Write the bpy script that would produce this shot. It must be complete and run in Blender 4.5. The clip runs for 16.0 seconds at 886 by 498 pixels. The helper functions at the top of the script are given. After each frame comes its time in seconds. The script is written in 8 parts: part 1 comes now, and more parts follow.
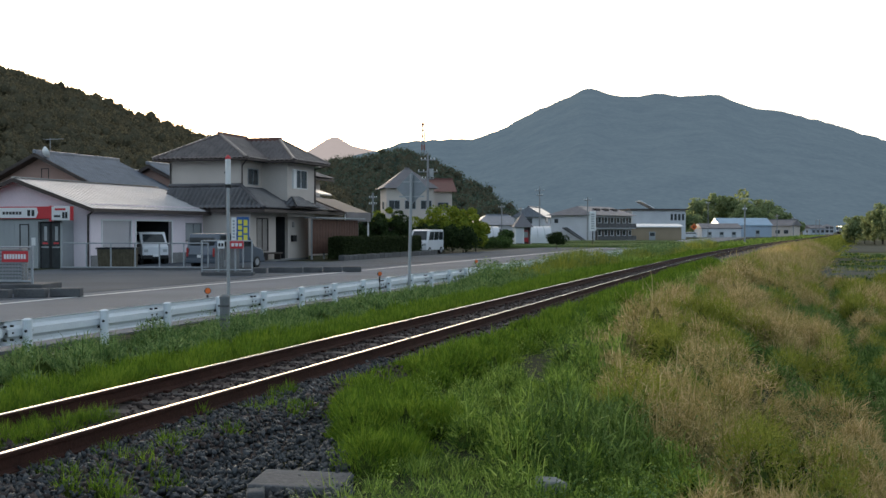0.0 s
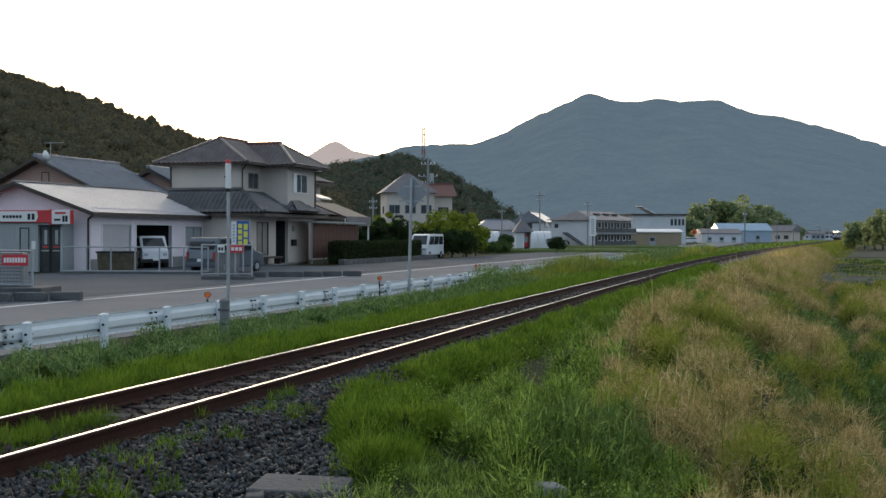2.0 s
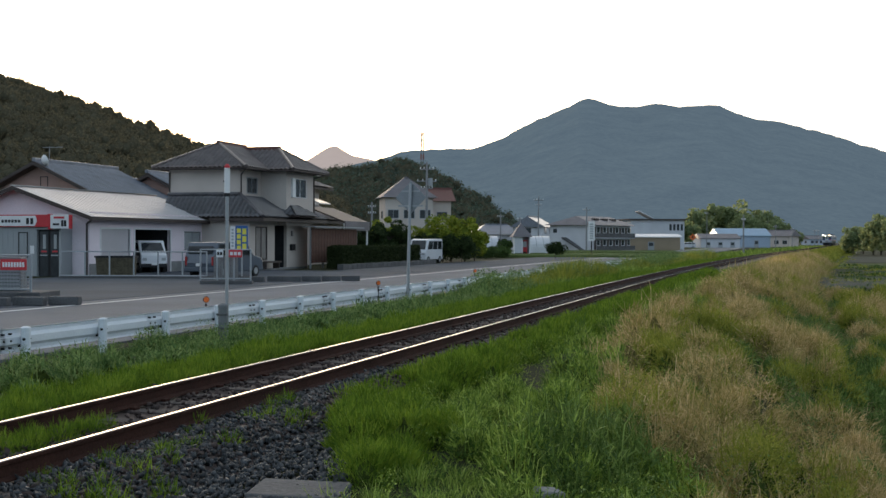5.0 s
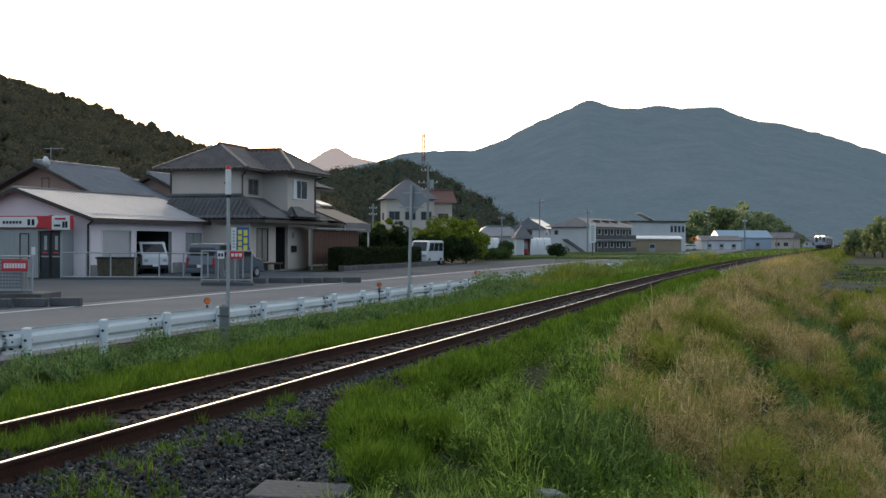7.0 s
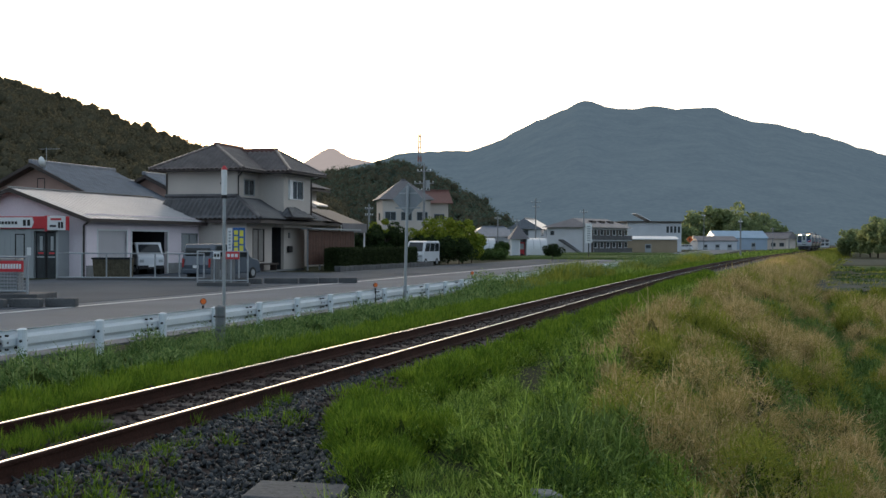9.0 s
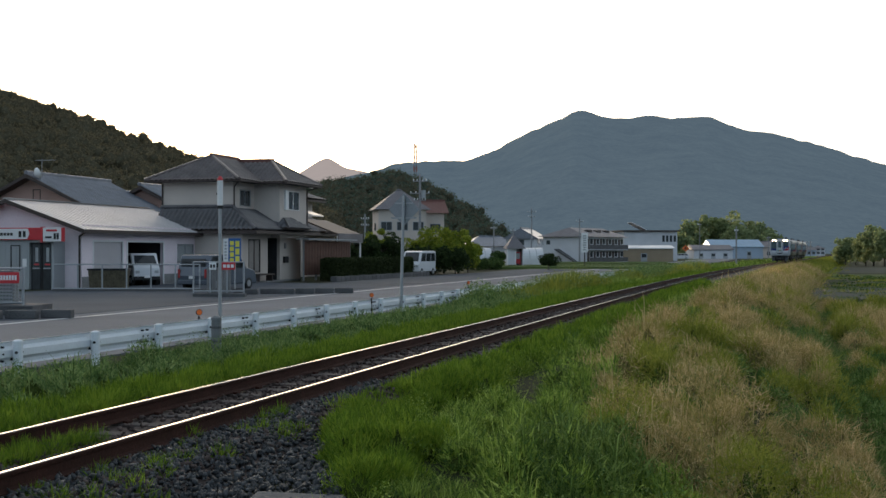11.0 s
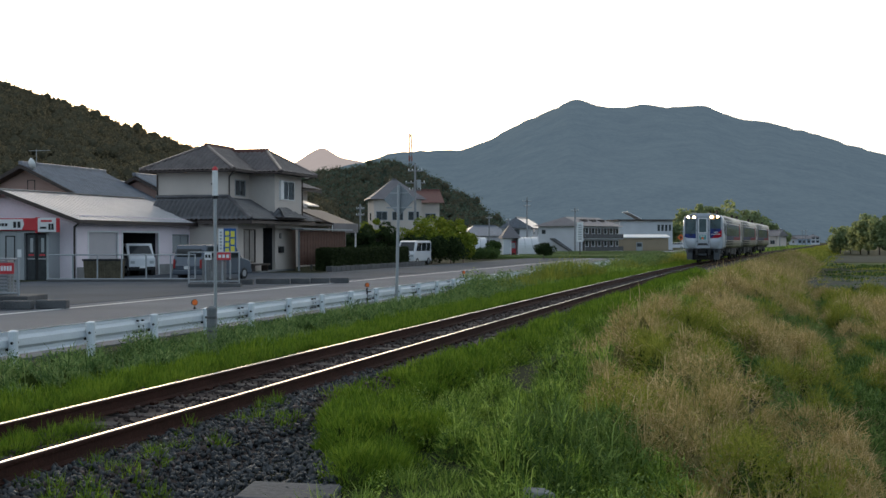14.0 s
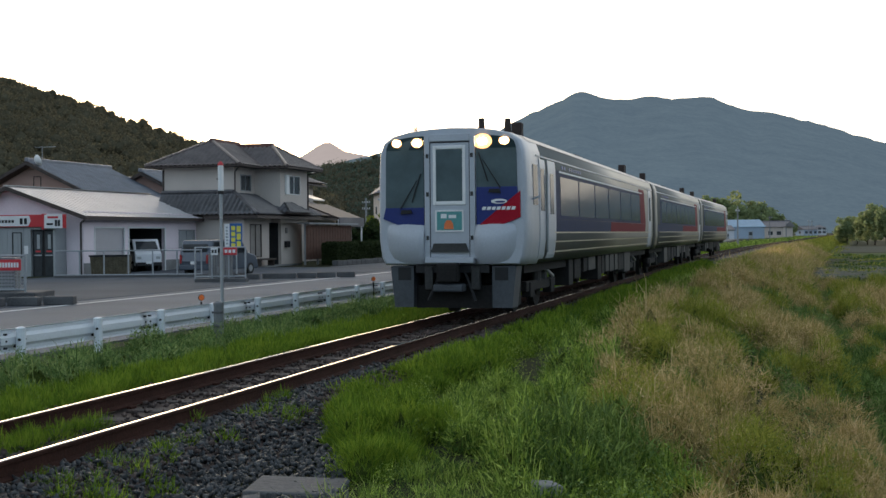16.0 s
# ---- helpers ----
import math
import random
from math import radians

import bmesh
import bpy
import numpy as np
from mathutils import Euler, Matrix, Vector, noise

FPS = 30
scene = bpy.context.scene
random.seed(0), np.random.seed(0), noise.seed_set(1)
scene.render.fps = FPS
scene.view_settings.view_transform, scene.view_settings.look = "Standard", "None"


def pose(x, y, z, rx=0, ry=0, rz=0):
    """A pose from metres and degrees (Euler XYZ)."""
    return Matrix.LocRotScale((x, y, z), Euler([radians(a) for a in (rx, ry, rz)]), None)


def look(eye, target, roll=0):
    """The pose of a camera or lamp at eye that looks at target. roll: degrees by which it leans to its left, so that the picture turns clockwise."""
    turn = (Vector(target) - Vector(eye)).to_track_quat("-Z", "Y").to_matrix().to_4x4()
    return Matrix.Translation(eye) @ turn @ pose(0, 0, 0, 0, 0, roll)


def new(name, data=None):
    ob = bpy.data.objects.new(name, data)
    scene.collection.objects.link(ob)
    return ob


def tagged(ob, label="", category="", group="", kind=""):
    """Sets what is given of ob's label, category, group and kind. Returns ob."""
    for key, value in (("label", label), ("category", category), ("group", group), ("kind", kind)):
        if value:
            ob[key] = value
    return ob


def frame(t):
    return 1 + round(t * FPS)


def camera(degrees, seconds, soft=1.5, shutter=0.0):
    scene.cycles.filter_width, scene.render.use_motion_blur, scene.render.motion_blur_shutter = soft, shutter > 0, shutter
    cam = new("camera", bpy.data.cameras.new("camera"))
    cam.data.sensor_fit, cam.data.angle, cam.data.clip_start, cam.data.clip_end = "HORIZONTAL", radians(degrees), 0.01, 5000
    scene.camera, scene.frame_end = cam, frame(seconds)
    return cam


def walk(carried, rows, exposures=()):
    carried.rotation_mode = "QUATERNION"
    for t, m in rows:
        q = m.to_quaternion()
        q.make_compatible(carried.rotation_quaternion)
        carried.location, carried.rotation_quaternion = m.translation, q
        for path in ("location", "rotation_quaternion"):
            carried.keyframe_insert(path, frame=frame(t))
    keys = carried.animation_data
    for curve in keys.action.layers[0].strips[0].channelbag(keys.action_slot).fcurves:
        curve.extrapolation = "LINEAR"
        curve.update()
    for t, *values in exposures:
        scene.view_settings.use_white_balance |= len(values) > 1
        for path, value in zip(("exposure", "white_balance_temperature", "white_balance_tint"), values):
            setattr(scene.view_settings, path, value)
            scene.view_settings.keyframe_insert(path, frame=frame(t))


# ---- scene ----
EYE = 1.56
cam = camera(41.14, 16.0)
# hand-held on the spot: seconds, pitch, roll, yaw in degrees
ROWS = [
    (0.0, -0.908, 0.000, -0.000),
    (0.5, -0.793, -0.053, 0.008),
    (1.0, -0.765, -0.107, -0.013),
    (1.5, -0.734, -0.133, -0.004),
    (2.0, -0.686, -0.138, 0.003),
    (2.5, -0.724, -0.133, -0.002),
    (3.0, -0.771, -0.164, 0.060),
    (3.5, -0.688, -0.178, 0.035),
    (4.0, -0.521, -0.159, -0.063),
    (6.5, -0.406, -0.236, -0.011),
    (7.0, -0.372, -0.247, -0.003),
    (7.5, -0.502, -0.179, -0.006),
    (8.0, -0.458, -0.264, -0.046),
    (8.5, -0.318, -0.233, -0.065),
    (9.0, -0.350, -0.238, -0.193),
    (11.5, 0.184, -0.013, -0.389),
    (12.0, 0.086, -0.034, -0.351),
    (12.5, -0.015, 0.002, -0.424),
    (13.0, -0.343, 0.069, -0.545),
    (13.5, -0.375, 0.082, -0.544),
    (14.0, -0.375, 0.098, -0.608),
    (14.5, -0.367, 0.171, -0.648),
    (15.0, -0.306, 0.263, -0.499),
    (15.5, -0.577, 0.484, -0.440),
    (16.0, -0.695, 0.532, -0.320),
]
# the clip's camera darkens a little as the lamps come into view
EXPOSURES = [(0.0, 0.17), (4.0, 0.06), (9.0, -0.04), (12.0, -0.18), (13.0, 0.0), (14.5, 0.01), (16.0, 0.07)]
walk(cam, [(t, pose(0, 0, EYE, 90 + pitch, roll, yaw)) for t, pitch, roll, yaw in ROWS], EXPOSURES)

# ---- world and light: the sun has sunk behind the wooded hill, the hazy sky is white ----
SUN_AZ, SUN_EL = radians(-13.0), radians(4.2)
world = bpy.data.worlds.new("dusk_sky")
scene.world = world
world.use_nodes = True
wn, wl = world.node_tree.nodes, world.node_tree.links
wn.clear()
w_out = wn.new("ShaderNodeOutputWorld")
w_sky = wn.new("ShaderNodeTexSky")
w_sky.sky_type = 'NISHITA'
w_sky.sun_disc = False
w_sky.sun_elevation, w_sky.sun_rotation = SUN_EL, SUN_AZ
w_sky.dust_density, w_sky.air_density = 2.0, 1.0
b_sky = wn.new("ShaderNodeBackground")
b_sky.inputs["Strength"].default_value = 0.08
wl.new(w_sky.outputs[0], b_sky.inputs["Color"])
b_haze = wn.new("ShaderNodeBackground")
w_tc = wn.new("ShaderNodeTexCoord")
w_map = wn.new("ShaderNodeMapping")
w_map.inputs["Scale"].default_value = (1.0, 1.0, 4.0)
w_noise = wn.new("ShaderNodeTexNoise")
w_noise.inputs["Scale"].default_value = 2.2
w_noise.inputs["Detail"].default_value = 5
w_ramp = wn.new("ShaderNodeValToRGB")
w_ramp.color_ramp.elements[0].position, w_ramp.color_ramp.elements[0].color = 0.35, (0.86, 0.93, 1.0, 1)
w_ramp.color_ramp.elements[1].position, w_ramp.color_ramp.elements[1].color = 0.65, (0.97, 0.98, 1.0, 1)
wl.new(w_tc.outputs["Generated"], w_map.inputs[0])
wl.new(w_map.outputs[0], w_noise.inputs[0])
wl.new(w_noise.outputs[0], w_ramp.inputs[0])
w_tint = wn.new("ShaderNodeMix")
w_tint.data_type, w_tint.blend_type = 'RGBA', 'MULTIPLY'
w_tint.inputs["Factor"].default_value = 1.0
w_cold = wn.new("ShaderNodeValToRGB")
w_cold.color_ramp.elements[0].position, w_cold.color_ramp.elements[0].color = 0.0, (0.60, 0.79, 1.0, 1)
w_cold.color_ramp.elements[1].position, w_cold.color_ramp.elements[1].color = 0.9, (1.0, 0.99, 0.97, 1)
wl.new(w_ramp.outputs[0], w_tint.inputs[6])
wl.new(w_cold.outputs[0], w_tint.inputs[7])
wl.new(w_tint.outputs[2], b_haze.inputs["Color"])
# the haze is brightest round the sunset and dims towards the opposite sky
w_dot = wn.new("ShaderNodeVectorMath")
w_dot.operation = 'DOT_PRODUCT'
w_dot.inputs[1].default_value = (math.sin(SUN_AZ), math.cos(SUN_AZ), 0.0)
wl.new(w_tc.outputs["Generated"], w_dot.inputs[0])
w_half = wn.new("ShaderNodeMath")
w_half.operation = 'MULTIPLY_ADD'
w_half.inputs[1].default_value, w_half.inputs[2].default_value = 0.5, 0.5
wl.new(w_dot.outputs["Value"], w_half.inputs[0])
wl.new(w_half.outputs[0], w_cold.inputs[0])
w_fall = wn.new("ShaderNodeMapRange")
w_fall.interpolation_type = 'SMOOTHSTEP'
w_fall.inputs["From Min"].default_value, w_fall.inputs["From Max"].default_value = -0.9, 0.9
w_fall.inputs["To Min"].default_value, w_fall.inputs["To Max"].default_value = 0.88, 1.04
wl.new(w_dot.outputs["Value"], w_fall.inputs["Value"])
# and it thins towards the zenith
w_sep = wn.new("ShaderNodeSeparateXYZ")
wl.new(w_tc.outputs["Generated"], w_sep.inputs[0])
w_zen = wn.new("ShaderNodeMapRange")
w_zen.inputs["From Min"].default_value, w_zen.inputs["From Max"].default_value = 0.15, 0.9
w_zen.inputs["To Min"].default_value, w_zen.inputs["To Max"].default_value = 1.0, 0.50
wl.new(w_sep.outputs["Z"], w_zen.inputs["Value"])
w_mul = wn.new("ShaderNodeMath")
w_mul.operation = 'MULTIPLY'
wl.new(w_fall.outputs[0], w_mul.inputs[0])
wl.new(w_zen.outputs[0], w_mul.inputs[1])
wl.new(w_mul.outputs[0], b_haze.inputs["Strength"])
# the glow of the sun just under the ridge
w_pos = wn.new("ShaderNodeMath")
w_pos.operation = 'MAXIMUM'
w_pos.inputs[1].default_value = 0.0
wl.new(w_dot.outputs["Value"], w_pos.inputs[0])
w_pow = wn.new("ShaderNodeMath")
w_pow.operation = 'POWER'
w_pow.inputs[1].default_value = 9.0
wl.new(w_pos.outputs[0], w_pow.inputs[0])
w_gain = wn.new("ShaderNodeMath")
w_gain.operation = 'MULTIPLY'
w_gain.inputs[1].default_value = 2.6
wl.new(w_pow.outputs[0], w_gain.inputs[0])
b_glow = wn.new("ShaderNodeBackground")
b_glow.inputs["Color"].default_value = (1.0, 0.86, 0.68, 1)
wl.new(w_gain.outputs[0], b_glow.inputs["Strength"])
w_add2 = wn.new("ShaderNodeAddShader")
w_add = wn.new("ShaderNodeAddShader")
wl.new(b_sky.outputs[0], w_add.inputs[0])
wl.new(b_haze.outputs[0], w_add.inputs[1])
wl.new(w_add.outputs[0], w_add2.inputs[0])
wl.new(b_glow.outputs[0], w_add2.inputs[1])
wl.new(w_add2.outputs[0], w_out.inputs[0])

sun = new("sun", bpy.data.lights.new("sun", 'SUN'))
sun.data.energy, sun.data.angle, sun.data.color = 5.0, radians(0.6), (1.0, 0.78, 0.55)
sun.matrix_world = look((0, 0, 100), (-math.sin(SUN_AZ) * 100, -math.cos(SUN_AZ) * 100, 100 - math.tan(SUN_EL) * 100))

# ---- plan: s runs along the railway, l is the distance to its right; z = 0 is the top of the rails ----
AXIS_X, HEAD, CURVE_FROM, CURVE_LEN, CURVE = -6.134, 0.288, 35.4, 112.3, 0.0005
UX, UY = math.sin(HEAD), math.cos(HEAD)


def axis_point(s):
    """x, y and heading of the track's axis, s along it."""
    x, y = AXIS_X + UX * min(s, CURVE_FROM), UY * min(s, CURVE_FROM)
    if s > CURVE_FROM:
        a = min(s - CURVE_FROM, CURVE_LEN)
        h = HEAD + CURVE * a
        x += (math.cos(HEAD) - math.cos(h)) / CURVE
        y += (math.sin(h) - math.sin(HEAD)) / CURVE
        rest = max(0.0, s - CURVE_FROM - CURVE_LEN)
        return x + math.sin(h) * rest, y + math.cos(h) * rest, h
    return x, y, HEAD


def on_track(s, l, z=0.0):
    x, y, h = axis_point(s)
    return Vector((x + l * math.cos(h), y - l * math.sin(h), z))


def axis_arrays(s):
    """The same for an array of s."""
    a = np.clip(s - CURVE_FROM, 0, CURVE_LEN)
    h = HEAD + CURVE * a
    rest = np.clip(s - CURVE_FROM - CURVE_LEN, 0, None)
    base = np.minimum(s, CURVE_FROM)
    x = AXIS_X + UX * base + (math.cos(HEAD) - np.cos(h)) / CURVE + np.sin(h) * rest
    y = UY * base + (np.sin(h) - math.sin(HEAD)) / CURVE + np.cos(h) * rest
    return x, y, h


def map_sl(s, l):
    x, y, h = axis_arrays(s)
    return x + l * np.cos(h), y - l * np.sin(h)


def plot(s, l, z=-0.3, turn=0.0):
    """A pose whose x runs along the straight road (away) and y to its left."""
    return pose(AXIS_X + UX * s + UY * l, UY * s - UX * l, z, 0, 0, 90 - math.degrees(HEAD) + turn)


# ---- small mesh tools ----
def part(name, bm, material, parent=None, label=""):
    """Links a bmesh as one mesh object under a thing or a part."""
    me = bpy.data.meshes.new(name)
    bmesh.ops.recalc_face_normals(bm, faces=bm.faces)
    bm.to_mesh(me)
    bm.free()
    if material:
        me.materials.append(material)
    ob = new(name, me)
    ob.parent = parent
    if label:
        ob["label"] = label
    return ob


def thing(name, label, category, m=None, group="", kind=""):
    ob = new(name)
    if m is not None:
        ob.matrix_world = m
        ob.matrix_basis = m
    return tagged(ob, label, category, group, kind)


def box(bm, x0, x1, y0, y1, z0, z1, bevel=0.0):
    v = [bm.verts.new(p) for p in ((x0, y0, z0), (x1, y0, z0), (x1, y1, z0), (x0, y1, z0), (x0, y0, z1), (x1, y0, z1), (x1, y1, z1), (x0, y1, z1))]
    fs = [bm.faces.new([v[i] for i in q]) for q in ((3, 2, 1, 0), (4, 5, 6, 7), (0, 1, 5, 4), (1, 2, 6, 5), (2, 3, 7, 6), (3, 0, 4, 7))]
    if bevel:
        es = {e for f in fs for e in f.edges}
        bmesh.ops.bevel(bm, geom=list(es), offset=bevel, segments=2, affect='EDGES', profile=0.5)
    return bm


def nb():
    return bmesh.new()


def boxes(*rows, bevel=0.0):
    bm = nb()
    for r in rows:
        box(bm, *r, bevel=bevel)
    return bm


def tube(bm, p, q, r0, r1=None, n=10):
    """A round bar from p to q."""
    p, q = Vector(p), Vector(q)
    r1 = r0 if r1 is None else r1
    a = (q - p).normalized()
    e = a.orthogonal().normalized()
    f = a.cross(e)
    rings = []
    for c, r in ((p, r0), (q, r1)):
        rings.append([bm.verts.new(c + r * (math.cos(t) * e + math.sin(t) * f)) for t in [2 * math.pi * i / n for i in range(n)]])
    for i in range(n):
        bm.faces.new((rings[0][i], rings[0][(i + 1) % n], rings[1][(i + 1) % n], rings[1][i]))
    bm.faces.new(rings[0][::-1])
    bm.faces.new(rings[1])
    return bm


def tubes(*rows, n=10):
    bm = nb()
    for p, q, r in rows:
        tube(bm, p, q, r, n=n)
    return bm


def prism(bm, outline, x0, x1, axis=0):
    """An outline of pairs pushed along an axis: 0 gives (x, a, b), 1 gives (a, y, b), 2 gives (a, b, z)."""
    def put(t, a, b):
        return (t, a, b) if axis == 0 else (a, t, b) if axis == 1 else (a, b, t)
    r0 = [bm.verts.new(put(x0, a, b)) for a, b in outline]
    r1 = [bm.verts.new(put(x1, a, b)) for a, b in outline]
    n = len(outline)
    for i in range(n):
        bm.faces.new((r0[i], r0[(i + 1) % n], r1[(i + 1) % n], r1[i]))
    bm.faces.new(r0[::-1])
    bm.faces.new(r1)
    return bm


def pierced(bm, a0, a1, z0, z1, holes, t0, t1, axis):
    """A wall from a0 to a1 and z0 to z1 with rectangular holes; t0, t1: its two faces; axis 0: runs along x, 1: along y."""
    xs = sorted({a0, a1, *[h[0] for h in holes], *[h[1] for h in holes]})
    zs = sorted({z0, z1, *[h[2] for h in holes], *[h[3] for h in holes]})
    for i in range(len(xs) - 1):
        run = None
        for j in range(len(zs)):
            solid = j < len(zs) - 1 and not any(h[0] <= xs[i] and xs[i + 1] <= h[1] and h[2] <= zs[j] and zs[j + 1] <= h[3] for h in holes)
            if solid and run is None:
                run = zs[j]
            if not solid and run is not None:
                if axis == 0:
                    box(bm, xs[i], xs[i + 1], t0, t1, run, zs[j])
                else:
                    box(bm, t0, t1, xs[i], xs[i + 1], run, zs[j])
                run = None
    return bm


def arrays_mesh(name, verts, faces, material, smooth=False, heart=None, heart_rows=0):
    """A mesh object from numpy arrays; faces: a list of arrays of n corners a row; heart: a second material for the last so many faces of all."""
    me = bpy.data.meshes.new(name)
    me.vertices.add(len(verts))
    me.vertices.foreach_set("co", verts.astype(np.float32).ravel())
    loops = np.concatenate([f.ravel() for f in faces])
    totals = np.concatenate([np.full(len(f), f.shape[1]) for f in faces])
    starts = np.concatenate([[0], np.cumsum(totals)[:-1]])
    me.loops.add(len(loops))
    me.loops.foreach_set("vertex_index", loops.astype(np.int32))
    me.polygons.add(len(totals))
    me.polygons.foreach_set("loop_start", starts.astype(np.int32))
    me.polygons.foreach_set("loop_total", totals.astype(np.int32))
    if smooth:
        me.polygons.foreach_set("use_smooth", np.ones(len(totals), bool))
    me.update(calc_edges=True)
    if heart is None:
        me.validate()
    if material:
        me.materials.append(material)
    if heart:
        me.materials.append(heart)
        index = np.zeros(len(totals), np.int32)
        index[-heart_rows:] = 1
        me.polygons.foreach_set("material_index", index)
    return new(name, me)


def grid_faces(nu, nv):
    i = np.arange(nu - 1)[:, None] * nv + np.arange(nv - 1)[None, :]
    return np.stack([i, i + nv, i + nv + 1, i + 1], -1).reshape(-1, 4)


def smooth_noise(x, y, scale, seed=0):
    """Value noise in 0..1 over arrays."""
    r = np.random.RandomState(seed).rand(256, 256)
    u, v = x / scale + 1000.3, y / scale + 1000.7
    i, j = np.floor(u).astype(int), np.floor(v).astype(int)
    a, b = u - i, v - j
    a, b = a * a * (3 - 2 * a), b * b * (3 - 2 * b)
    g = lambda p, q: r[p % 256, q % 256]
    return (g(i, j) * (1 - a) + g(i + 1, j) * a) * (1 - b) + (g(i, j + 1) * (1 - a) + g(i + 1, j + 1) * a) * b


# ---- materials ----
def mat(name, rgb, rough=0.7, metal=0.0, vary=0.25, scale=4.0, fine=40.0, bump=0.15, coords="Object", rgb2=None, gloss=0.5, island=False, bump_size=0.02):
    """Colour varied at two scales, with fine relief."""
    m = bpy.data.materials.new(name)
    m.use_nodes = True
    n, k = m.node_tree.nodes, m.node_tree.links
    p = n["Principled BSDF"]
    p.inputs["Roughness"].default_value, p.inputs["Metallic"].default_value = rough, metal
    p.inputs["Specular IOR Level"].default_value = gloss
    tc = n.new("ShaderNodeTexCoord")
    big, small = n.new("ShaderNodeTexNoise"), n.new("ShaderNodeTexNoise")
    for t, sc, de in ((big, scale, 4), (small, fine, 6)):
        t.inputs["Scale"].default_value, t.inputs["Detail"].default_value = sc, de
        k.new(tc.outputs[coords], t.inputs["Vector"])
    mix = n.new("ShaderNodeMath")
    mix.operation = 'ADD'
    k.new(big.outputs[0], mix.inputs[0])
    k.new(small.outputs[0], mix.inputs[1])
    half = n.new("ShaderNodeMath")
    half.operation = 'MULTIPLY'
    half.inputs[1].default_value = 0.5
    k.new(mix.outputs[0], half.inputs[0])
    src = half.outputs[0]
    if island:
        geo = n.new("ShaderNodeNewGeometry")
        a2 = n.new("ShaderNodeMath")
        a2.operation = 'MULTIPLY_ADD'
        a2.inputs[1].default_value = 0.5
        k.new(geo.outputs["Random Per Island"], a2.inputs[0])
        a3 = n.new("ShaderNodeMath")
        a3.operation = 'MULTIPLY'
        a3.inputs[1].default_value = 0.5
        k.new(half.outputs[0], a3.inputs[0])
        k.new(a3.outputs[0], a2.inputs[2])
        src = a2.outputs[0]
    ramp = n.new("ShaderNodeValToRGB")
    lo = tuple(c * (1 - vary) for c in rgb)
    hi = rgb2 if rgb2 else tuple(min(1.0, c * (1 + vary)) for c in rgb)
    ramp.color_ramp.elements[0].position, ramp.color_ramp.elements[0].color = (0.32 if not island else 0.15), (*lo, 1)
    ramp.color_ramp.elements[1].position, ramp.color_ramp.elements[1].color = (0.68 if not island else 0.85), (*hi, 1)
    k.new(src, ramp.inputs[0])
    k.new(ramp.outputs[0], p.inputs["Base Color"])
    if bump:
        b = n.new("ShaderNodeBump")
        b.inputs["Strength"].default_value, b.inputs["Distance"].default_value = bump, bump_size
        k.new(small.outputs[0], b.inputs["Height"])
        k.new(b.outputs[0], p.inputs["Normal"])
    return m


def leaf_mat(name, rgbs, through_light=0.35, patch=0.5, rough=0.75, share=0.4, gloss=0.12):
    """Blades and leaves: each its own shade, drifting in patches, some light passing through."""
    m = bpy.data.materials.new(name)
    m.use_nodes = True
    n, k = m.node_tree.nodes, m.node_tree.links
    out = n["Material Output"]
    p = n["Principled BSDF"]
    p.inputs["Roughness"].default_value = rough
    p.inputs["Specular IOR Level"].default_value = gloss
    tc = n.new("ShaderNodeTexCoord")
    no = n.new("ShaderNodeTexNoise")
    no.inputs["Scale"].default_value, no.inputs["Detail"].default_value = patch, 5
    k.new(tc.outputs["Object"], no.inputs["Vector"])
    geo = n.new("ShaderNodeNewGeometry")
    m1 = n.new("ShaderNodeMath")
    m1.operation = 'MULTIPLY'
    m1.inputs[1].default_value = share
    k.new(geo.outputs["Random Per Island"], m1.inputs[0])
    m2 = n.new("ShaderNodeMath")
    m2.operation = 'MULTIPLY_ADD'
    m2.inputs[1].default_value = 1.6 * (1 - share)
    k.new(no.outputs[0], m2.inputs[0])
    k.new(m1.outputs[0], m2.inputs[2])
    m3 = n.new("ShaderNodeMath")
    m3.operation = 'SUBTRACT'
    m3.inputs[1].default_value = 0.3 * (1 - share)
    k.new(m2.outputs[0], m3.inputs[0])
    ramp = n.new("ShaderNodeValToRGB")
    el = ramp.color_ramp.elements
    for i, c in enumerate(rgbs):
        pos = 0.1 + 0.8 * i / (len(rgbs) - 1)
        e = el[i] if i < 2 else el.new(pos)
        e.position, e.color = pos, (*c, 1)
    k.new(m3.outputs[0], ramp.inputs[0])
    k.new(ramp.outputs[0], p.inputs["Base Color"])
    tr = n.new("ShaderNodeBsdfTranslucent")
    k.new(ramp.outputs[0], tr.inputs["Color"])
    mx = n.new("ShaderNodeMixShader")
    mx.inputs[0].default_value = through_light
    k.new(p.outputs[0], mx.inputs[1])
    k.new(tr.outputs[0], mx.inputs[2])
    k.new(mx.outputs[0], out.inputs["Surface"])
    return m


def glow(name, rgb, strength, base=(0.8, 0.8, 0.8)):
    m = bpy.data.materials.new(name)
    m.use_nodes = True
    p = m.node_tree.nodes["Principled BSDF"]
    p.inputs["Base Color"].default_value = (*base, 1)
    p.inputs["Emission Color"].default_value = (*rgb, 1)
    p.inputs["Emission Strength"].default_value = strength
    return m


def glass_mat(name, rgb, rough=0.03, metal=0.0, gloss=0.6):
    """Dark window glass with the room's dimness behind it."""
    m = mat(name, rgb, rough, metal, 0.3, 0.6, 3.0, 0.0, gloss=gloss)
    return m


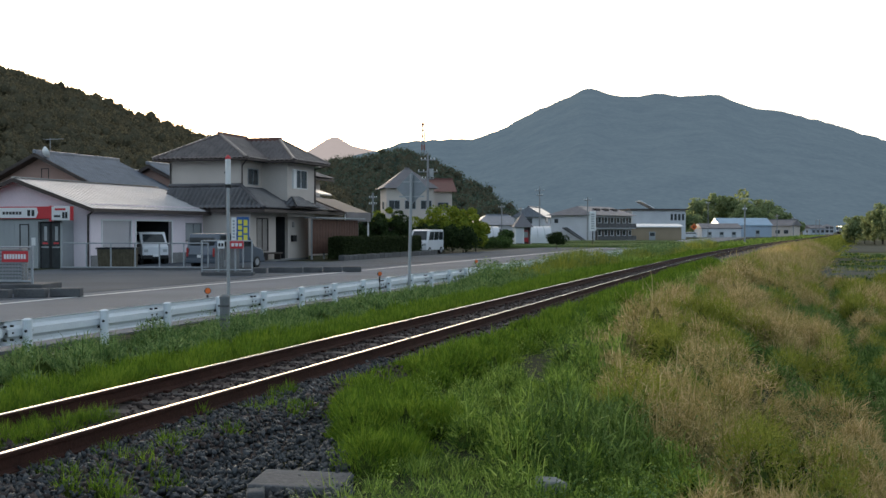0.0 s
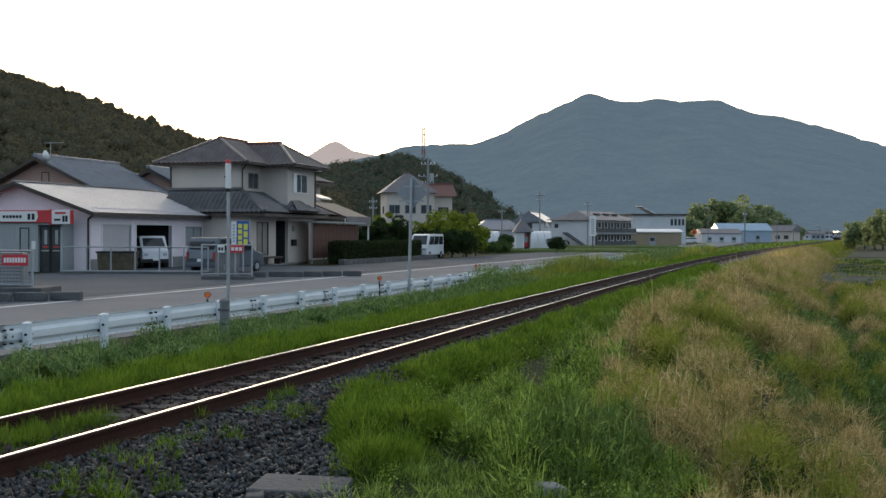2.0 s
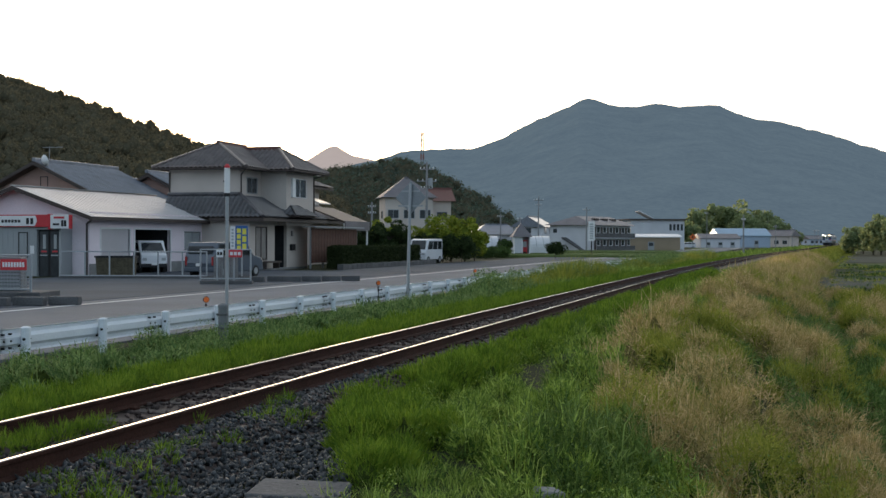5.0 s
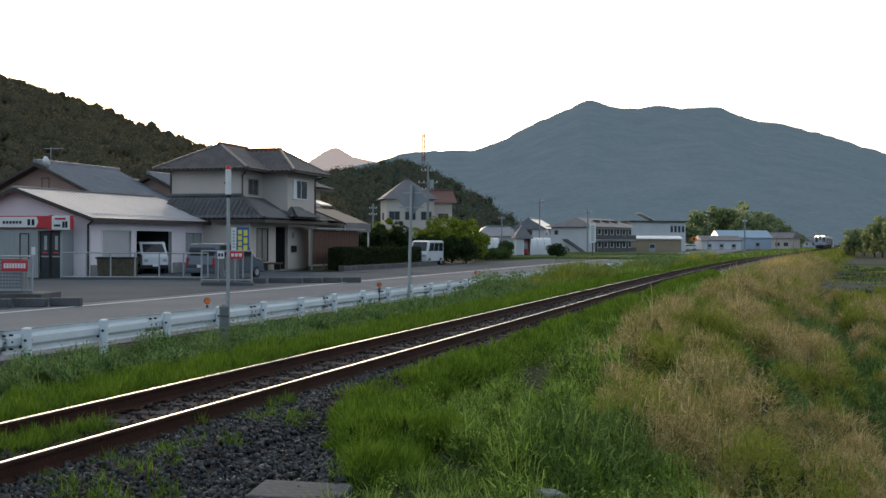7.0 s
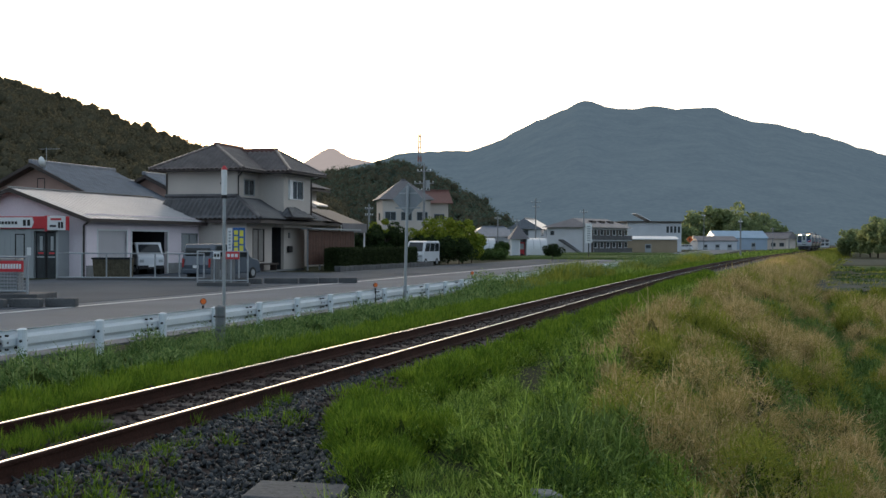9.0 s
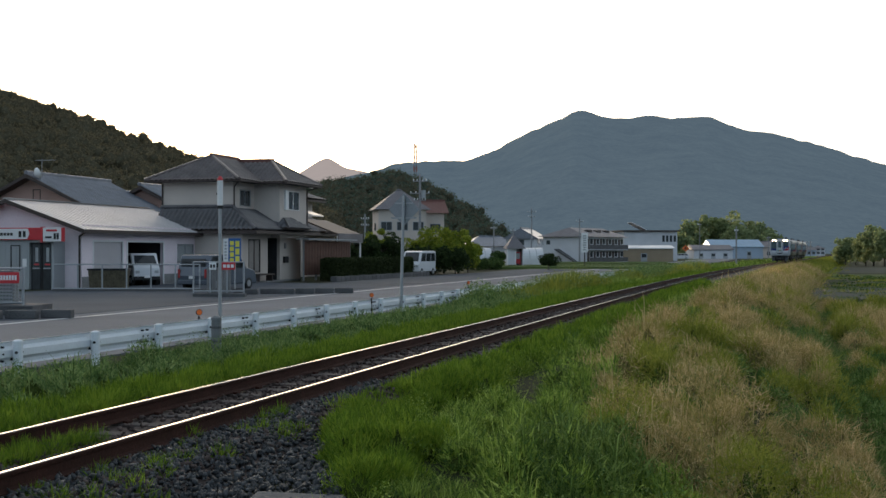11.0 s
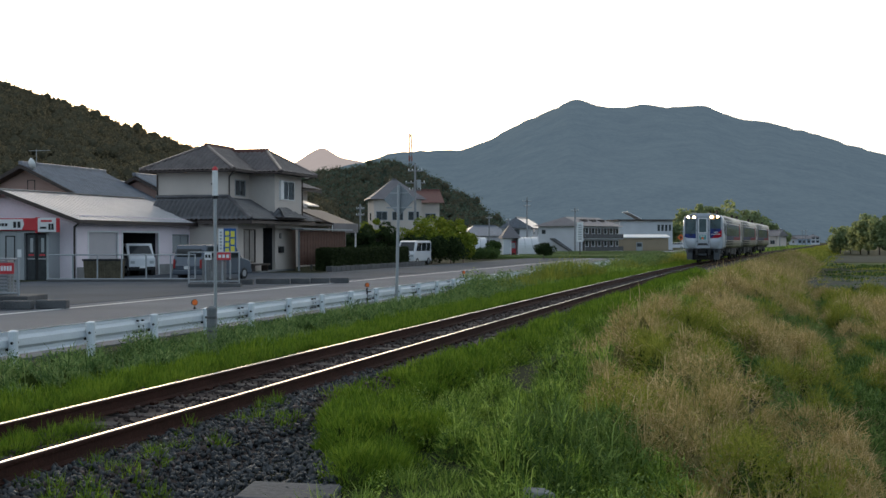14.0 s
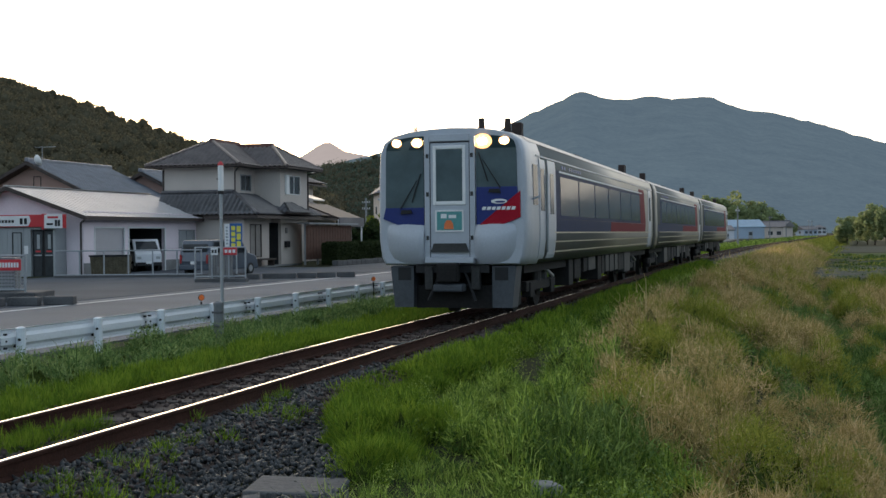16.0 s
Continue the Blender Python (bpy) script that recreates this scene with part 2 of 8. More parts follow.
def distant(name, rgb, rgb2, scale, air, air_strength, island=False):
    """Wooded slopes far off; the evening haze is put in as an even glow."""
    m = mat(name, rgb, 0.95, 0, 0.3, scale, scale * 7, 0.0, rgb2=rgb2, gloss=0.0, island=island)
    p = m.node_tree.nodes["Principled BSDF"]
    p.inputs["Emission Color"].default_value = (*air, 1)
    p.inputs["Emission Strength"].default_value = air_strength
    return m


M_SOIL = mat("soil", (0.022, 0.028, 0.013), 0.95, 0, 0.4, 0.3, 6.0, 0.6, rgb2=(0.045, 0.05, 0.02), gloss=0.1)
M_ASPHALT = mat("asphalt", (0.122, 0.134, 0.155), 0.85, 0, 0.3, 0.25, 60.0, 0.3, gloss=0.3)
M_LOT = mat("lot_asphalt", (0.056, 0.068, 0.086), 0.9, 0, 0.32, 0.3, 40.0, 0.3, gloss=0.3)
M_LINE = mat("road_paint", (0.62, 0.62, 0.62), 0.7, 0, 0.2, 1.0, 30.0, 0.1)
M_CONC = mat("concrete", (0.22, 0.22, 0.22), 0.9, 0, 0.35, 1.2, 25.0, 0.4)
M_CONC_D = mat("weathered_concrete", (0.095, 0.095, 0.098), 0.9, 0, 0.4, 1.5, 25.0, 0.4)
M_BALLAST = mat("ballast_stone", (0.008, 0.010, 0.011), 0.6, 0, 0.5, 3.0, 20.0, 0.6, rgb2=(0.066, 0.073, 0.080), island=True, bump_size=0.01)
M_BALLAST_R = mat("rusty_ballast_stone", (0.036, 0.024, 0.020), 0.85, 0, 0.5, 3.0, 20.0, 0.4, rgb2=(0.100, 0.070, 0.062), island=True, bump_size=0.01)
M_RUST = mat("rail_rust", (0.040, 0.015, 0.010), 0.85, 0.0, 0.4, 3.0, 40.0, 0.3, gloss=0.2)
M_RAILTOP = mat("polished_rail_head", (0.66, 0.65, 0.63), 0.09, 1.0, 0.1, 2.0, 30.0, 0.02)
M_SLEEPER = mat("sleeper_wood", (0.068, 0.057, 0.053), 0.9, 0, 0.45, 2.0, 30.0, 0.5)
M_GALV = mat("galvanised_steel", (0.35, 0.37, 0.39), 0.5, 0.6, 0.15, 3.0, 40.0, 0.05)
M_GUARD = mat("guardrail_paint", (0.70, 0.74, 0.78), 0.45, 0.0, 0.08, 2.0, 30.0, 0.05)
M_BLACK = mat("black_steel", (0.015, 0.015, 0.017), 0.6, 0.2, 0.3, 4.0, 30.0, 0.1)
M_WHITE = mat("white_paint", (0.75, 0.75, 0.75), 0.5, 0, 0.06, 2.0, 30.0, 0.05)
M_RED = mat("red_paint", (0.55, 0.03, 0.04), 0.5, 0, 0.12, 2.0, 30.0, 0.05)
M_ORANGE = mat("orange_reflector", (0.75, 0.16, 0.03), 0.35, 0, 0.1, 5.0, 60.0, 0.1)
M_GREEN = leaf_mat("green_grass", [(0.035, 0.08, 0.018), (0.11, 0.19, 0.03), (0.28, 0.385, 0.055), (0.56, 0.65, 0.16)], 0.25, 1.6, share=0.6, gloss=0.3)
M_FRINGE = leaf_mat("short_bright_grass", [(0.05, 0.10, 0.014), (0.14, 0.23, 0.022), (0.32, 0.40, 0.045)], 0.25, 2.0, share=0.5)
M_WEED = leaf_mat("weeds", [(0.035, 0.075, 0.022), (0.09, 0.165, 0.045), (0.19, 0.28, 0.08), (0.38, 0.44, 0.16)], 0.22, 2.0, share=0.6, gloss=0.3)
M_TAN = leaf_mat("seeding_tan_grass", [(0.14, 0.14, 0.04), (0.36, 0.30, 0.10), (0.58, 0.42, 0.19), (0.82, 0.62, 0.36)], 0.30, 1.3, share=0.65)
M_YGREEN = leaf_mat("yellow_green_grass", [(0.11, 0.14, 0.022), (0.27, 0.29, 0.045), (0.48, 0.45, 0.09)], 0.25, 1.6, share=0.55)
M_DEEP = leaf_mat("deep_green_weeds", [(0.018, 0.04, 0.012), (0.07, 0.13, 0.03), (0.18, 0.26, 0.07)], 0.2, 1.2, share=0.55)
M_PADDY = mat("field", (0.05, 0.075, 0.02), 0.95, 0, 0.3, 0.1, 3.0, 0.4, rgb2=(0.09, 0.12, 0.03), gloss=0.1)

# ---- the ground: one sheet, level by the road, falling away to the fields on the right ----
def ground_z(l, s):
    z = np.where(l > 3.6, -0.3 - 1.0 * np.clip((l - 3.6) / 4.6, 0, 1) ** 1.3, -0.3)
    z = np.where((l > 6.5) & (l < 7.9), z - 0.38 * np.sin(np.clip((l - 6.5) / 1.4, 0, 1) * math.pi), z)
    hump = np.exp(-((l - 4.6) / 1.2) ** 2) * np.clip((s - 12) / 12, 0, 1) * 0.18
    left = np.exp(-((l + 3.2) / 0.9) ** 2) * 0.06
    return z + hump + left - 0.02


def build_ground():
    s = np.concatenate([np.linspace(-80, 0, 9), np.arange(2, 60, 1.0), np.arange(60, 150, 4.0), np.geomspace(150, 4200, 40)])
    l = np.concatenate([-np.geomspace(1400, 16, 30), np.arange(-14, 12, 0.4), np.geomspace(12, 1300, 30)])
    S, L = np.meshgrid(s, l, indexing="ij")
    x, y = map_sl(S, L)
    z = ground_z(L, S) + (smooth_noise(x, y, 1.3, 3) - 0.5) * 0.05 * (np.abs(L) < 14)
    v = np.stack([x, y, z], -1).reshape(-1, 3)
    ob = arrays_mesh("ground", v, [grid_faces(len(s), len(l))], M_SOIL, True)
    return tagged(ob, "grassy level ground beside the railway, falling to fields", "ground", kind="structure")


build_ground()


def ribbon(name, l0, l1, s0, s1, z, thick, material, step=4.0):
    """A flat strip beside the straight road."""
    bm = nb()
    n = max(1, int((s1 - s0) / step))
    rows = []
    for i in range(n + 1):
        s = s0 + (s1 - s0) * i / n
        rows.append([bm.verts.new(p) for p in (road_at(s, l0, z), road_at(s, l1, z), road_at(s, l1, z - thick), road_at(s, l0, z - thick))])
    for a, b in zip(rows, rows[1:]):
        for i in range(4):
            bm.faces.new((a[i], a[(i + 1) % 4], b[(i + 1) % 4], b[i]))
    bm.faces.new(rows[0])
    bm.faces.new(rows[-1][::-1])
    return part(name, bm, material)


def road_at(s, l, z):
    """The road runs straight with the near railway."""
    return Vector((AXIS_X + UX * s + UY * l, UY * s - UX * l, z))


ROAD_Z = -0.28
tagged(ribbon("road", -14.0, -5.6, -30, 420, ROAD_Z, 0.3, M_ASPHALT), "worn grey asphalt road beside the railway", "road", kind="structure")
tagged(ribbon("pavement", -27.4, -14.0, 5, 66, ROAD_Z + 0.012, 0.3, M_LOT), "dark asphalt forecourt beside the road", "pavement", kind="structure")
tagged(ribbon("pavement", -20.0, -14.0, 66.2, 150, ROAD_Z + 0.012, 0.3, M_LOT), "grey asphalt verge beside the road", "pavement", kind="structure")
for l0, l1 in ((-13.15, -13.0),):
    tagged(ribbon("road_line", l0, l1, -30, 300, ROAD_Z + 0.006, 0.005, M_LINE), "worn white edge line painted on the road", "road marking", kind="structure")


# ---- railway ----
def sweep_rail(bm, outline, s_list, l):
    rings = []
    for s in s_list:
        rings.append([bm.verts.new(on_track(s, l + a, b)) for a, b in outline])
    n = len(outline)
    for r0, r1 in zip(rings, rings[1:]):
        for i in range(n):
            bm.faces.new((r0[i], r0[(i + 1) % n], r1[(i + 1) % n], r1[i]))
    bm.faces.new(rings[0][::-1])
    bm.faces.new(rings[-1])


S_RAIL = [-15.0, 0.0, 15.0, 30.0] + [35.0 + 5 * i for i in range(24)] + [160.0, 300.0, 650.0, 1200.0]


def build_track():
    track = thing("railway_track", "single railway track with rusty rails and polished heads", "railway track", kind="structure")
    foot = [(-0.061, -0.153), (0.061, -0.153), (0.061, -0.14), (0.012, -0.122), (0.009, -0.045), (0.031, -0.034), (0.033, -0.012), (0.024, -0.004), (-0.024, -0.004), (-0.033, -0.012), (-0.031, -0.034), (-0.009, -0.045), (-0.012, -0.122), (-0.061, -0.14)]
    top = [(-0.018, -0.006), (0.018, -0.006), (0.017, -0.002), (0.012, 0.0), (-0.012, 0.0), (-0.017, -0.002)]
    for l in (-0.566, 0.566):
        bm = nb()
        sweep_rail(bm, foot, S_RAIL, l)
        rail = part("rail", bm, M_RUST, track, "rust-brown steel rail")
        bm = nb()
        sweep_rail(bm, top, S_RAIL, l)
        part("rail_head", bm, M_RAILTOP, rail, "polished running surface")
    bm = nb()
    box(bm, -0.11, 0.11, -1.05, 1.05, -0.14, 0.0, bevel=0.012)
    first = part("sleeper", bm, M_SLEEPER, track)
    clip_bm = nb()
    for y in (-0.566 - 0.085, -0.566 + 0.085, 0.566 - 0.085, 0.566 + 0.085):
        box(clip_bm, -0.05, 0.05, y - 0.03, y + 0.03, 0.0, 0.03, bevel=0.008)
    clip = part("rail_clip", clip_bm, M_RUST, first, "rusty rail fastening")
    rnd = random.Random(4)
    for i in range(190):
        s = 3.0 + i * 0.62
        a = first if i == 0 else first.copy()
        c = clip if i == 0 else clip.copy()
        if i:
            scene.collection.objects.link(a)
            scene.collection.objects.link(c)
            a.parent, c.parent = track, a
        x, y, h = axis_point(s)
        a.matrix_basis = pose(x, y, -0.166 + rnd.uniform(-0.014, 0.004), 0, 0, 90 - math.degrees(h) + rnd.uniform(-1.2, 1.2))
    return track


def stones(name, s, l, z, size, material, seed):
    """Broken stones: bent octahedra with cut corners."""
    rng = np.random.RandomState(seed)
    n = len(s)
    x, y = map_sl(s, l)
    base = np.array([(1, 0, 0), (-1, 0, 0), (0, 1, 0), (0, -1, 0), (0, 0, 1), (0, 0, -1), (.7, .7, .35), (-.7, -.6, .4)], float)
    tri = np.array([(4, 0, 6), (4, 6, 2), (4, 2, 1), (4, 1, 7), (4, 7, 3), (4, 3, 0), (0, 2, 6), (5, 2, 0), (5, 1, 2), (5, 3, 1), (5, 0, 3), (1, 3, 7)])
    v = base[None] * rng.uniform(0.55, 1.25, (n, 8, 1)) + rng.uniform(-0.2, 0.2, (n, 8, 3))
    v *= (size[:, None] * rng.uniform(0.7, 1.3, (n, 3)) * np.array([1, 1, 0.75]))[:, None, :]
    q = rng.normal(size=(n, 4))
    q /= np.linalg.norm(q, axis=1, keepdims=True)
    w, a, b, c = q.T
    R = np.stack([np.stack([1 - 2 * (b * b + c * c), 2 * (a * b - c * w), 2 * (a * c + b * w)], -1),
                  np.stack([2 * (a * b + c * w), 1 - 2 * (a * a + c * c), 2 * (b * c - a * w)], -1),
                  np.stack([2 * (a * c - b * w), 2 * (b * c + a * w), 1 - 2 * (a * a + b * b)], -1)], 1)
    v = np.einsum("nij,nkj->nki", R, v) + np.stack([x, y, z], -1)[:, None, :]
    f = (tri[None] + 8 * np.arange(n)[:, None, None]).reshape(-1, 3)
    return arrays_mesh(name, v.reshape(-1, 3), [f], material)


def bed_z(l):
    """Height of the ballast bed."""
    a = np.abs(l)
    return np.where(a < 1.15, -0.165, -0.165 - 0.11 * np.clip((a - 1.15) / 0.5, 0, 1))


def gravel_edge(s):
    """How far the bare ballast reaches to the right of the axis."""
    return np.clip(3.3 - np.clip(s - 8.4, 0, 100) * 0.42, 1.0, 3.3) + 0.25 * (smooth_noise(s, s * 0, 0.9, 8) - 0.5)


def build_ballast():
    bm = nb()
    rows = []
    prof = [-1.75, -1.4, -1.1, 0.0, 1.1, 1.4, 1.9]
    for s in S_RAIL:
        rows.append([bm.verts.new(on_track(s, l, float(bed_z(np.array(l))) - 0.02 - 0.1 * (abs(l) > 1.6))) for l in prof])
    for a, b in zip(rows, rows[1:]):
        for i in range(len(prof) - 1):
            bm.faces.new((a[i], a[i + 1], b[i + 1], b[i]))
    tagged(part("ballast_bed", bm, M_BALLAST_R), "brown-grey packed ballast under the track", "ballast", kind="structure")
    rng = np.random.RandomState(11)
    n = 21000
    s, l = rng.uniform(4.5, 16.5, n), rng.uniform(0.6, 3.6, n)
    keep = l < gravel_edge(s)
    s, l = s[keep], l[keep]
    ob = stones("ballast_stones", s, l, np.where(l < 1.5, bed_z(l), -0.275) + rng.uniform(-0.01, 0.025, len(s)), rng.uniform(0.012, 0.037, len(s)), M_BALLAST, 1)
    tagged(ob, "dark grey crushed stone beside the track", "gravel", kind="stuff")
    n = 16000
    s = 4.5 + 60 * rng.rand(n) ** 1.8
    l = rng.uniform(-1.35, 1.45, n)
    keep = np.abs(np.abs(l) - 0.566) > 0.07
    s, l = s[keep], l[keep]
    keep = (np.abs(((s - 3.0 + 0.31) % 0.62) - 0.31) > 0.13) | (rng.rand(len(s)) < 0.25) | (np.abs(l) > 1.05)
    s, l = s[keep], l[keep]
    ob = stones("ballast_between_rails", s, l, bed_z(l) + rng.uniform(-0.015, 0.02, len(s)), rng.uniform(0.018, 0.042, len(s)), M_BALLAST_R, 2)
    tagged(ob, "rust-stained crushed stone between the rails", "gravel", kind="stuff")


build_track()
build_ballast()

# ---- distance: hills and mountains ----


def ridge_sheet(name, peaks, d, depth, material, rough_h, rough_w, seed, nu=260, nv=26, foot=-2.0):
    """A mountain side: its crest follows a few summits and saddles, (tangent of bearing, height), and its slope comes down towards the viewer."""
    px = np.array([p[0] for p in peaks])
    pz = np.array([p[1] for p in peaks])
    t = np.linspace(px[0], px[-1], nu)
    crest = np.interp(t, px, pz)
    ker = np.hanning(7)
    crest = np.convolve(np.pad(crest, 3, mode="edge"), ker / ker.sum(), mode="valid")
    V = np.linspace(0, 1.25, nv)
    T, W = np.meshgrid(t, V, indexing="ij")
    y = d - depth * (1 - W)
    x = T * y
    prof = np.where(W <= 1, W ** 0.85, 1 - (W - 1) * 1.2)
    z = foot + (crest[:, None] - foot) * prof
    z = z + rough_h * (smooth_noise(x, y, rough_w, seed) - 0.5) * np.clip(W * 3, 0, 1)
    z = z + rough_h * 2.2 * (smooth_noise(x, y, rough_w * 7, seed + 1) - 0.5) * np.sin(np.clip(W, 0, 1) * math.pi)
    z = z + rough_h * 0.5 * (smooth_noise(x, y, rough_w * 0.3, seed + 2) - 0.5) * np.clip(W * 3, 0, 1)
    v = np.stack([x, y, z], -1).reshape(-1, 3)
    return arrays_mesh(name, v, [grid_faces(nu, nv)], material, True)


# bluish and pinkish emission stands in for the haze before the slopes
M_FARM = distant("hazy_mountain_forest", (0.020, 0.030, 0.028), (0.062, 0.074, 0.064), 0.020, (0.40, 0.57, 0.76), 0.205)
M_CONE = distant("haze_glow_peak", (0.05, 0.05, 0.05), (0.06, 0.06, 0.06), 0.004, (0.92, 0.78, 0.74), 0.45)


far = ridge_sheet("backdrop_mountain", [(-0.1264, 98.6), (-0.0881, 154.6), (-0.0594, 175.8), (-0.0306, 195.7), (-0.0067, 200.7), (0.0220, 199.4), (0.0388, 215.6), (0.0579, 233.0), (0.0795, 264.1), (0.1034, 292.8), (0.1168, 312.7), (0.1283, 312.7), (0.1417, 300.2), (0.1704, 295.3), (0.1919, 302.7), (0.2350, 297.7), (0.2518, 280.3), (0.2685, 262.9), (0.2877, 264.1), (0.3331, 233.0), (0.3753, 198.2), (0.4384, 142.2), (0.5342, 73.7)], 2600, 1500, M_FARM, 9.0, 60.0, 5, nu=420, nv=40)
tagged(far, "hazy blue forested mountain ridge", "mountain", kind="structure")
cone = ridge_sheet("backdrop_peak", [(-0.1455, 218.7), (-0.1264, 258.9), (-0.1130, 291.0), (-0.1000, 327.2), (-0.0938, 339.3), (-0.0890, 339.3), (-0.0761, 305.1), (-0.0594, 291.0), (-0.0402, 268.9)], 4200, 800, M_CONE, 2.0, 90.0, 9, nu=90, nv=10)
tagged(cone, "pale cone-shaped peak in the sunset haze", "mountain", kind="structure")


def far_ring():
    """Added unseen hills closing the valley right and behind; they dim low sky reflections."""
    az = np.radians(np.linspace(34, 300, 160))
    r = np.array([700.0, 1000.0, 1400.0, 1700.0])
    k = np.array([0.0, 0.35, 1.0, 0.6])
    A, R = np.meshgrid(az, r, indexing="ij")
    h = 95 + 70 * smooth_noise(np.degrees(az), az * 0, 22.0, 14) + 25 * smooth_noise(np.degrees(az), az * 0, 7.0, 15)
    z = -2 + h[:, None] * k[None, :]
    v = np.stack([np.sin(A) * R, np.cos(A) * R, z], -1).reshape(-1, 3)
    ob = arrays_mesh("backdrop_added_hills", v, [grid_faces(160, 4)], M_FARM, True)
    tagged(ob, "added unseen hills round the valley, dimming low reflections", "hills", kind="structure")


far_ring()

# ---- trees ----
# hill leaves browned and lightened: backlit haze put into their colour
M_HILLTREE = leaf_mat("hill_forest", [(0.10, 0.092, 0.06), (0.15, 0.13, 0.08), (0.21, 0.175, 0.10)], 0.55, 0.07, share=0.12)
# crown cores darker than the hill's leaves: inner shade put into the colour
M_SHADELEAF = mat("shaded_inner_foliage", (0.085, 0.078, 0.052), 0.95, 0, 0.3, 0.3, 3.0, 0.3, gloss=0.0)
M_MIDTREE = leaf_mat("dark_wood", [(0.055, 0.08, 0.065), (0.08, 0.11, 0.08), (0.12, 0.15, 0.09)], 0.2, 0.03, share=0.45)
# paled leaf colours carry the haze over the far trees
M_FARTREE = leaf_mat("broadleaf_far", [(0.14, 0.19, 0.10), (0.23, 0.28, 0.13), (0.33, 0.37, 0.16)], 0.4, 0.15, share=0.5)
M_SHRUB = leaf_mat("bright_shrub_leaves", [(0.07, 0.12, 0.02), (0.20, 0.25, 0.03), (0.40, 0.40, 0.05)], 0.3, 0.7, share=0.5)
M_DARKLEAF = leaf_mat("dark_garden_leaves", [(0.012, 0.024, 0.01), (0.03, 0.05, 0.016), (0.06, 0.085, 0.025)], 0.25, 0.7, share=0.55)
M_HEDGE = leaf_mat("hedge_leaves", [(0.02, 0.03, 0.012), (0.035, 0.05, 0.018), (0.06, 0.075, 0.028)], 0.2, 1.2, share=0.6)
M_BARK = mat("bark", (0.07, 0.055, 0.045), 0.95, 0, 0.4, 2.0, 20.0, 0.6)


def leaf_cloud(centres, radii, per, size, seed, flat=0.8):
    """Loose leaf triangles on the shells of many lumps. Returns vertices and faces."""
    rng = np.random.RandomState(seed)
    c = np.repeat(np.asarray(centres, float), per, axis=0)
    r = np.repeat(np.asarray(radii, float), per)
    n = len(c)
    d = rng.normal(size=(n, 3))
    d /= np.linalg.norm(d, axis=1, keepdims=True)
    p = c + d * (r * rng.uniform(0.55, 1.08, n) ** 0.6)[:, None] * np.array([1, 1, flat])
    a = rng.normal(size=(n, 3))
    a /= np.linalg.norm(a, axis=1, keepdims=True)
    b = np.cross(a, d + 0.4 * rng.normal(size=(n, 3)))
    b /= np.linalg.norm(b, axis=1, keepdims=True) + 1e-9
    s = (size * rng.uniform(0.6, 1.4, n))[:, None]
    v = np.stack([p - a * s * 0.5, p + a * s * 0.5 + b * s * 0.15, p + b * s * 0.95], 1).reshape(-1, 3)
    return v, np.arange(3 * n).reshape(-1, 3)


def crown_lumps(rng, rx, rz, n, base):
    """Lumps that fill an uneven crown."""
    cs, rs = [], []
    for _ in range(n):
        d = Vector((rng.gauss(0, 1), rng.gauss(0, 1), rng.gauss(0, 0.8))).normalized()
        k = rng.uniform(0.35, 0.85)
        cs.append((d.x * rx * k, d.y * rx * k, base + rz + d.z * rz * k))
        rs.append(rx * rng.uniform(0.22, 0.42))
    return cs, rs


def tree(name, place, height, rx, material, label, seed, lumps=16, per=110, leaf=0.3, bole=0.25, group="", category="tree", limbs=5):
    rng = random.Random(seed)
    t = thing(name, label, category, Matrix.Translation(place), group)
    base = height * bole
    rz = (height - base) / 2
    bm = nb()
    r = max(0.05, height * 0.022)
    bend = Vector((rng.uniform(-.1, .1) * height * 0.3, rng.uniform(-.1, .1) * height * 0.3, base + rz))
    tube(bm, (0, 0, -0.1), bend * 0.5, r, r * 0.75, 8)
    tube(bm, bend * 0.5, bend, r * 0.75, r * 0.5, 8)
    for i in range(limbs):
        a = 6.28 * i / limbs + rng.uniform(-.4, .4)
        q = Vector((math.cos(a) * rx * 0.6, math.sin(a) * rx * 0.6, base + rz * rng.uniform(0.9, 1.5)))
        tube(bm, bend * rng.uniform(0.5, 0.95), q, r * 0.4, r * 0.15, 6)
    part("trunk", bm, M_BARK, t)
    cs, rs = crown_lumps(rng, rx, rz, lumps, base)
    v, f = leaf_cloud(cs, rs, per, leaf, seed)
    ob = arrays_mesh("crown", v, [f], material)
    ob.parent = t
    return t


def lump_cores(centres, radii, seed, nu=9, nv=6):
    """Uneven closed crowns inside the loose leaves. Returns vertices and quads."""
    rng = np.random.RandomState(seed)
    n = len(centres)
    th = np.linspace(0, 2 * math.pi, nu, endpoint=False)
    ph = np.linspace(0.12, math.pi - 0.12, nv)
    P, T = np.meshgrid(ph, th, indexing="ij")
    unit = np.stack([np.sin(P) * np.cos(T), np.sin(P) * np.sin(T), np.cos(P) * 1.1], -1).reshape(-1, 3)
    v = centres[:, None, :] + unit[None] * radii[:, None, None] * rng.uniform(0.72, 1.12, (n, nu * nv, 1))
    i, j = np.meshgrid(np.arange(nv - 1), np.arange(nu), indexing="ij")
    q = np.stack([i * nu + j, (i + 1) * nu + j, (i + 1) * nu + (j + 1) % nu, i * nu + (j + 1) % nu], -1).reshape(-1, 4)
    return v.reshape(-1, 3), (q[None] + nu * nv * np.arange(n)[:, None, None]).reshape(-1, 4)


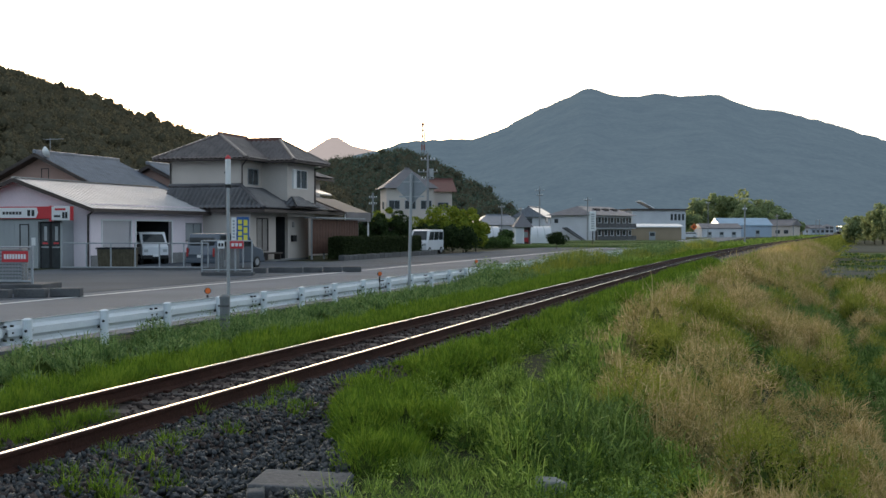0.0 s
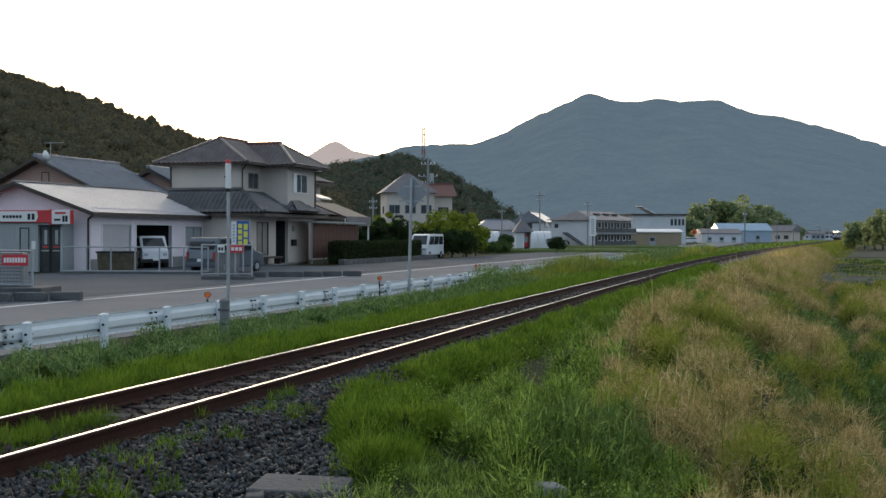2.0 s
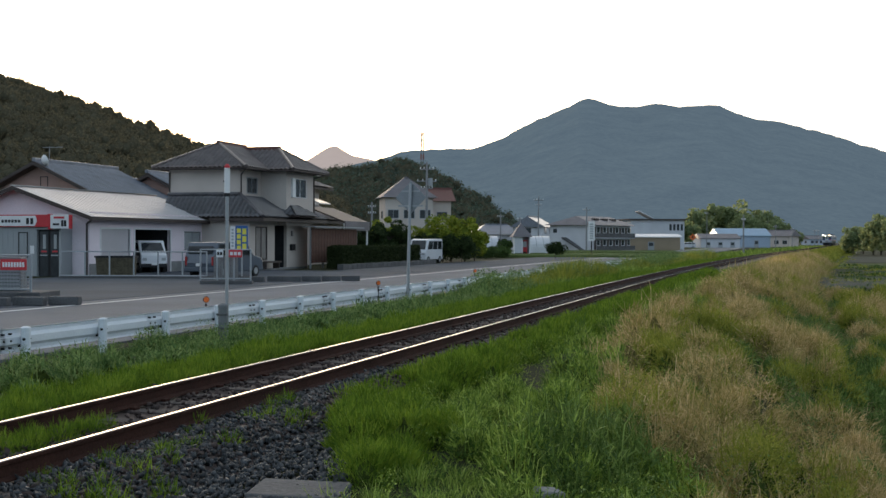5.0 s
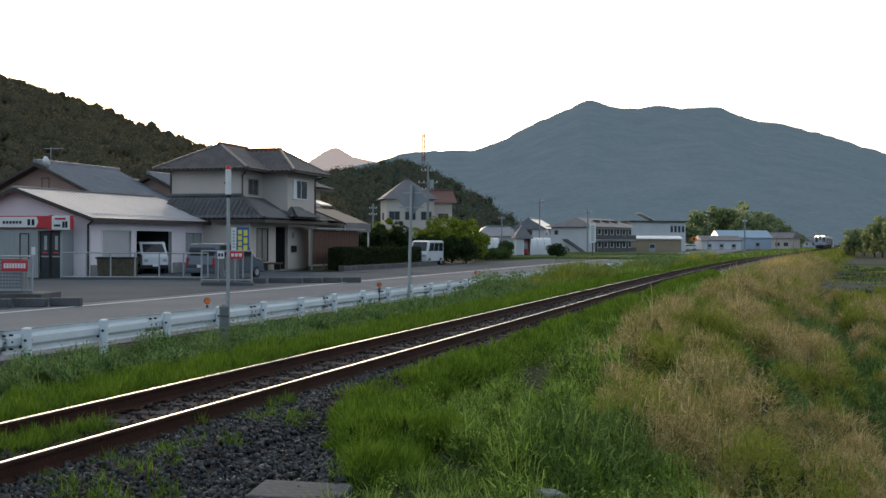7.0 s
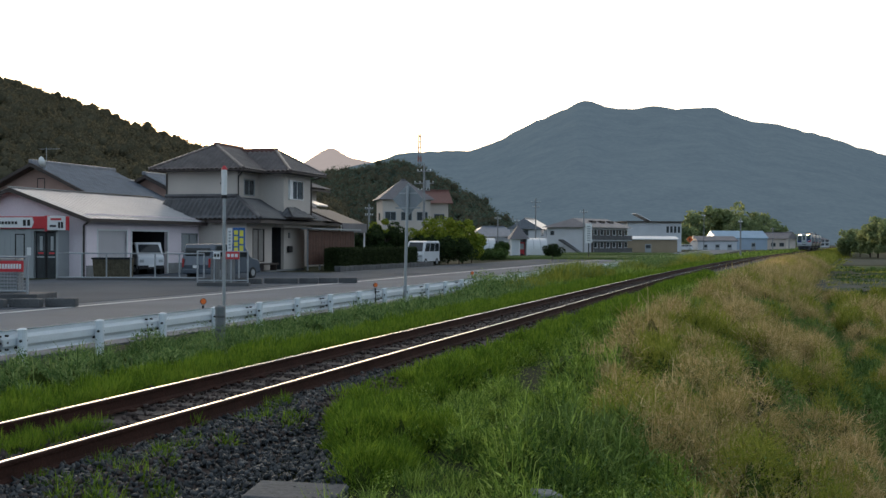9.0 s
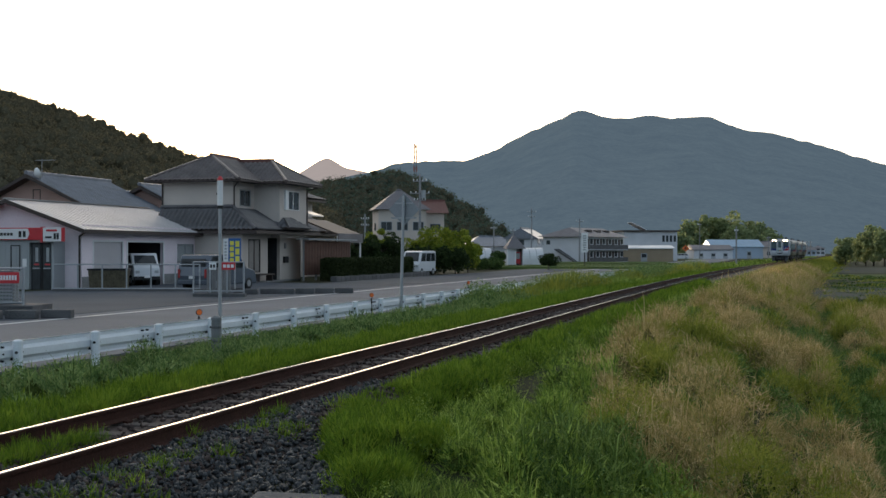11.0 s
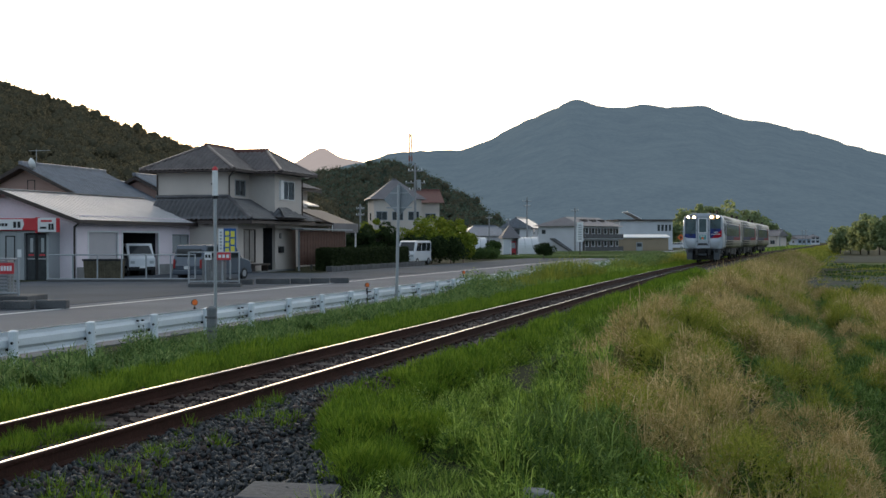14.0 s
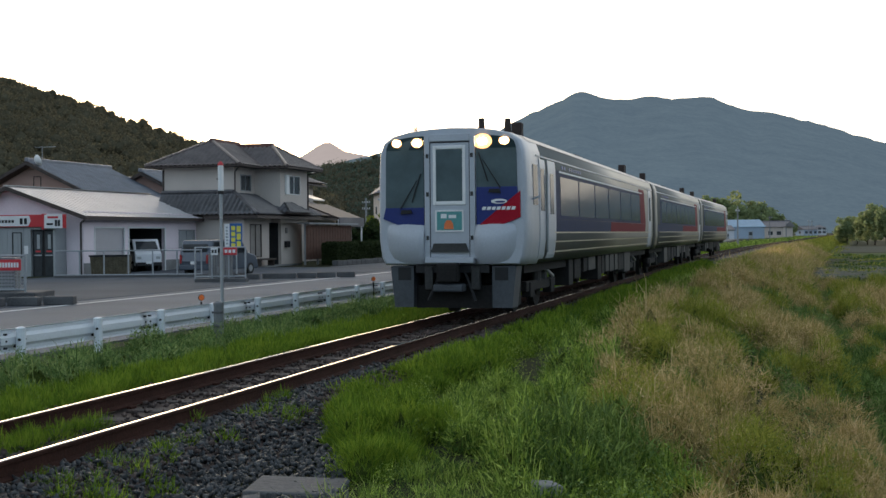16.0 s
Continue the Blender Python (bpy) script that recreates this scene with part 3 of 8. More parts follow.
def forest(name, peaks, d, depth, material, label, seed, n, size, foot=-1.0, per=70, base_material=None):
    """A wooded slope: its soil and a mass of crowns."""
    sheet = ridge_sheet(name + "_slope", [(a, z - size * 0.7) for a, z in peaks], d, depth, base_material or M_SOIL, 2.0, 25.0, seed, 120, 24, foot)
    tagged(sheet, "steep hillside under trees", "hill", kind="structure")
    rng = np.random.RandomState(seed)
    px = np.array([p[0] for p in peaks])
    pz = np.array([p[1] for p in peaks])
    t = rng.uniform(px[0], px[-1], n)
    W = rng.rand(n) ** 0.8 * 1.1
    y = d - depth * (1 - W)
    crest = np.interp(t, px, pz) - size * 0.7
    z = foot + (crest - foot) * np.where(W <= 1, W ** 0.85, 1 - (W - 1) * 1.2)
    r = size * (0.30 + 0.32 * rng.rand(n) ** 1.4)
    main = np.stack([t * y, y, z + r * 0.6], -1)
    c2 = main + np.stack([rng.uniform(-1, 1, n) * r, rng.uniform(-1, 1, n) * r, rng.uniform(-0.1, 0.45, n) * r], -1)
    cs, rs = np.concatenate([main, c2]), np.concatenate([r, r * 0.6])
    v, f = leaf_cloud(cs, rs * 1.06, per, size * 0.08, seed, 1.1)
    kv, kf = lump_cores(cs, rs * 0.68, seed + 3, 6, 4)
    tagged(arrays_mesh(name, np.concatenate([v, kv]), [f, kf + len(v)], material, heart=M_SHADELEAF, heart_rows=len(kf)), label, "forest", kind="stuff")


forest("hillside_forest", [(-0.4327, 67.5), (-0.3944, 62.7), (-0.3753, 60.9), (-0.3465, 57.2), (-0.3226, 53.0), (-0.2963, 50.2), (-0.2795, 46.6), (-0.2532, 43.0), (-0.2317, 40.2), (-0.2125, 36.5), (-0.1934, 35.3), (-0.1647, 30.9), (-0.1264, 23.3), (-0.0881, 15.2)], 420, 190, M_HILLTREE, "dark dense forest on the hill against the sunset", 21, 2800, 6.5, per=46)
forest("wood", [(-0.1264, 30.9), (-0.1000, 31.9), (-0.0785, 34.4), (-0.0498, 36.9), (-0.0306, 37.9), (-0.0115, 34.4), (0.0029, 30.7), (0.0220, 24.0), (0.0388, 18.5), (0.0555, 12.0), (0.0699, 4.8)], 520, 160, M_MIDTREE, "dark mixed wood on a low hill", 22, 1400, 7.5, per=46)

# ---- grass ----
def blades(name, s, l, z, h, w, lean, material, label, category, seed, curl=0.5, out=None):
    """Grass blades: two-step tapering strips that bend over."""
    rng = np.random.RandomState(seed)
    n = len(s)
    x, y = map_sl(s, l)
    p = np.stack([x, y, z], -1)
    a = rng.uniform(0, 2 * math.pi, n) if out is None else out + rng.normal(0, 0.6, n)
    d = np.stack([np.cos(a), np.sin(a), np.zeros(n)], -1)
    b = rng.uniform(0, 2 * math.pi, n)
    q = np.stack([np.cos(b), np.sin(b), np.zeros(n)], -1)
    hh, ww, ll = h[:, None], w[:, None], (lean * rng.uniform(0.3, 1.4, n))[:, None]
    up = np.array([0, 0, 1.0])
    mid = p + up * hh * 0.55 + d * hh * ll * 0.35
    tip = p + up * hh * (1 - 0.35 * ll * curl) + d * hh * ll
    v = np.stack([p - q * ww * 0.5, p + q * ww * 0.5, mid + q * ww * 0.42, mid - q * ww * 0.42, tip], 1).reshape(-1, 3)
    i = 5 * np.arange(n)[:, None]
    ob = arrays_mesh(name, v, [i + np.array([[0, 1, 2, 3]]), i + np.array([[3, 2, 4]])], material)
    return tagged(ob, label, category, kind="stuff")


def scatter(rng, n, s0, s1, l0, l1, power=1.0):
    return s0 + (s1 - s0) * rng.rand(n) ** power, rng.uniform(l0, l1, n)


def tuft_noise(s, l, scale, seed):
    return 0.6 * smooth_noise(s, l, scale, seed) + 0.4 * smooth_noise(s, l, scale * 0.4, seed + 50)


def lawn(name, n, s0, s1, l0, l1, h0, h1, w0, lean, material, label, seed, power=1.0, clump=0.14, keep=None, per=26, category="grass", patch=1.2, bare=0.2, lift=0.0):
    """Grass over a stretch of the plan, grown in domed clumps whose blades fan outwards; blades and clumps widen where it is far off."""
    rng = np.random.RandomState(seed)
    m = max(1, n // per)
    cs, cl = scatter(rng, m, s0, s1, l0, l1, power)
    t = tuft_noise(cs, cl, patch, seed)
    ok = rng.rand(m) < np.clip((t - bare) * 3.0, 0.05, 1)
    if keep is not None:
        ok &= keep(cs, cl, t)
    cs, cl, t = cs[ok], cl[ok], t[ok]
    far = 1 + np.clip(cs - 10, 0, 200) * 0.03
    rad = clump * far ** 0.5 * rng.uniform(0.5, 1.7, len(cs))
    ch = (h0 + (h1 - h0) * np.clip((t - 0.25) * 1.8, 0, 1)) * rng.uniform(0.55, 1.3, len(cs)) * (0.55 + 0.9 * smooth_noise(cs, cl, 1.1 + 0.02 * s1, seed + 7))
    tilt = rng.uniform(0, 2 * math.pi, len(cs))
    i = np.repeat(np.arange(len(cs)), per)
    k = len(i)
    r, a = np.sqrt(rng.rand(k)), rng.uniform(0, 2 * math.pi, k)
    s, l = cs[i] + rad[i] * r * np.cos(a), cl[i] + rad[i] * r * np.sin(a)
    h = ch[i] * (1.08 - 0.62 * r * r) * rng.uniform(0.75, 1.12, k)
    w = w0 * rng.uniform(0.6, 1.5, k) * (1 + np.clip(s - 10, 0, 200) * 0.045)
    x, y, hd = axis_arrays(s)
    out = np.pi / 2 - hd - a
    out = np.where(rng.rand(k) < 0.4, tilt[i], out)
    return blades(name, s, l, ground_z(l, s) - 0.03 + lift, h, w, lean * (0.3 + 0.8 * r), material, label, category, seed, out=out)


def right_green(s, l, t):
    """Green up to the tan stand; open over the bare ballast."""
    return (l > gravel_edge(s) - 0.15) & ~((s < 15) & (l < 1.2))


def leafy(name, n, s0, s1, l0, l1, r0, r1, z0, z1, leaf, per, material, label, seed, power=1.3, keep=None, patch=1.5, category="weeds", bare=0.3, flat=0.8):
    """Bushy weeds or seed heads: loose small leaves in lumps, in drifts."""
    rng = np.random.RandomState(seed)
    s, l = scatter(rng, n, s0, s1, l0, l1, power)
    t = tuft_noise(s, l, patch, seed)
    ok = rng.rand(n) < np.clip((t - bare) * 4.0, 0.03, 1)
    if keep is not None:
        ok &= keep(s, l, t)
    s, l, t = s[ok], l[ok], t[ok]
    m = len(s)
    x, y = map_sl(s, l)
    k = (1 + np.clip(s - 12, 0, 200) * 0.02) * rng.uniform(0.7, 1.3, m)
    r = (r0 + (r1 - r0) * np.clip((t - bare) * 2, 0, 1)) * k
    z = ground_z(l, s) + rng.uniform(z0, z1, m)
    v, f = leaf_cloud(np.stack([x, y, z], -1), r, per, leaf, seed, flat)
    return tagged(arrays_mesh(name, v, [f], material), label, category, kind="stuff")


def drift(s, l, scale=0.9, seed=91):
    """Which growth holds a spot: low for deep green weeds, middling for yellow-green grass, high for tan seed grass."""
    return 0.65 * smooth_noise(s * 0.8, l, scale, seed) + 0.35 * smooth_noise(s, l, scale * 0.45, seed + 1)


def verge(lo, hi):
    return lambda s, l, t: right_green(s, l, t) & (drift(s, l, 0.75, 97) >= lo) & (drift(s, l, 0.75, 97) < hi)


def tussocks(name, s, l, rad, high, blade, per, w0, material, label, seed, category="grass", jitter=0.4, rise=0.6, lift=0.0, stems=0.0, heart=None):
    """Cushions of fine growth: short blades and leaflets all over many small domes, each dome with a closed core whose
    darker colour puts shade at its foot; stems: share of long arching blades.
    """
    rng = np.random.RandomState(seed)
    n = len(s)
    x, y = map_sl(s, l)
    centre = np.stack([x, y, ground_z(l, s) - 0.06 + lift], -1)
    size = np.stack([rad, rad * rng.uniform(0.8, 1.25, n), high], -1)
    far = 1 + np.clip(s - 10, 0, 200) * 0.03
    wide = w0 * (1 + np.clip(s - 10, 0, 200) * 0.045)
    count = np.maximum(30, (per * rng.uniform(0.7, 1.3, n) / far ** 0.7)).astype(int)
    i = np.repeat(np.arange(n), count)
    k = len(i)
    a, up = rng.uniform(0, 2 * math.pi, k), rng.uniform(0.0, 1.0, k)
    flat = np.sqrt(1 - up * up)
    d = np.stack([np.cos(a) * flat, np.sin(a) * flat, up], -1)
    lump = 0.82 + 0.3 * smooth_noise(a * 1.3 + 3 * i, up * 2.2, 1.0, seed + 4)
    root = centre[i] + d * size[i] * (lump * rng.uniform(0.74, 1.06, k))[:, None]
    way = d * 0.7 + np.array([0, 0, rise]) + rng.normal(0, jitter, (k, 3))
    way /= np.linalg.norm(way, axis=1, keepdims=True)
    ln = (blade[i] * far[i] ** 0.7 * rng.uniform(0.5, 1.35, k))[:, None]
    q = np.cross(way, rng.normal(size=(k, 3)))
    q *= (wide[i] * rng.uniform(0.6, 1.4, k))[:, None] / (np.linalg.norm(q, axis=1, keepdims=True) + 1e-9)
    v = np.stack([root + q * 0.6, root + way * ln, root - q * 0.6], 1).reshape(-1, 3)
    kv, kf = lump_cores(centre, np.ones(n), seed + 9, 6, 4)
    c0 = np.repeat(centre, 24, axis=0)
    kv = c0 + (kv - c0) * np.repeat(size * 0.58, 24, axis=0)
    verts, faces = [v], [np.arange(3 * k).reshape(-1, 3)]
    if stems:
        m = np.repeat(np.arange(n), np.maximum(3, (count * stems).astype(int)))
        c = len(m)
        a = rng.uniform(0, 2 * math.pi, c)
        o = np.stack([np.cos(a), np.sin(a), np.zeros(c)], -1)
        p = centre[m] + o * (rad[m] * rng.rand(c) * 0.7)[:, None]
        h = (high[m] * rng.uniform(0.9, 1.5, c))[:, None]
        e = np.stack([-o[:, 1], o[:, 0], o[:, 2]], -1) * (wide[m] * 0.8)[:, None]
        mid = p + np.array([0, 0, 1.0]) * h * 0.8 + o * h * 0.15
        tip = p + np.array([0, 0, 1.0]) * h * rng.uniform(0.8, 1.05, c)[:, None] + o * h * rng.uniform(0.2, 0.6, c)[:, None]
        base = len(v)
        verts.append(np.stack([p - e * 0.5, p + e * 0.5, mid + e * 0.5, mid - e * 0.5, tip], 1).reshape(-1, 3))
        j = base + 5 * np.arange(c)[:, None]
        faces += [j + np.array([[0, 1, 2, 3]]), j + np.array([[3, 2, 4]])]
    top = sum(len(a) for a in verts)
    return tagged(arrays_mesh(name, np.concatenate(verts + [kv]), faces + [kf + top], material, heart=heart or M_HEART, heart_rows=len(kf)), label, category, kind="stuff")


def spots(n, s0, s1, l0, l1, seed, power=1.0, keep=None):
    """Places for tussocks over a stretch of the plan."""
    rng = np.random.RandomState(seed)
    s, l = scatter(rng, n, s0, s1, l0, l1, power)
    if keep is not None:
        ok = keep(s, l)
        s, l = s[ok], l[ok]
    return s, l, 1 + np.clip(s - 12, 0, 200) * 0.012, rng.uniform(0.65, 1.35, len(s))


def stand_edge(s):
    """Where the tall stand on the bank begins, along the track."""
    return np.interp(s, [6, 9, 10.2, 12.2, 15, 17, 23, 31, 48, 90], [5.6, 5.3, 5.0, 4.5, 3.7, 3.4, 3.1, 3.3, 4.3, 4.6])


def kind_here(s, l):
    """Patches on the bank: low for deep green, middling for yellow-green, high for tan."""
    k = 1 + 0.02 * s
    return 0.6 * smooth_noise(s / k, l, 1.1, 191) + 0.4 * smooth_noise(s / k, l, 0.5, 192)


def build_grass():
    # left of the track: a trim bright cushion along the ballast, rank weeds by the guardrail
    s, l, f, r = spots(800, 5, 48, -2.25, -1.12, 301, 1.5)
    tussocks("grass_fringe", s, l, 0.20 * f * r, 0.30 * r ** 0.5, 0.08 * f, 330, 0.008, M_FRINGE, "bright green short grass along the ballast", 31, jitter=0.28, rise=0.8)
    lawn("grass_fringe_far", 22000, 46, 135, -2.8, -1.0, 0.18, 0.32, 0.008, 0.6, M_FRINGE, "bright green short grass along the ballast", 32, 1.3, 0.28, patch=1.0, bare=-0.1, per=40, lift=0.08)
    s, l, f, r = spots(560, 6, 48, -4.4, -2.4, 302, 1.4)
    tussocks("roadside_weeds", s, l, 0.24 * f * r, 0.27 * r * (0.45 + smooth_noise(s, l, 1.2, 21)), 0.075 * f, 260, 0.013, M_WEED, "rank green weeds beside the guardrail", 33, jitter=0.8, rise=0.3, stems=0.02)
    lawn("roadside_dark_weeds", 22000, 6, 45, -4.6, -2.2, 0.12, 0.25, 0.010, 0.9, M_DEEP, "deep green weeds beside the guardrail", 45, 1.4, 0.2, patch=0.8, per=30, bare=0.0)
    leafy("roadside_leafy_weeds", 900, 6, 45, -4.5, -2.5, 0.08, 0.16, 0.12, 0.30, 0.018, 60, M_WEED, "leafy green weeds beside the guardrail", 61)
    lawn("roadside_weeds_far", 36000, 45, 175, -6.4, -2.3, 0.12, 0.5, 0.010, 0.9, M_GREEN, "green and yellowish weeds beside the road", 34, 1.3, 0.3, patch=2.0, bare=0.3)
    leafy("roadside_bushes", 420, 38, 120, -4.7, -3.3, 0.2, 0.36, 0.1, 0.5, 0.055, 170, M_WEED, "tall leafy weeds beside the guardrail", 62, 1.0, patch=4.0, bare=0.3)
    lawn("far_verge_left", 16000, 130, 420, -7.5, -1.6, 0.25, 0.6, 0.012, 0.8, M_GREEN, "green weeds along the far track", 54, 1.2, 0.6, patch=6.0, bare=0.0, per=30)
    lawn("far_verge_right", 26000, 130, 440, 1.8, 7, 0.25, 0.5, 0.012, 0.8, M_YGREEN, "yellow-green grass along the far track", 55, 1.2, 0.7, patch=6.0, bare=0.0, per=30)
    lawn("tall_roadside_weeds", 30000, 38, 120, -4.7, -3.2, 0.35, 0.85, 0.008, 0.5, M_YGREEN, "tall weeds hiding the guardrail", 51, 1.1, 0.25, patch=4.0, bare=0.2, per=40)
    lawn("field_edge_weeds", 26000, 26, 150, 8.5, 24, 0.15, 0.38, 0.011, 0.8, M_DEEP, "deep green weeds at the edge of the fields", 52, 1.3, 0.5, patch=4.0, bare=0.15, per=40)
    lawn("field_edge_grass", 26000, 26, 150, 8.0, 22, 0.15, 0.35, 0.010, 0.8, M_YGREEN, "yellow-green grass at the edge of the fields", 53, 1.3, 0.5, patch=4.0, bare=0.4, per=40)
    # inside the track, near the eye
    s, l, f, r = spots(60, 7.4, 11.2, -0.46, -0.05, 303)
    tussocks("track_grass", s, l, 0.12 * r, 0.17 * r ** 0.4, 0.075 * f, 200, 0.005, M_FRINGE, "short grass growing between the rails", 35, jitter=0.28, rise=0.8, lift=0.14)
    # right of the track: a feathery cushion along the ballast, a hollow, lower mounds beyond it
    s, l, f, r = spots(1000, 10.2, 62, 0.95, 2.9, 304, 1.5, lambda s, l: (l > gravel_edge(s) + 0.1) & (l < np.maximum(gravel_edge(s), 1.0) + 0.95 + 0.35 * smooth_noise(s, s * 0, 1.4, 5)))
    tussocks("ballast_fringe", s, l, 0.20 * f * r, np.minimum(0.42 * r * (0.35 + 0.9 * smooth_noise(s, l, 0.8, 6)), 0.15 + 0.34 * (l - 0.8)), 0.09 * f ** 0.5, 520, 0.0085, M_FRINGE, "feathery bright green grass against the ballast", 44, jitter=0.42, rise=0.7)
    s, l, f, r = spots(900, 8.5, 46, 1.9, 5.6, 305, 1.5, lambda s, l: (l > np.maximum(gravel_edge(s), 1.0) + 1.25) & (l < stand_edge(s) + 0.3) & (smooth_noise(s, l, 0.8, 12) > 0.33))
    tussocks("verge_bright_grass", s, l, 0.21 * f * r, 0.40 * r * (0.2 + 1.1 * smooth_noise(s, l, 0.9, 13)), 0.09 * f, 520, 0.010, M_GREEN, "lush feathery green grass beside the ballast", 36, jitter=0.6, rise=0.5, stems=0.02)
    lawn("near_verge_grass", 30000, 6.0, 11.0, 2.2, 5.6, 0.14, 0.27, 0.006, 1.1, M_GREEN, "lush green grass beside the crushed stone", 56, 1.0, 0.15, right_green, patch=0.6, per=65, bare=0.15)
    lawn("verge_dark_grass", 30000, 6.3, 40, 1.2, 6.0, 0.06, 0.15, 0.008, 0.9, M_DEEP, "deep green low grass beside the ballast", 46, 1.4, 0.2, right_green, patch=0.9, per=50, bare=0.1)
    leafy("verge_leafy_weeds", 1100, 6.5, 32, 1.8, 5.4, 0.08, 0.18, 0.05, 0.26, 0.015, 70, M_GREEN, "fine leafy weeds in the grass beside the ballast", 63, 1.4, right_green, patch=1.2)
    lawn("verge_grass_mid", 34000, 34, 66, 1.7, 5.0, 0.10, 0.30, 0.008, 0.85, M_GREEN, "lush green grass beside the ballast", 37, 1.3, 0.26, verge(0.42, 2), patch=1.3, bare=0.05, per=60)
    lawn("verge_grass_far", 30000, 58, 155, 1.6, 4.5, 0.10, 0.30, 0.009, 0.8, M_GREEN, "green grass beside the ballast", 38, 1.2, 0.3, patch=2.5, bare=0.1)
    # single tufts in the crushed stone
    rng = np.random.RandomState(306)
    at = np.array([(10.3, 1.0), (9.1, 1.3), (12.1, 1.0), (13.0, 0.75), (11.4, 0.85), (8.9, 0.85), (8.6, 1.5), (9.7, 1.15), (12.6, 1.1), (8.2, 1.9), (10.9, 1.0)])
    at = np.repeat(at, 4, axis=0) + rng.normal(0, 0.15, (44, 2))
    r = rng.uniform(0.6, 1.3, 44)
    tussocks("gravel_tufts", at[:, 0], at[:, 1], 0.10 * r, 0.15 * r, 0.085 * r, 110, 0.006, M_FRINGE, "grass tufts growing through the crushed stone", 39, jitter=0.45, rise=0.8, lift=np.where(at[:, 1] < 1.5, 0.12, 0.06))
    # a thick dark weed clump in front of the tall stand
    at = np.array([(12.0, 4.3)]) + rng.normal(0, 1.0, (34, 2)) * np.array([0.8, 0.22])
    r = rng.uniform(0.7, 1.3, 34)
    tussocks("weed_clump", at[:, 0], at[:, 1], 0.26 * r, 0.42 * r, 0.10 * r, 420, 0.012, M_DEEPWEED, "thick dark green weeds in front of the tall grass", 58, "weeds", jitter=0.7, rise=0.4, stems=0.02)
    # the tall seeding stand on the bank, in patches: tan, yellow-green, and deep green weeds between
    stand = lambda lo, hi: (lambda s, l: (l > stand_edge(s) + 0.5 * (smooth_noise(s, l, 1.0, 77) - 0.4)) & (kind_here(s, l) >= lo) & (kind_here(s, l) < hi) & (np.abs(l - 7.1) > 0.45))
    s, l, f, r = spots(1150, 8.6, 60, 3.0, 10.5, 307, 1.5, stand(0.53, 2))
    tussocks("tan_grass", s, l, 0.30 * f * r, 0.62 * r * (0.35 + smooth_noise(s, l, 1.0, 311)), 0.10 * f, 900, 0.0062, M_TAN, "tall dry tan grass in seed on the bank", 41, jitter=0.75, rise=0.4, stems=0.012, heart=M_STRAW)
    s, l, f, r = spots(1150, 8.2, 60, 3.0, 11.5, 308, 1.5, stand(0.42, 0.56))
    tussocks("yellow_grass", s, l, 0.28 * f * r, 0.56 * r * (0.35 + smooth_noise(s, l, 1.0, 312)), 0.10 * f, 820, 0.0064, M_YGREEN, "tall yellow-green grass on the bank", 48, jitter=0.7, rise=0.5, stems=0.012)
    s, l, f, r = spots(1000, 8.2, 55, 3.4, 12, 309, 1.5, lambda s, l: (l > stand_edge(s) + 0.2) & ((kind_here(s, l) < 0.46) | (np.abs(l - 7.1) < 0.6)))
    tussocks("bank_weeds", s, l, 0.24 * f * r, 0.30 * r, 0.10 * f, 330, 0.014, M_BANKWEED, "green weeds in the gaps of the tall grass", 59, "weeds", jitter=0.7, rise=0.4, stems=0.02)
    leafy("seed_heads", 1500, 9, 45, 3.6, 9.8, 0.10, 0.20, 0.46, 0.80, 0.009, 80, M_SEED, "pinkish tan grass seed heads", 64, 1.4, lambda s, l, t: (l > stand_edge(s) + 0.3) & (kind_here(s, l) > 0.54), patch=1.5, bare=0.2, flat=0.6)
    lawn("tan_grass_far", 50000, 48, 155, 3.2, 7.0, 0.4, 0.75, 0.0055, 0.9, M_TAN, "tall dry tan grass in seed on the bank", 42, 1.3, 0.4, lambda s, l, t: drift(s, l, 2.5) > 0.47, patch=3.0, per=60, bare=0.1)
    lawn("yellow_grass_far", 36000, 48, 155, 3.2, 7.2, 0.3, 0.6, 0.006, 0.9, M_YGREEN, "tall yellow-green grass on the bank", 49, 1.3, 0.4, lambda s, l, t: drift(s, l, 2.5) <= 0.5, patch=3.0, per=60, bare=0.1)
    leafy("seed_heads_far", 900, 40, 140, 3.2, 7.0, 0.2, 0.4, 0.3, 0.55, 0.03, 70, M_SEED, "pinkish tan grass seed heads", 65, 1.2, patch=3.0, bare=0.42, flat=0.6)
    lawn("bank_undergrowth", 24000, 8, 50, 4.2, 11, 0.12, 0.30, 0.009, 0.9, M_DEEP, "deep green undergrowth on the bank", 43, 1.4, 0.26, patch=1.5, per=60, bare=0.1)
    leafy("bank_leafy_weeds", 1200, 8, 60, 4.4, 12, 0.15, 0.32, 0.10, 0.36, 0.018, 80, M_WEED, "dark leafy weeds on the bank", 66, 1.4, patch=2.2, bare=0.35)


# tussock cores: the shade in the gaps is painted as their darker colour
M_HEART = mat("shaded_stem_core", (0.035, 0.055, 0.014), 0.95, 0, 0.6, 12.0, 70.0, 0.8, rgb2=(0.095, 0.13, 0.028), gloss=0.05)
M_STRAW = mat("straw_core", (0.12, 0.115, 0.04), 0.95, 0, 0.6, 12.0, 70.0, 0.8, rgb2=(0.30, 0.25, 0.10), gloss=0.05)
M_DEEPWEED = leaf_mat("dark_lush_weeds", [(0.04, 0.078, 0.016), (0.115, 0.185, 0.035), (0.28, 0.37, 0.09)], 0.25, 1.6, share=0.6, gloss=0.3)
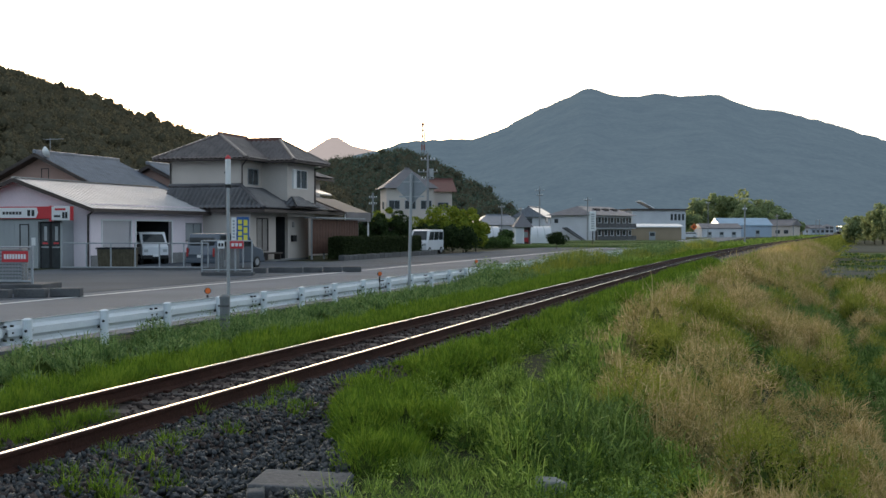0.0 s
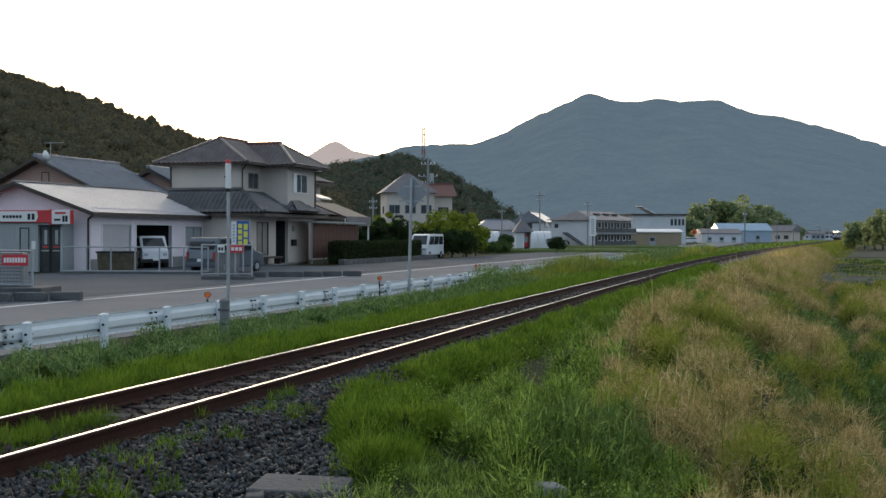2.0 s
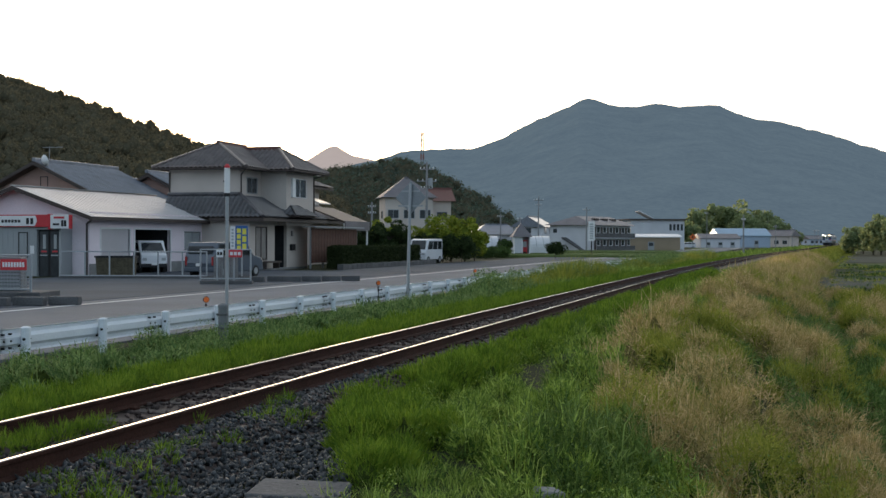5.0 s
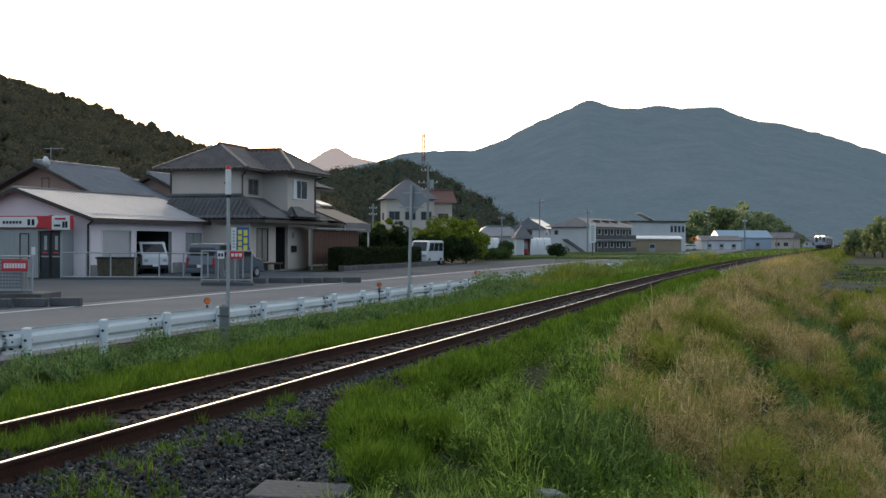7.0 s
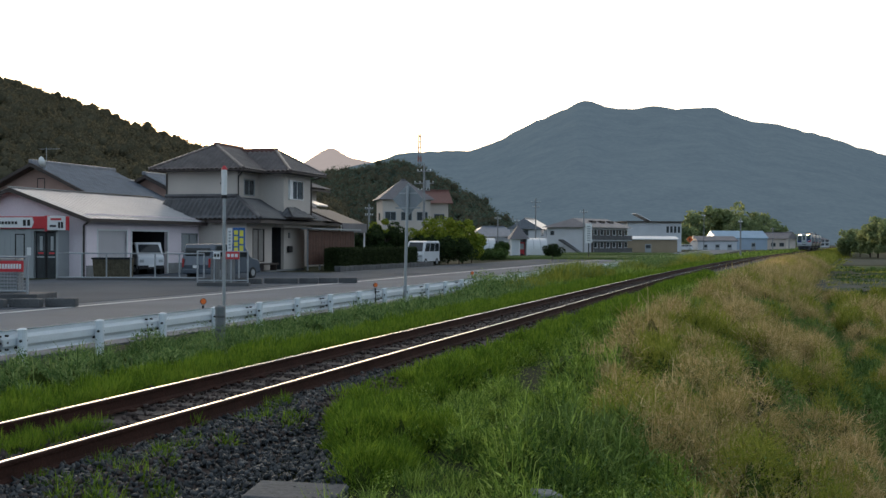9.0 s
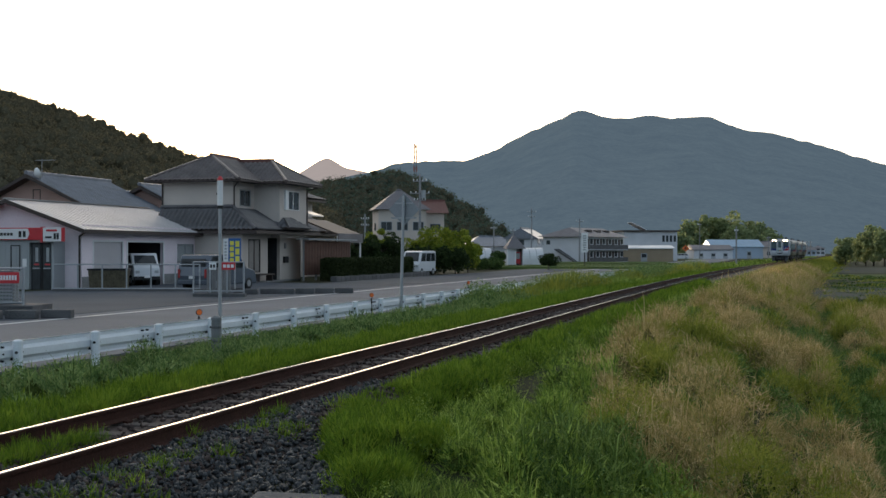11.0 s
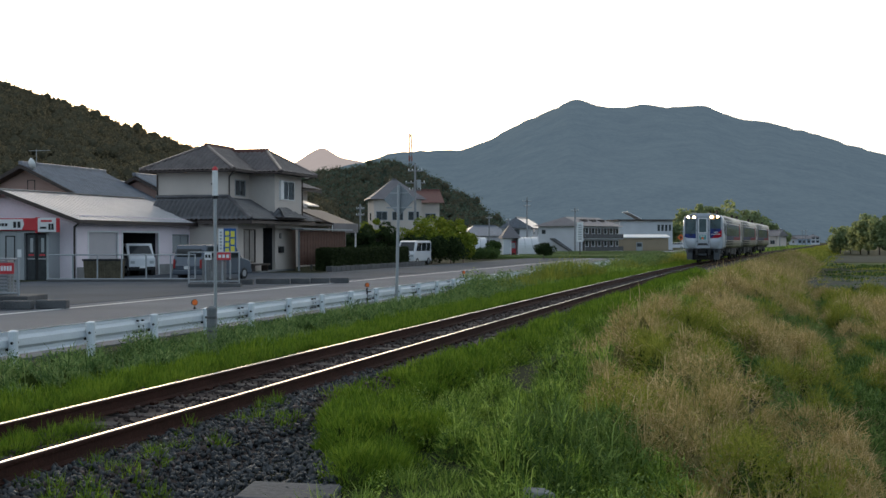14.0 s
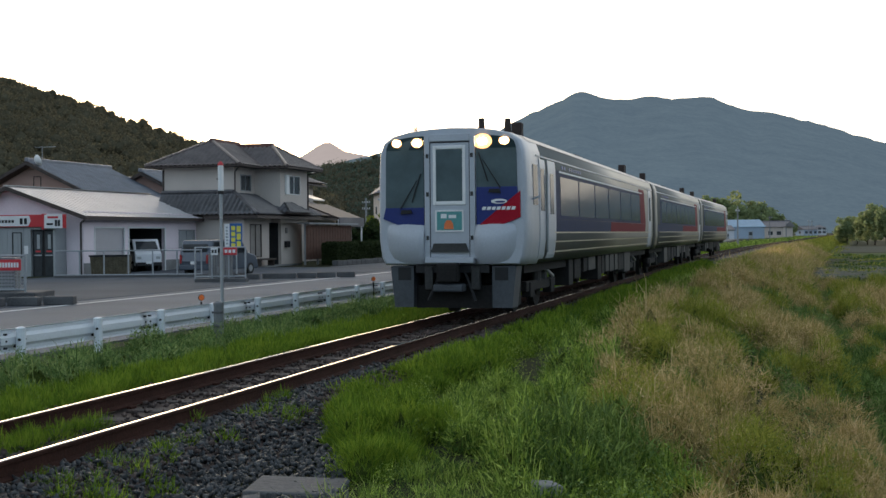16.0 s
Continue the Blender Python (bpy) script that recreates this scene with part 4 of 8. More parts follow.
M_BANKWEED = leaf_mat("bank_weeds", [(0.04, 0.085, 0.022), (0.12, 0.20, 0.045), (0.26, 0.37, 0.10)], 0.25, 1.4, share=0.55, gloss=0.25)
M_SEED = leaf_mat("grass_seed_heads", [(0.24, 0.20, 0.08), (0.36, 0.27, 0.14), (0.50, 0.38, 0.22)], 0.4, 1.0, share=0.5)
build_grass()

# ---- buildings ----
M_PINK = mat("pale_pink_siding", (0.80, 0.70, 0.74), 0.7, 0, 0.07, 0.8, 12.0, 0.1)
M_PINKWALL = mat("salmon_plaster", (0.42, 0.27, 0.23), 0.85, 0, 0.12, 0.8, 20.0, 0.2)
M_CREAM = mat("cream_plaster", (0.56, 0.49, 0.44), 0.85, 0, 0.10, 0.6, 25.0, 0.2)
M_GREYCLAD = mat("grey_cladding", (0.33, 0.35, 0.36), 0.6, 0.1, 0.08, 1.0, 20.0, 0.05)
M_TILE = mat("dark_roof_tiles", (0.13, 0.102, 0.096), 0.32, 0, 0.45, 1.5, 14.0, 0.15, gloss=0.6)
M_TILE_D = mat("slate_grey_roof_tiles", (0.085, 0.082, 0.088), 0.32, 0, 0.45, 1.5, 14.0, 0.15, gloss=0.6)
M_TILE_B = mat("blue_grey_roof_tiles", (0.15, 0.165, 0.20), 0.28, 0, 0.35, 1.5, 14.0, 0.15, gloss=0.8)
M_REDRIDGE = mat("red_brown_ridge_tiles", (0.14, 0.055, 0.045), 0.6, 0, 0.3, 3.0, 20.0, 0.2)
M_METALROOF = mat("pale_sheet_metal_roof", (0.58, 0.56, 0.56), 0.30, 0.85, 0.12, 0.5, 14.0, 0.06)
M_TRIM = mat("dark_brown_trim", (0.05, 0.035, 0.03), 0.6, 0, 0.3, 3.0, 30.0, 0.1)
M_WOODBR = mat("red_brown_boards", (0.10, 0.045, 0.03), 0.8, 0, 0.4, 3.0, 30.0, 0.3)
M_WIN = glass_mat("house_window_glass", (0.05, 0.055, 0.06), 0.06)
M_FROST = mat("frosted_pane", (0.34, 0.36, 0.37), 0.35, 0, 0.12, 2.0, 10.0, 0.0)
M_CURTAIN = mat("curtained_pane", (0.22, 0.20, 0.19), 0.4, 0, 0.25, 3.0, 10.0, 0.0)
# near-black, so the shade indoors is put into the wall colour
M_DARKROOM = mat("shade_dark_interior", (0.03, 0.03, 0.033), 0.95, 0, 0.3, 1.0, 8.0, 0.1)
M_SHUTTER = mat("roller_shutter", (0.50, 0.48, 0.50), 0.5, 0.2, 0.08, 1.0, 20.0, 0.05)
M_CARWHITE = mat("white_car_paint", (0.68, 0.69, 0.72), 0.25, 0, 0.05, 1.0, 20.0, 0.0, gloss=0.6)
M_CARDARK = mat("dark_blue_car_paint", (0.09, 0.11, 0.14), 0.25, 0.2, 0.1, 1.0, 20.0, 0.0, gloss=0.6)
M_TYRE = mat("tyre_rubber", (0.02, 0.02, 0.02), 0.9, 0, 0.2, 6.0, 40.0, 0.2)
M_SIGNBLUE = mat("sign_blue", (0.02, 0.10, 0.32), 0.5, 0, 0.1, 3.0, 20.0, 0.0)
M_YELLOW = mat("sign_yellow", (0.75, 0.68, 0.08), 0.5, 0, 0.1, 3.0, 20.0, 0.0)
M_SIGNBACK = mat("sign_back_aluminium", (0.24, 0.26, 0.28), 0.5, 0.4, 0.1, 3.0, 20.0, 0.05)
M_BINRUST = mat("mossy_rusty_bin", (0.10, 0.085, 0.055), 0.9, 0, 0.5, 3.0, 14.0, 0.4)
M_VINYL = mat("white_vinyl_sheet", (0.62, 0.63, 0.65), 0.4, 0, 0.08, 1.0, 12.0, 0.05)
M_BLUEWALL = mat("pale_blue_sheet_wall", (0.34, 0.42, 0.52), 0.6, 0, 0.1, 0.5, 10.0, 0.05)
M_BLUEROOF = mat("blue_sheet_roof", (0.26, 0.38, 0.50), 0.5, 0.2, 0.12, 0.5, 10.0, 0.05)
M_TANWALL = mat("tan_wall", (0.32, 0.25, 0.17), 0.85, 0, 0.15, 0.6, 12.0, 0.1)
M_WHITEWALL = mat("off_white_render", (0.58, 0.59, 0.62), 0.85, 0, 0.10, 0.5, 14.0, 0.1)
M_GREYROOF = mat("grey_slate_roof", (0.15, 0.14, 0.15), 0.6, 0, 0.25, 0.8, 12.0, 0.1)
M_PLANKPOLE = mat("concrete_pole", (0.27, 0.27, 0.28), 0.85, 0, 0.2, 2.0, 20.0, 0.1)


def tiled(parent, a, b, up, left=0.0, right=0.0, material=None, pitch=0.30, row=0.30, name="roof_tiles", wave=0.10):
    """A tiled slope: eave from a to b, up: the whole way to the ridge; left, right: share of the eave that the hips cut off at the ridge. Rounded columns, stepped rows."""
    a, b, up = Vector(a), Vector(b), Vector(up)
    ev = b - a
    ln = ev.length
    cols = max(2, int(ln / pitch)) * 4
    rise = up.length
    nrm = ev.cross(up).normalized()
    if nrm.z < 0:
        nrm = -nrm
    rows = max(2, int(rise / row))
    vs = []
    for i in range(cols + 1):
        t = i / cols
        vmax = min(1.0, t / left if left > 0 else 1.0, (1 - t) / right if right > 0 else 1.0)
        w = wave * abs(math.sin(math.pi * i / 4)) ** 0.7
        col = []
        for j in range(rows):
            for v, lift in ((j / rows, 0.035), ((j + 0.999) / rows, 0.0)):
                col.append(a + ev * t + up * min(v, vmax) + nrm * (w + lift))
        vs.append(col)
    n = rows * 2
    verts = np.array([[list(p) for p in c] for c in vs]).reshape(-1, 3)
    ob = arrays_mesh(name, verts, [grid_faces(cols + 1, n)], material or M_TILE)
    ob.parent = parent
    ob["kind"] = "stuff"
    return ob


def slab_poly(bm, pts, thick):
    """A sloping sheet of given corners with thickness downwards."""
    t = [bm.verts.new(p) for p in pts]
    u = [bm.verts.new((p[0], p[1], p[2] - thick)) for p in pts]
    n = len(pts)
    bm.faces.new(t)
    bm.faces.new(u[::-1])
    for i in range(n):
        bm.faces.new((t[i], u[i], u[(i + 1) % n], t[(i + 1) % n]))
    return bm


def hip_roof(parent, x0, x1, y0, y1, z0, z1, ridge_x0, ridge_x1, material, ridge_mat=None, ridge_y=None, name="roof"):
    """A hipped roof with a ridge along x: under-sheet, tiles on all sides, ridge and hip rolls."""
    yc = (y0 + y1) / 2 if ridge_y is None else ridge_y
    A, B, C, D = (x0, y0, z0), (x1, y0, z0), (x1, y1, z0), (x0, y1, z0)
    R, S = (ridge_x0, yc, z1), (ridge_x1, yc, z1)
    bm = nb()
    va = [bm.verts.new(Vector(p) - Vector((0, 0, 0.04))) for p in (A, B, C, D, R, S)]
    for q in ((0, 1, 5, 4), (1, 2, 5), (2, 3, 4, 5), (3, 0, 4), (3, 2, 1, 0)):
        bm.faces.new([va[i] for i in q])
    roof = part(name, bm, M_TRIM, parent)
    L = x1 - x0
    tiled(roof, A, B, (0, yc - y0, z1 - z0), max(1e-6, (ridge_x0 - x0) / L), max(1e-6, (x1 - ridge_x1) / L), material)
    tiled(roof, D, C, (0, yc - y1, z1 - z0), max(1e-6, (ridge_x0 - x0) / L), max(1e-6, (x1 - ridge_x1) / L), material)
    W = y1 - y0
    if ridge_x0 > x0:
        tiled(roof, A, D, (ridge_x0 - x0, 0, z1 - z0), (yc - y0) / W, (y1 - yc) / W, material)
    if ridge_x1 < x1:
        tiled(roof, B, C, (ridge_x1 - x1, 0, z1 - z0), (yc - y0) / W, (y1 - yc) / W, material)
    for p, q in ((A, R), (D, R), (B, S), (C, S)):
        part("hip_tiles", tubes((Vector(p) + Vector((0, 0, 0.09)), Vector(q) + Vector((0, 0, 0.09)), 0.11), n=8), material, roof)
    part("ridge_tiles", boxes((ridge_x0 - 0.15, ridge_x1 + 0.15, yc - 0.13, yc + 0.13, z1 - 0.02, z1 + 0.24), bevel=0.05), ridge_mat or material, roof)
    part("gutter", tubes(((x0, y0, z0 - 0.02), (x1, y0, z0 - 0.02), 0.055), ((x0, y0, z0 - 0.02), (x0, y1, z0 - 0.02), 0.055)), M_TRIM, roof, "dark brown rain gutter")
    return roof


def window(parent, x0, x1, z0, z1, face, axis, pane=None, frame_mat=None, bars=1, depth=0.08, out=-1, sill=False):
    """A window in a wall; axis 0: it runs along x at y = face, 1: along y at x = face; out: side that looks outward."""
    fm = frame_mat or M_GALV
    e = 0.05
    f0, f1 = sorted((face + out * 0.025, face - out * depth))

    def bx(a0, a1, b0, b1, t0=None, t1=None):
        t0, t1 = (f0, f1) if t0 is None else sorted((t0, t1))
        return (a0, a1, t0, t1, b0, b1) if axis == 0 else (t0, t1, a0, a1, b0, b1)
    w = part("window", boxes(bx(x0 - e, x0, z0 - e, z1 + e), bx(x1, x1 + e, z0 - e, z1 + e), bx(x0, x1, z0 - e, z0), bx(x0, x1, z1, z1 + e)), fm, parent, "aluminium-framed window")
    step = (x1 - x0) / (bars + 1)
    for i in range(bars + 1):
        part("pane", boxes(bx(x0 + step * i + 0.02, x0 + step * (i + 1) - 0.02, z0 + 0.02, z1 - 0.02, face - out * 0.03, face - out * 0.045)), pane or M_WIN, w)
    for i in range(1, bars + 1):
        part("mullion", boxes(bx(x0 + step * i - 0.02, x0 + step * i + 0.02, z0, z1, face + out * 0.01, face - out * 0.06)), fm, w)
    if sill:
        part("sill", boxes(bx(x0 - 0.1, x1 + 0.1, z0 - 0.1, z0 - e, face + out * 0.08, face)), M_CONC, w)
    return w


def bars_text(parent, rows, material, name="lettering", label=""):
    for r in rows:
        part(name, boxes(r), material, parent, label)


# the shop with a double garage: x along the road from its near gable, y away from the road
def build_shop():
    h = thing("shop_building", "single-storey pale pink sided shop with open garage and metal roof", "building", plot(52.9, -27.5))
    E, R, W = 3.14, 4.5, 8.0
    bm = pierced(nb(), 0, 12.9, -0.3, E, [(1.0, 3.7, -0.3, 2.35), (4.2, 7.9, -0.3, 2.35), (9.6, 11.4, 1.32, 2.24)], 0.0, 0.15, 0)
    part("wall", bm, M_PINK, h)
    # lap boards on the front, course by course
    holes = [(0.95, 3.75, -0.3, 2.4), (4.15, 7.95, -0.3, 2.4), (9.53, 11.47, 1.25, 2.31)]
    z = 0.62
    while z < E - 0.1:
        xs = [(0.0, 12.9)]
        for a, b, c, d in holes:
            if c < z + 0.2 and z < d:
                xs = [q for p, r in xs for q in ((p, min(r, a)), (max(p, b), r)) if q[1] - q[0] > 0.05]
        for a, b in xs:
            part("board", prism(nb(), [(-0.032, z), (0.0, z), (0.0, z + 0.21), (-0.004, z + 0.21)], a, b, 0), M_PINK, h)
        z += 0.215
    for x0, x1 in ((0.0, 0.9), (3.8, 4.1), (8.0, 12.9)):
        part("plinth", pierced(nb(), x0, x1, -0.3, 0.6, [], -0.03, 0.0, 0), M_CONC, h, "grey concrete plinth")
    # near gable
    bm = nb()
    prism(bm, [(0.15, -0.3), (W, -0.3), (W, E), (W / 2, R - 0.05), (0.15, E)], 0.0, 0.15, 0)
    part("gable_wall", bm, M_PINK, h)
    z = 0.6
    while z < R - 0.3:
        k = max(0.0, (z + 0.2 - E) / (R - 0.1 - E)) * W / 2
        part("board", boxes((-0.02, 0.0, k, W - k, z, z + 0.2)), M_PINK, h)
        z += 0.215
    part("back_wall", boxes((0.0, 12.9, W - 0.15, W, -0.3, E), (12.75, 12.9, 0.15, W - 0.15, -0.3, E)), M_PINK, h)
    part("garage_interior", boxes((3.9, 4.0, 0.15, 5.0, -0.3, 2.6), (8.1, 8.2, 0.15, 5.0, -0.3, 2.6), (3.9, 8.2, 5.0, 5.1, -0.3, 2.6), (3.9, 8.2, 0.15, 5.1, 2.6, 2.7)), M_DARKROOM, h, "garage walls and ceiling coloured dark for the shade inside")
    part("garage_trim", boxes((4.1, 4.2, -0.05, 0.1, -0.3, 2.42), (7.9, 8.0, -0.05, 0.1, -0.3, 2.42), (4.1, 8.0, -0.05, 0.1, 2.35, 2.45)), M_WHITE, h)
    sh = part("shutter", boxes((1.0, 3.7, 0.06, 0.10, -0.3, 2.35)), M_SHUTTER, h, "closed pale roller shutter")
    for i in range(24):
        part("slat", boxes((1.02, 3.68, 0.045, 0.06, -0.28 + i * 0.11, -0.19 + i * 0.11)), M_SHUTTER, sh)
    part("shutter_trim", boxes((0.92, 1.0, -0.05, 0.1, -0.3, 2.43), (3.7, 3.78, -0.05, 0.1, -0.3, 2.43), (1.0, 3.7, -0.05, 0.1, 2.35, 2.43)), M_WHITE, h)
    window(h, 9.6, 11.4, 1.32, 2.24, 0.0, 0, M_FROST, M_GALV, 1, sill=True)
    # roof of sheet metal with standing seams
    o = 0.55
    k = (R - E) / (W / 2)
    bm = nb()
    slab_poly(bm, [(-0.6, -o, E - o * k), (13.2, -o, E - o * k), (13.2, W / 2, R), (-0.6, W / 2, R)], 0.1)
    roof = part("roof", bm, M_METALROOF, h, "pale sheet-metal roof")
    bm = nb()
    slab_poly(bm, [(-0.6, W / 2, R), (13.2, W / 2, R), (13.2, W + o, E - o * k), (-0.6, W + o, E - o * k)], 0.1)
    part("roof", bm, M_METALROOF, h)
    bm = nb()
    x = -0.4
    while x < 13.2:
        prism(bm, [(-o, E - o * k), (W / 2, R), (W / 2, R + 0.035), (-o, E - o * k + 0.035)], x, x + 0.025, 0)
        x += 0.42
    part("seams", bm, M_METALROOF, roof)
    part("fascia", boxes((-0.6, 13.2, -o - 0.03, -o, E - o * k - 0.2, E - o * k - 0.01)), M_TRIM, roof, "dark brown fascia")
    bm = nb()
    for sgn in (-1, 1):
        yy = [(-o, E - o * k), (W / 2, R)] if sgn < 0 else [(W / 2, R), (W + o, E - o * k)]
        prism(bm, [(yy[0][0], yy[0][1] - 0.22), (yy[1][0], yy[1][1] - 0.22), (yy[1][0], yy[1][1] - 0.02), (yy[0][0], yy[0][1] - 0.02)], -0.64, -0.6, 0)
    part("barge_board", bm, M_TRIM, roof, "dark brown barge boards")
    part("ridge_cap", boxes((-0.62, 13.2, W / 2 - 0.12, W / 2 + 0.12, R, R + 0.05)), M_METALROOF, roof)
    part("downpipe", tubes(((-0.06, 0.1, -0.3), (-0.06, 0.1, 2.6), 0.05), ((-0.06, 0.1, 2.6), (-0.4, -0.5, 2.86), 0.05)), M_TRIM, h, "dark rain pipe")
    # grey entrance bay on the gable side with red sign band
    bay = part("entrance_bay", boxes((-0.95, 0.0, 2.35, 8.0, -0.55, 2.5), (-0.95, -0.03, 0.95, 1.08, -0.55, 2.5), (-0.95, 0.0, 1.08, 2.35, 2.3, 2.5)), M_GREYCLAD, h, "grey vertically clad entrance bay")
    for i in range(18):
        part("batten", boxes((-0.965, -0.95, 2.45 + 0.31 * i, 2.48 + 0.31 * i, -0.5, 2.45)), M_GREYCLAD, bay)
    band = part("sign_band", boxes((-1.1, -0.6, 1.25, 8.0, 2.42, 3.03), bevel=0.02), M_RED, h, "red shop sign band")
    bm = nb()
    rr = [(2.35, 2.47), (4.55, 2.47), (4.7, 2.72), (4.6, 2.98), (2.3, 2.98), (2.22, 2.72)]
    prism(bm, rr, -1.13, -1.105, 0)
    p = part("sign_panel", bm, M_WHITE, band, "white sign panel with dark lettering bars")
    bars_text(p, [(-1.14, -1.13, 4.25 - 0.19 * i - 0.14, 4.25 - 0.19 * i, 2.64, 2.78) for i in range(6)], M_BLACK)
    bars_text(p, [(-1.14, -1.13, 2.42 + 0.24 * i, 2.58 + 0.24 * i, 2.56, 2.86) for i in range(2)], M_BLACK)
    s2 = part("hanging_sign", boxes((-1.35, -1.15, 0.25, 1.3, 2.34, 3.02), bevel=0.02), M_WHITE, h, "white box sign with red lettering bar")
    bars_text(s2, [(-1.365, -1.35, 0.5, 1.1, 2.83, 2.93)], M_RED)
    bars_text(s2, [(-1.365, -1.35, 0.4, 0.52, 2.45, 2.75), (-1.365, -1.35, 0.56, 0.68, 2.45, 2.75), (-1.365, -1.35, 0.8, 1.15, 2.5, 2.6)], M_BLACK)
    part("sign_edge", boxes((-1.37, -1.13, 0.2, 0.25, 2.34, 3.02)), M_RED, s2)
    part("sign_edge", boxes((-1.37, -1.13, 1.3, 1.42, 2.3, 3.06)), M_RED, s2)
    for y0 in (1.1, 1.72):
        d = part("door", boxes((-0.80, -0.76, y0, y0 + 0.6, -0.5, 2.28)), M_BLACK, h, "black-framed glass door leaf")
        part("door_glass", boxes((-0.815, -0.80, y0 + 0.08, y0 + 0.52, -0.35, 2.2)), M_WIN, d)
        part("poster", boxes((-0.822, -0.815, y0 + 0.2, y0 + 0.36, 1.35, 2.05)), M_FROST, d)
        part("push_bar", boxes((-0.86, -0.815, y0 + 0.1, y0 + 0.5, 1.0, 1.06)), M_GALV, d)
        part("notice", boxes((-0.822, -0.815, y0 + 0.15, y0 + 0.45, 1.18, 1.26)), M_RED, d)
    window(h, 2.9, 3.35, 0.95, 2.12, -0.95, 1, M_WIN, M_BLACK, 0, depth=0.05)
    part("notice", boxes((-0.965, -0.95, 2.48, 2.72, 1.1, 1.5)), M_WHITE, h, "small white notice on the wall")
    part("threshold", boxes((-1.6, -0.6, 0.8, 3.2, -0.62, -0.5)), M_BLACK, h)


def build_gabled_house():
    """The tiled house behind the shop."""
    h = thing("gabled_house", "salmon-plastered house with blue-grey tiled gable roof", "house", plot(70.7, -38.6))
    W, E, R = 8.6, 5.0, 7.0
    bm = prism(nb(), [(0, 0), (W, 0), (W, E), (W / 2, R - 0.1), (0, E)], 0.0, 9.0, 0)
    part("wall", bm, M_PINKWALL, h)
    roof = part("roof", prism(nb(), [(-0.6, E - 0.33), (W / 2, R - 0.05), (W + 0.6, E - 0.33), (W + 0.6, E - 0.5), (W / 2, R - 0.22), (-0.6, E - 0.5)], -0.7, 9.4, 0), M_TRIM, h)
    tiled(roof, (-0.7, -0.6, E - 0.3), (9.4, -0.6, E - 0.3), (0, W / 2 + 0.6, R - E + 0.3), material=M_TILE_B)
    tiled(roof, (-0.7, W + 0.6, E - 0.3), (9.4, W + 0.6, E - 0.3), (0, -W / 2 - 0.6, R - E + 0.3), material=M_TILE_B)
    part("ridge_tiles", boxes((-0.8, 9.5, W / 2 - 0.15, W / 2 + 0.15, R, R + 0.28), bevel=0.05), M_TILE_B, roof)
    part("verge_tiles", prism(nb(), [(-0.6, E - 0.25), (W / 2, R + 0.05), (W + 0.6, E - 0.25), (W + 0.6, E - 0.45), (W / 2, R - 0.2), (-0.6, E - 0.45)], -0.82, -0.68, 0), M_TRIM, roof)
    window(h, W / 2 - 0.55, W / 2 - 0.05, 5.15, 6.0, 0.0, 1, M_WIN, M_BLACK, 0)
    # lower wing beyond
    part("wing_wall", boxes((9.0, 18.0, 0.6, W - 0.6, 0, 4.7)), M_PINKWALL, h)
    r2 = part("wing_roof", prism(nb(), [(0.0, 4.55), (W / 2, 6.3), (W, 4.55), (W, 4.4), (W / 2, 6.1), (0.0, 4.4)], 9.4, 18.6, 0), M_TRIM, h)
    tiled(r2, (9.4, 0.0, 4.6), (18.6, 0.0, 4.6), (0, W / 2, 1.75), material=M_TILE_B)
    part("ridge_tiles", boxes((9.4, 18.6, W / 2 - 0.14, W / 2 + 0.14, 6.33, 6.56), bevel=0.05), M_TILE_B, r2)
    dish = thing("satellite_dish", "white satellite dish on the roof verge", "satellite dish", plot(70.2, -41.9, 6.2))
    bm = nb()
    tube(bm, (0, 0, 0.12), (0, 0, 0.55), 0.03)
    part("mast", bm, M_GALV, dish)
    bm = nb()
    bmesh.ops.create_uvsphere(bm, u_segments=14, v_segments=8, radius=0.42)
    bmesh.ops.delete(bm, geom=[v for v in bm.verts if v.co.z > -0.12], context='VERTS')
    bmesh.ops.rotate(bm, verts=bm.verts, matrix=Euler((radians(70), 0, radians(60))).to_matrix())
    bmesh.ops.translate(bm, verts=bm.verts, vec=(-0.1, 0, 0.65))
    bmesh.ops.solidify(bm, geom=bm.faces, thickness=0.02)
    part("reflector", bm, M_WHITE, dish)
    ant = thing("roof_antenna", "thin metal television antenna above the roof", "antenna", plot(74.0, -44.5, 5.9))
    part("mast", tubes(((0, 0, 0), (0, 0, 2.2), 0.02)), M_GALV, ant)
    part("boom", tubes(((0, 0.5, 2.1), (0, -1.1, 2.1), 0.02), ((-0.3, 0.4, 2.1), (0.3, 0.4, 2.1), 0.012), ((-0.25, 0, 2.1), (0.25, 0, 2.1), 0.012), ((-0.2, -0.5, 2.1), (0.2, -0.5, 2.1), 0.012)), M_GALV, ant)
    g = thing("side_house", "house with dark tiled gable roof", "house", plot(80.5, -36.5))
    part("wall", prism(nb(), [(0, 0), (7.4, 0), (7.4, 4.9), (3.7, 6.6), (0, 4.9)], 0.0, 8.0, 0), M_PINKWALL, g)
    r3 = part("roof", prism(nb(), [(-0.6, 4.6), (3.7, 6.75), (8.0, 4.6), (8.0, 4.4), (3.7, 6.5), (-0.6, 4.4)], -0.6, 8.4, 0), M_TRIM, g)
    tiled(r3, (-0.6, -0.6, 4.66), (8.4, -0.6, 4.66), (0, 4.3, 2.12), material=M_TILE_B)
    part("ridge_tiles", boxes((-0.7, 8.5, 3.55, 3.85, 6.75, 7.0), bevel=0.05), M_TILE_B, r3)


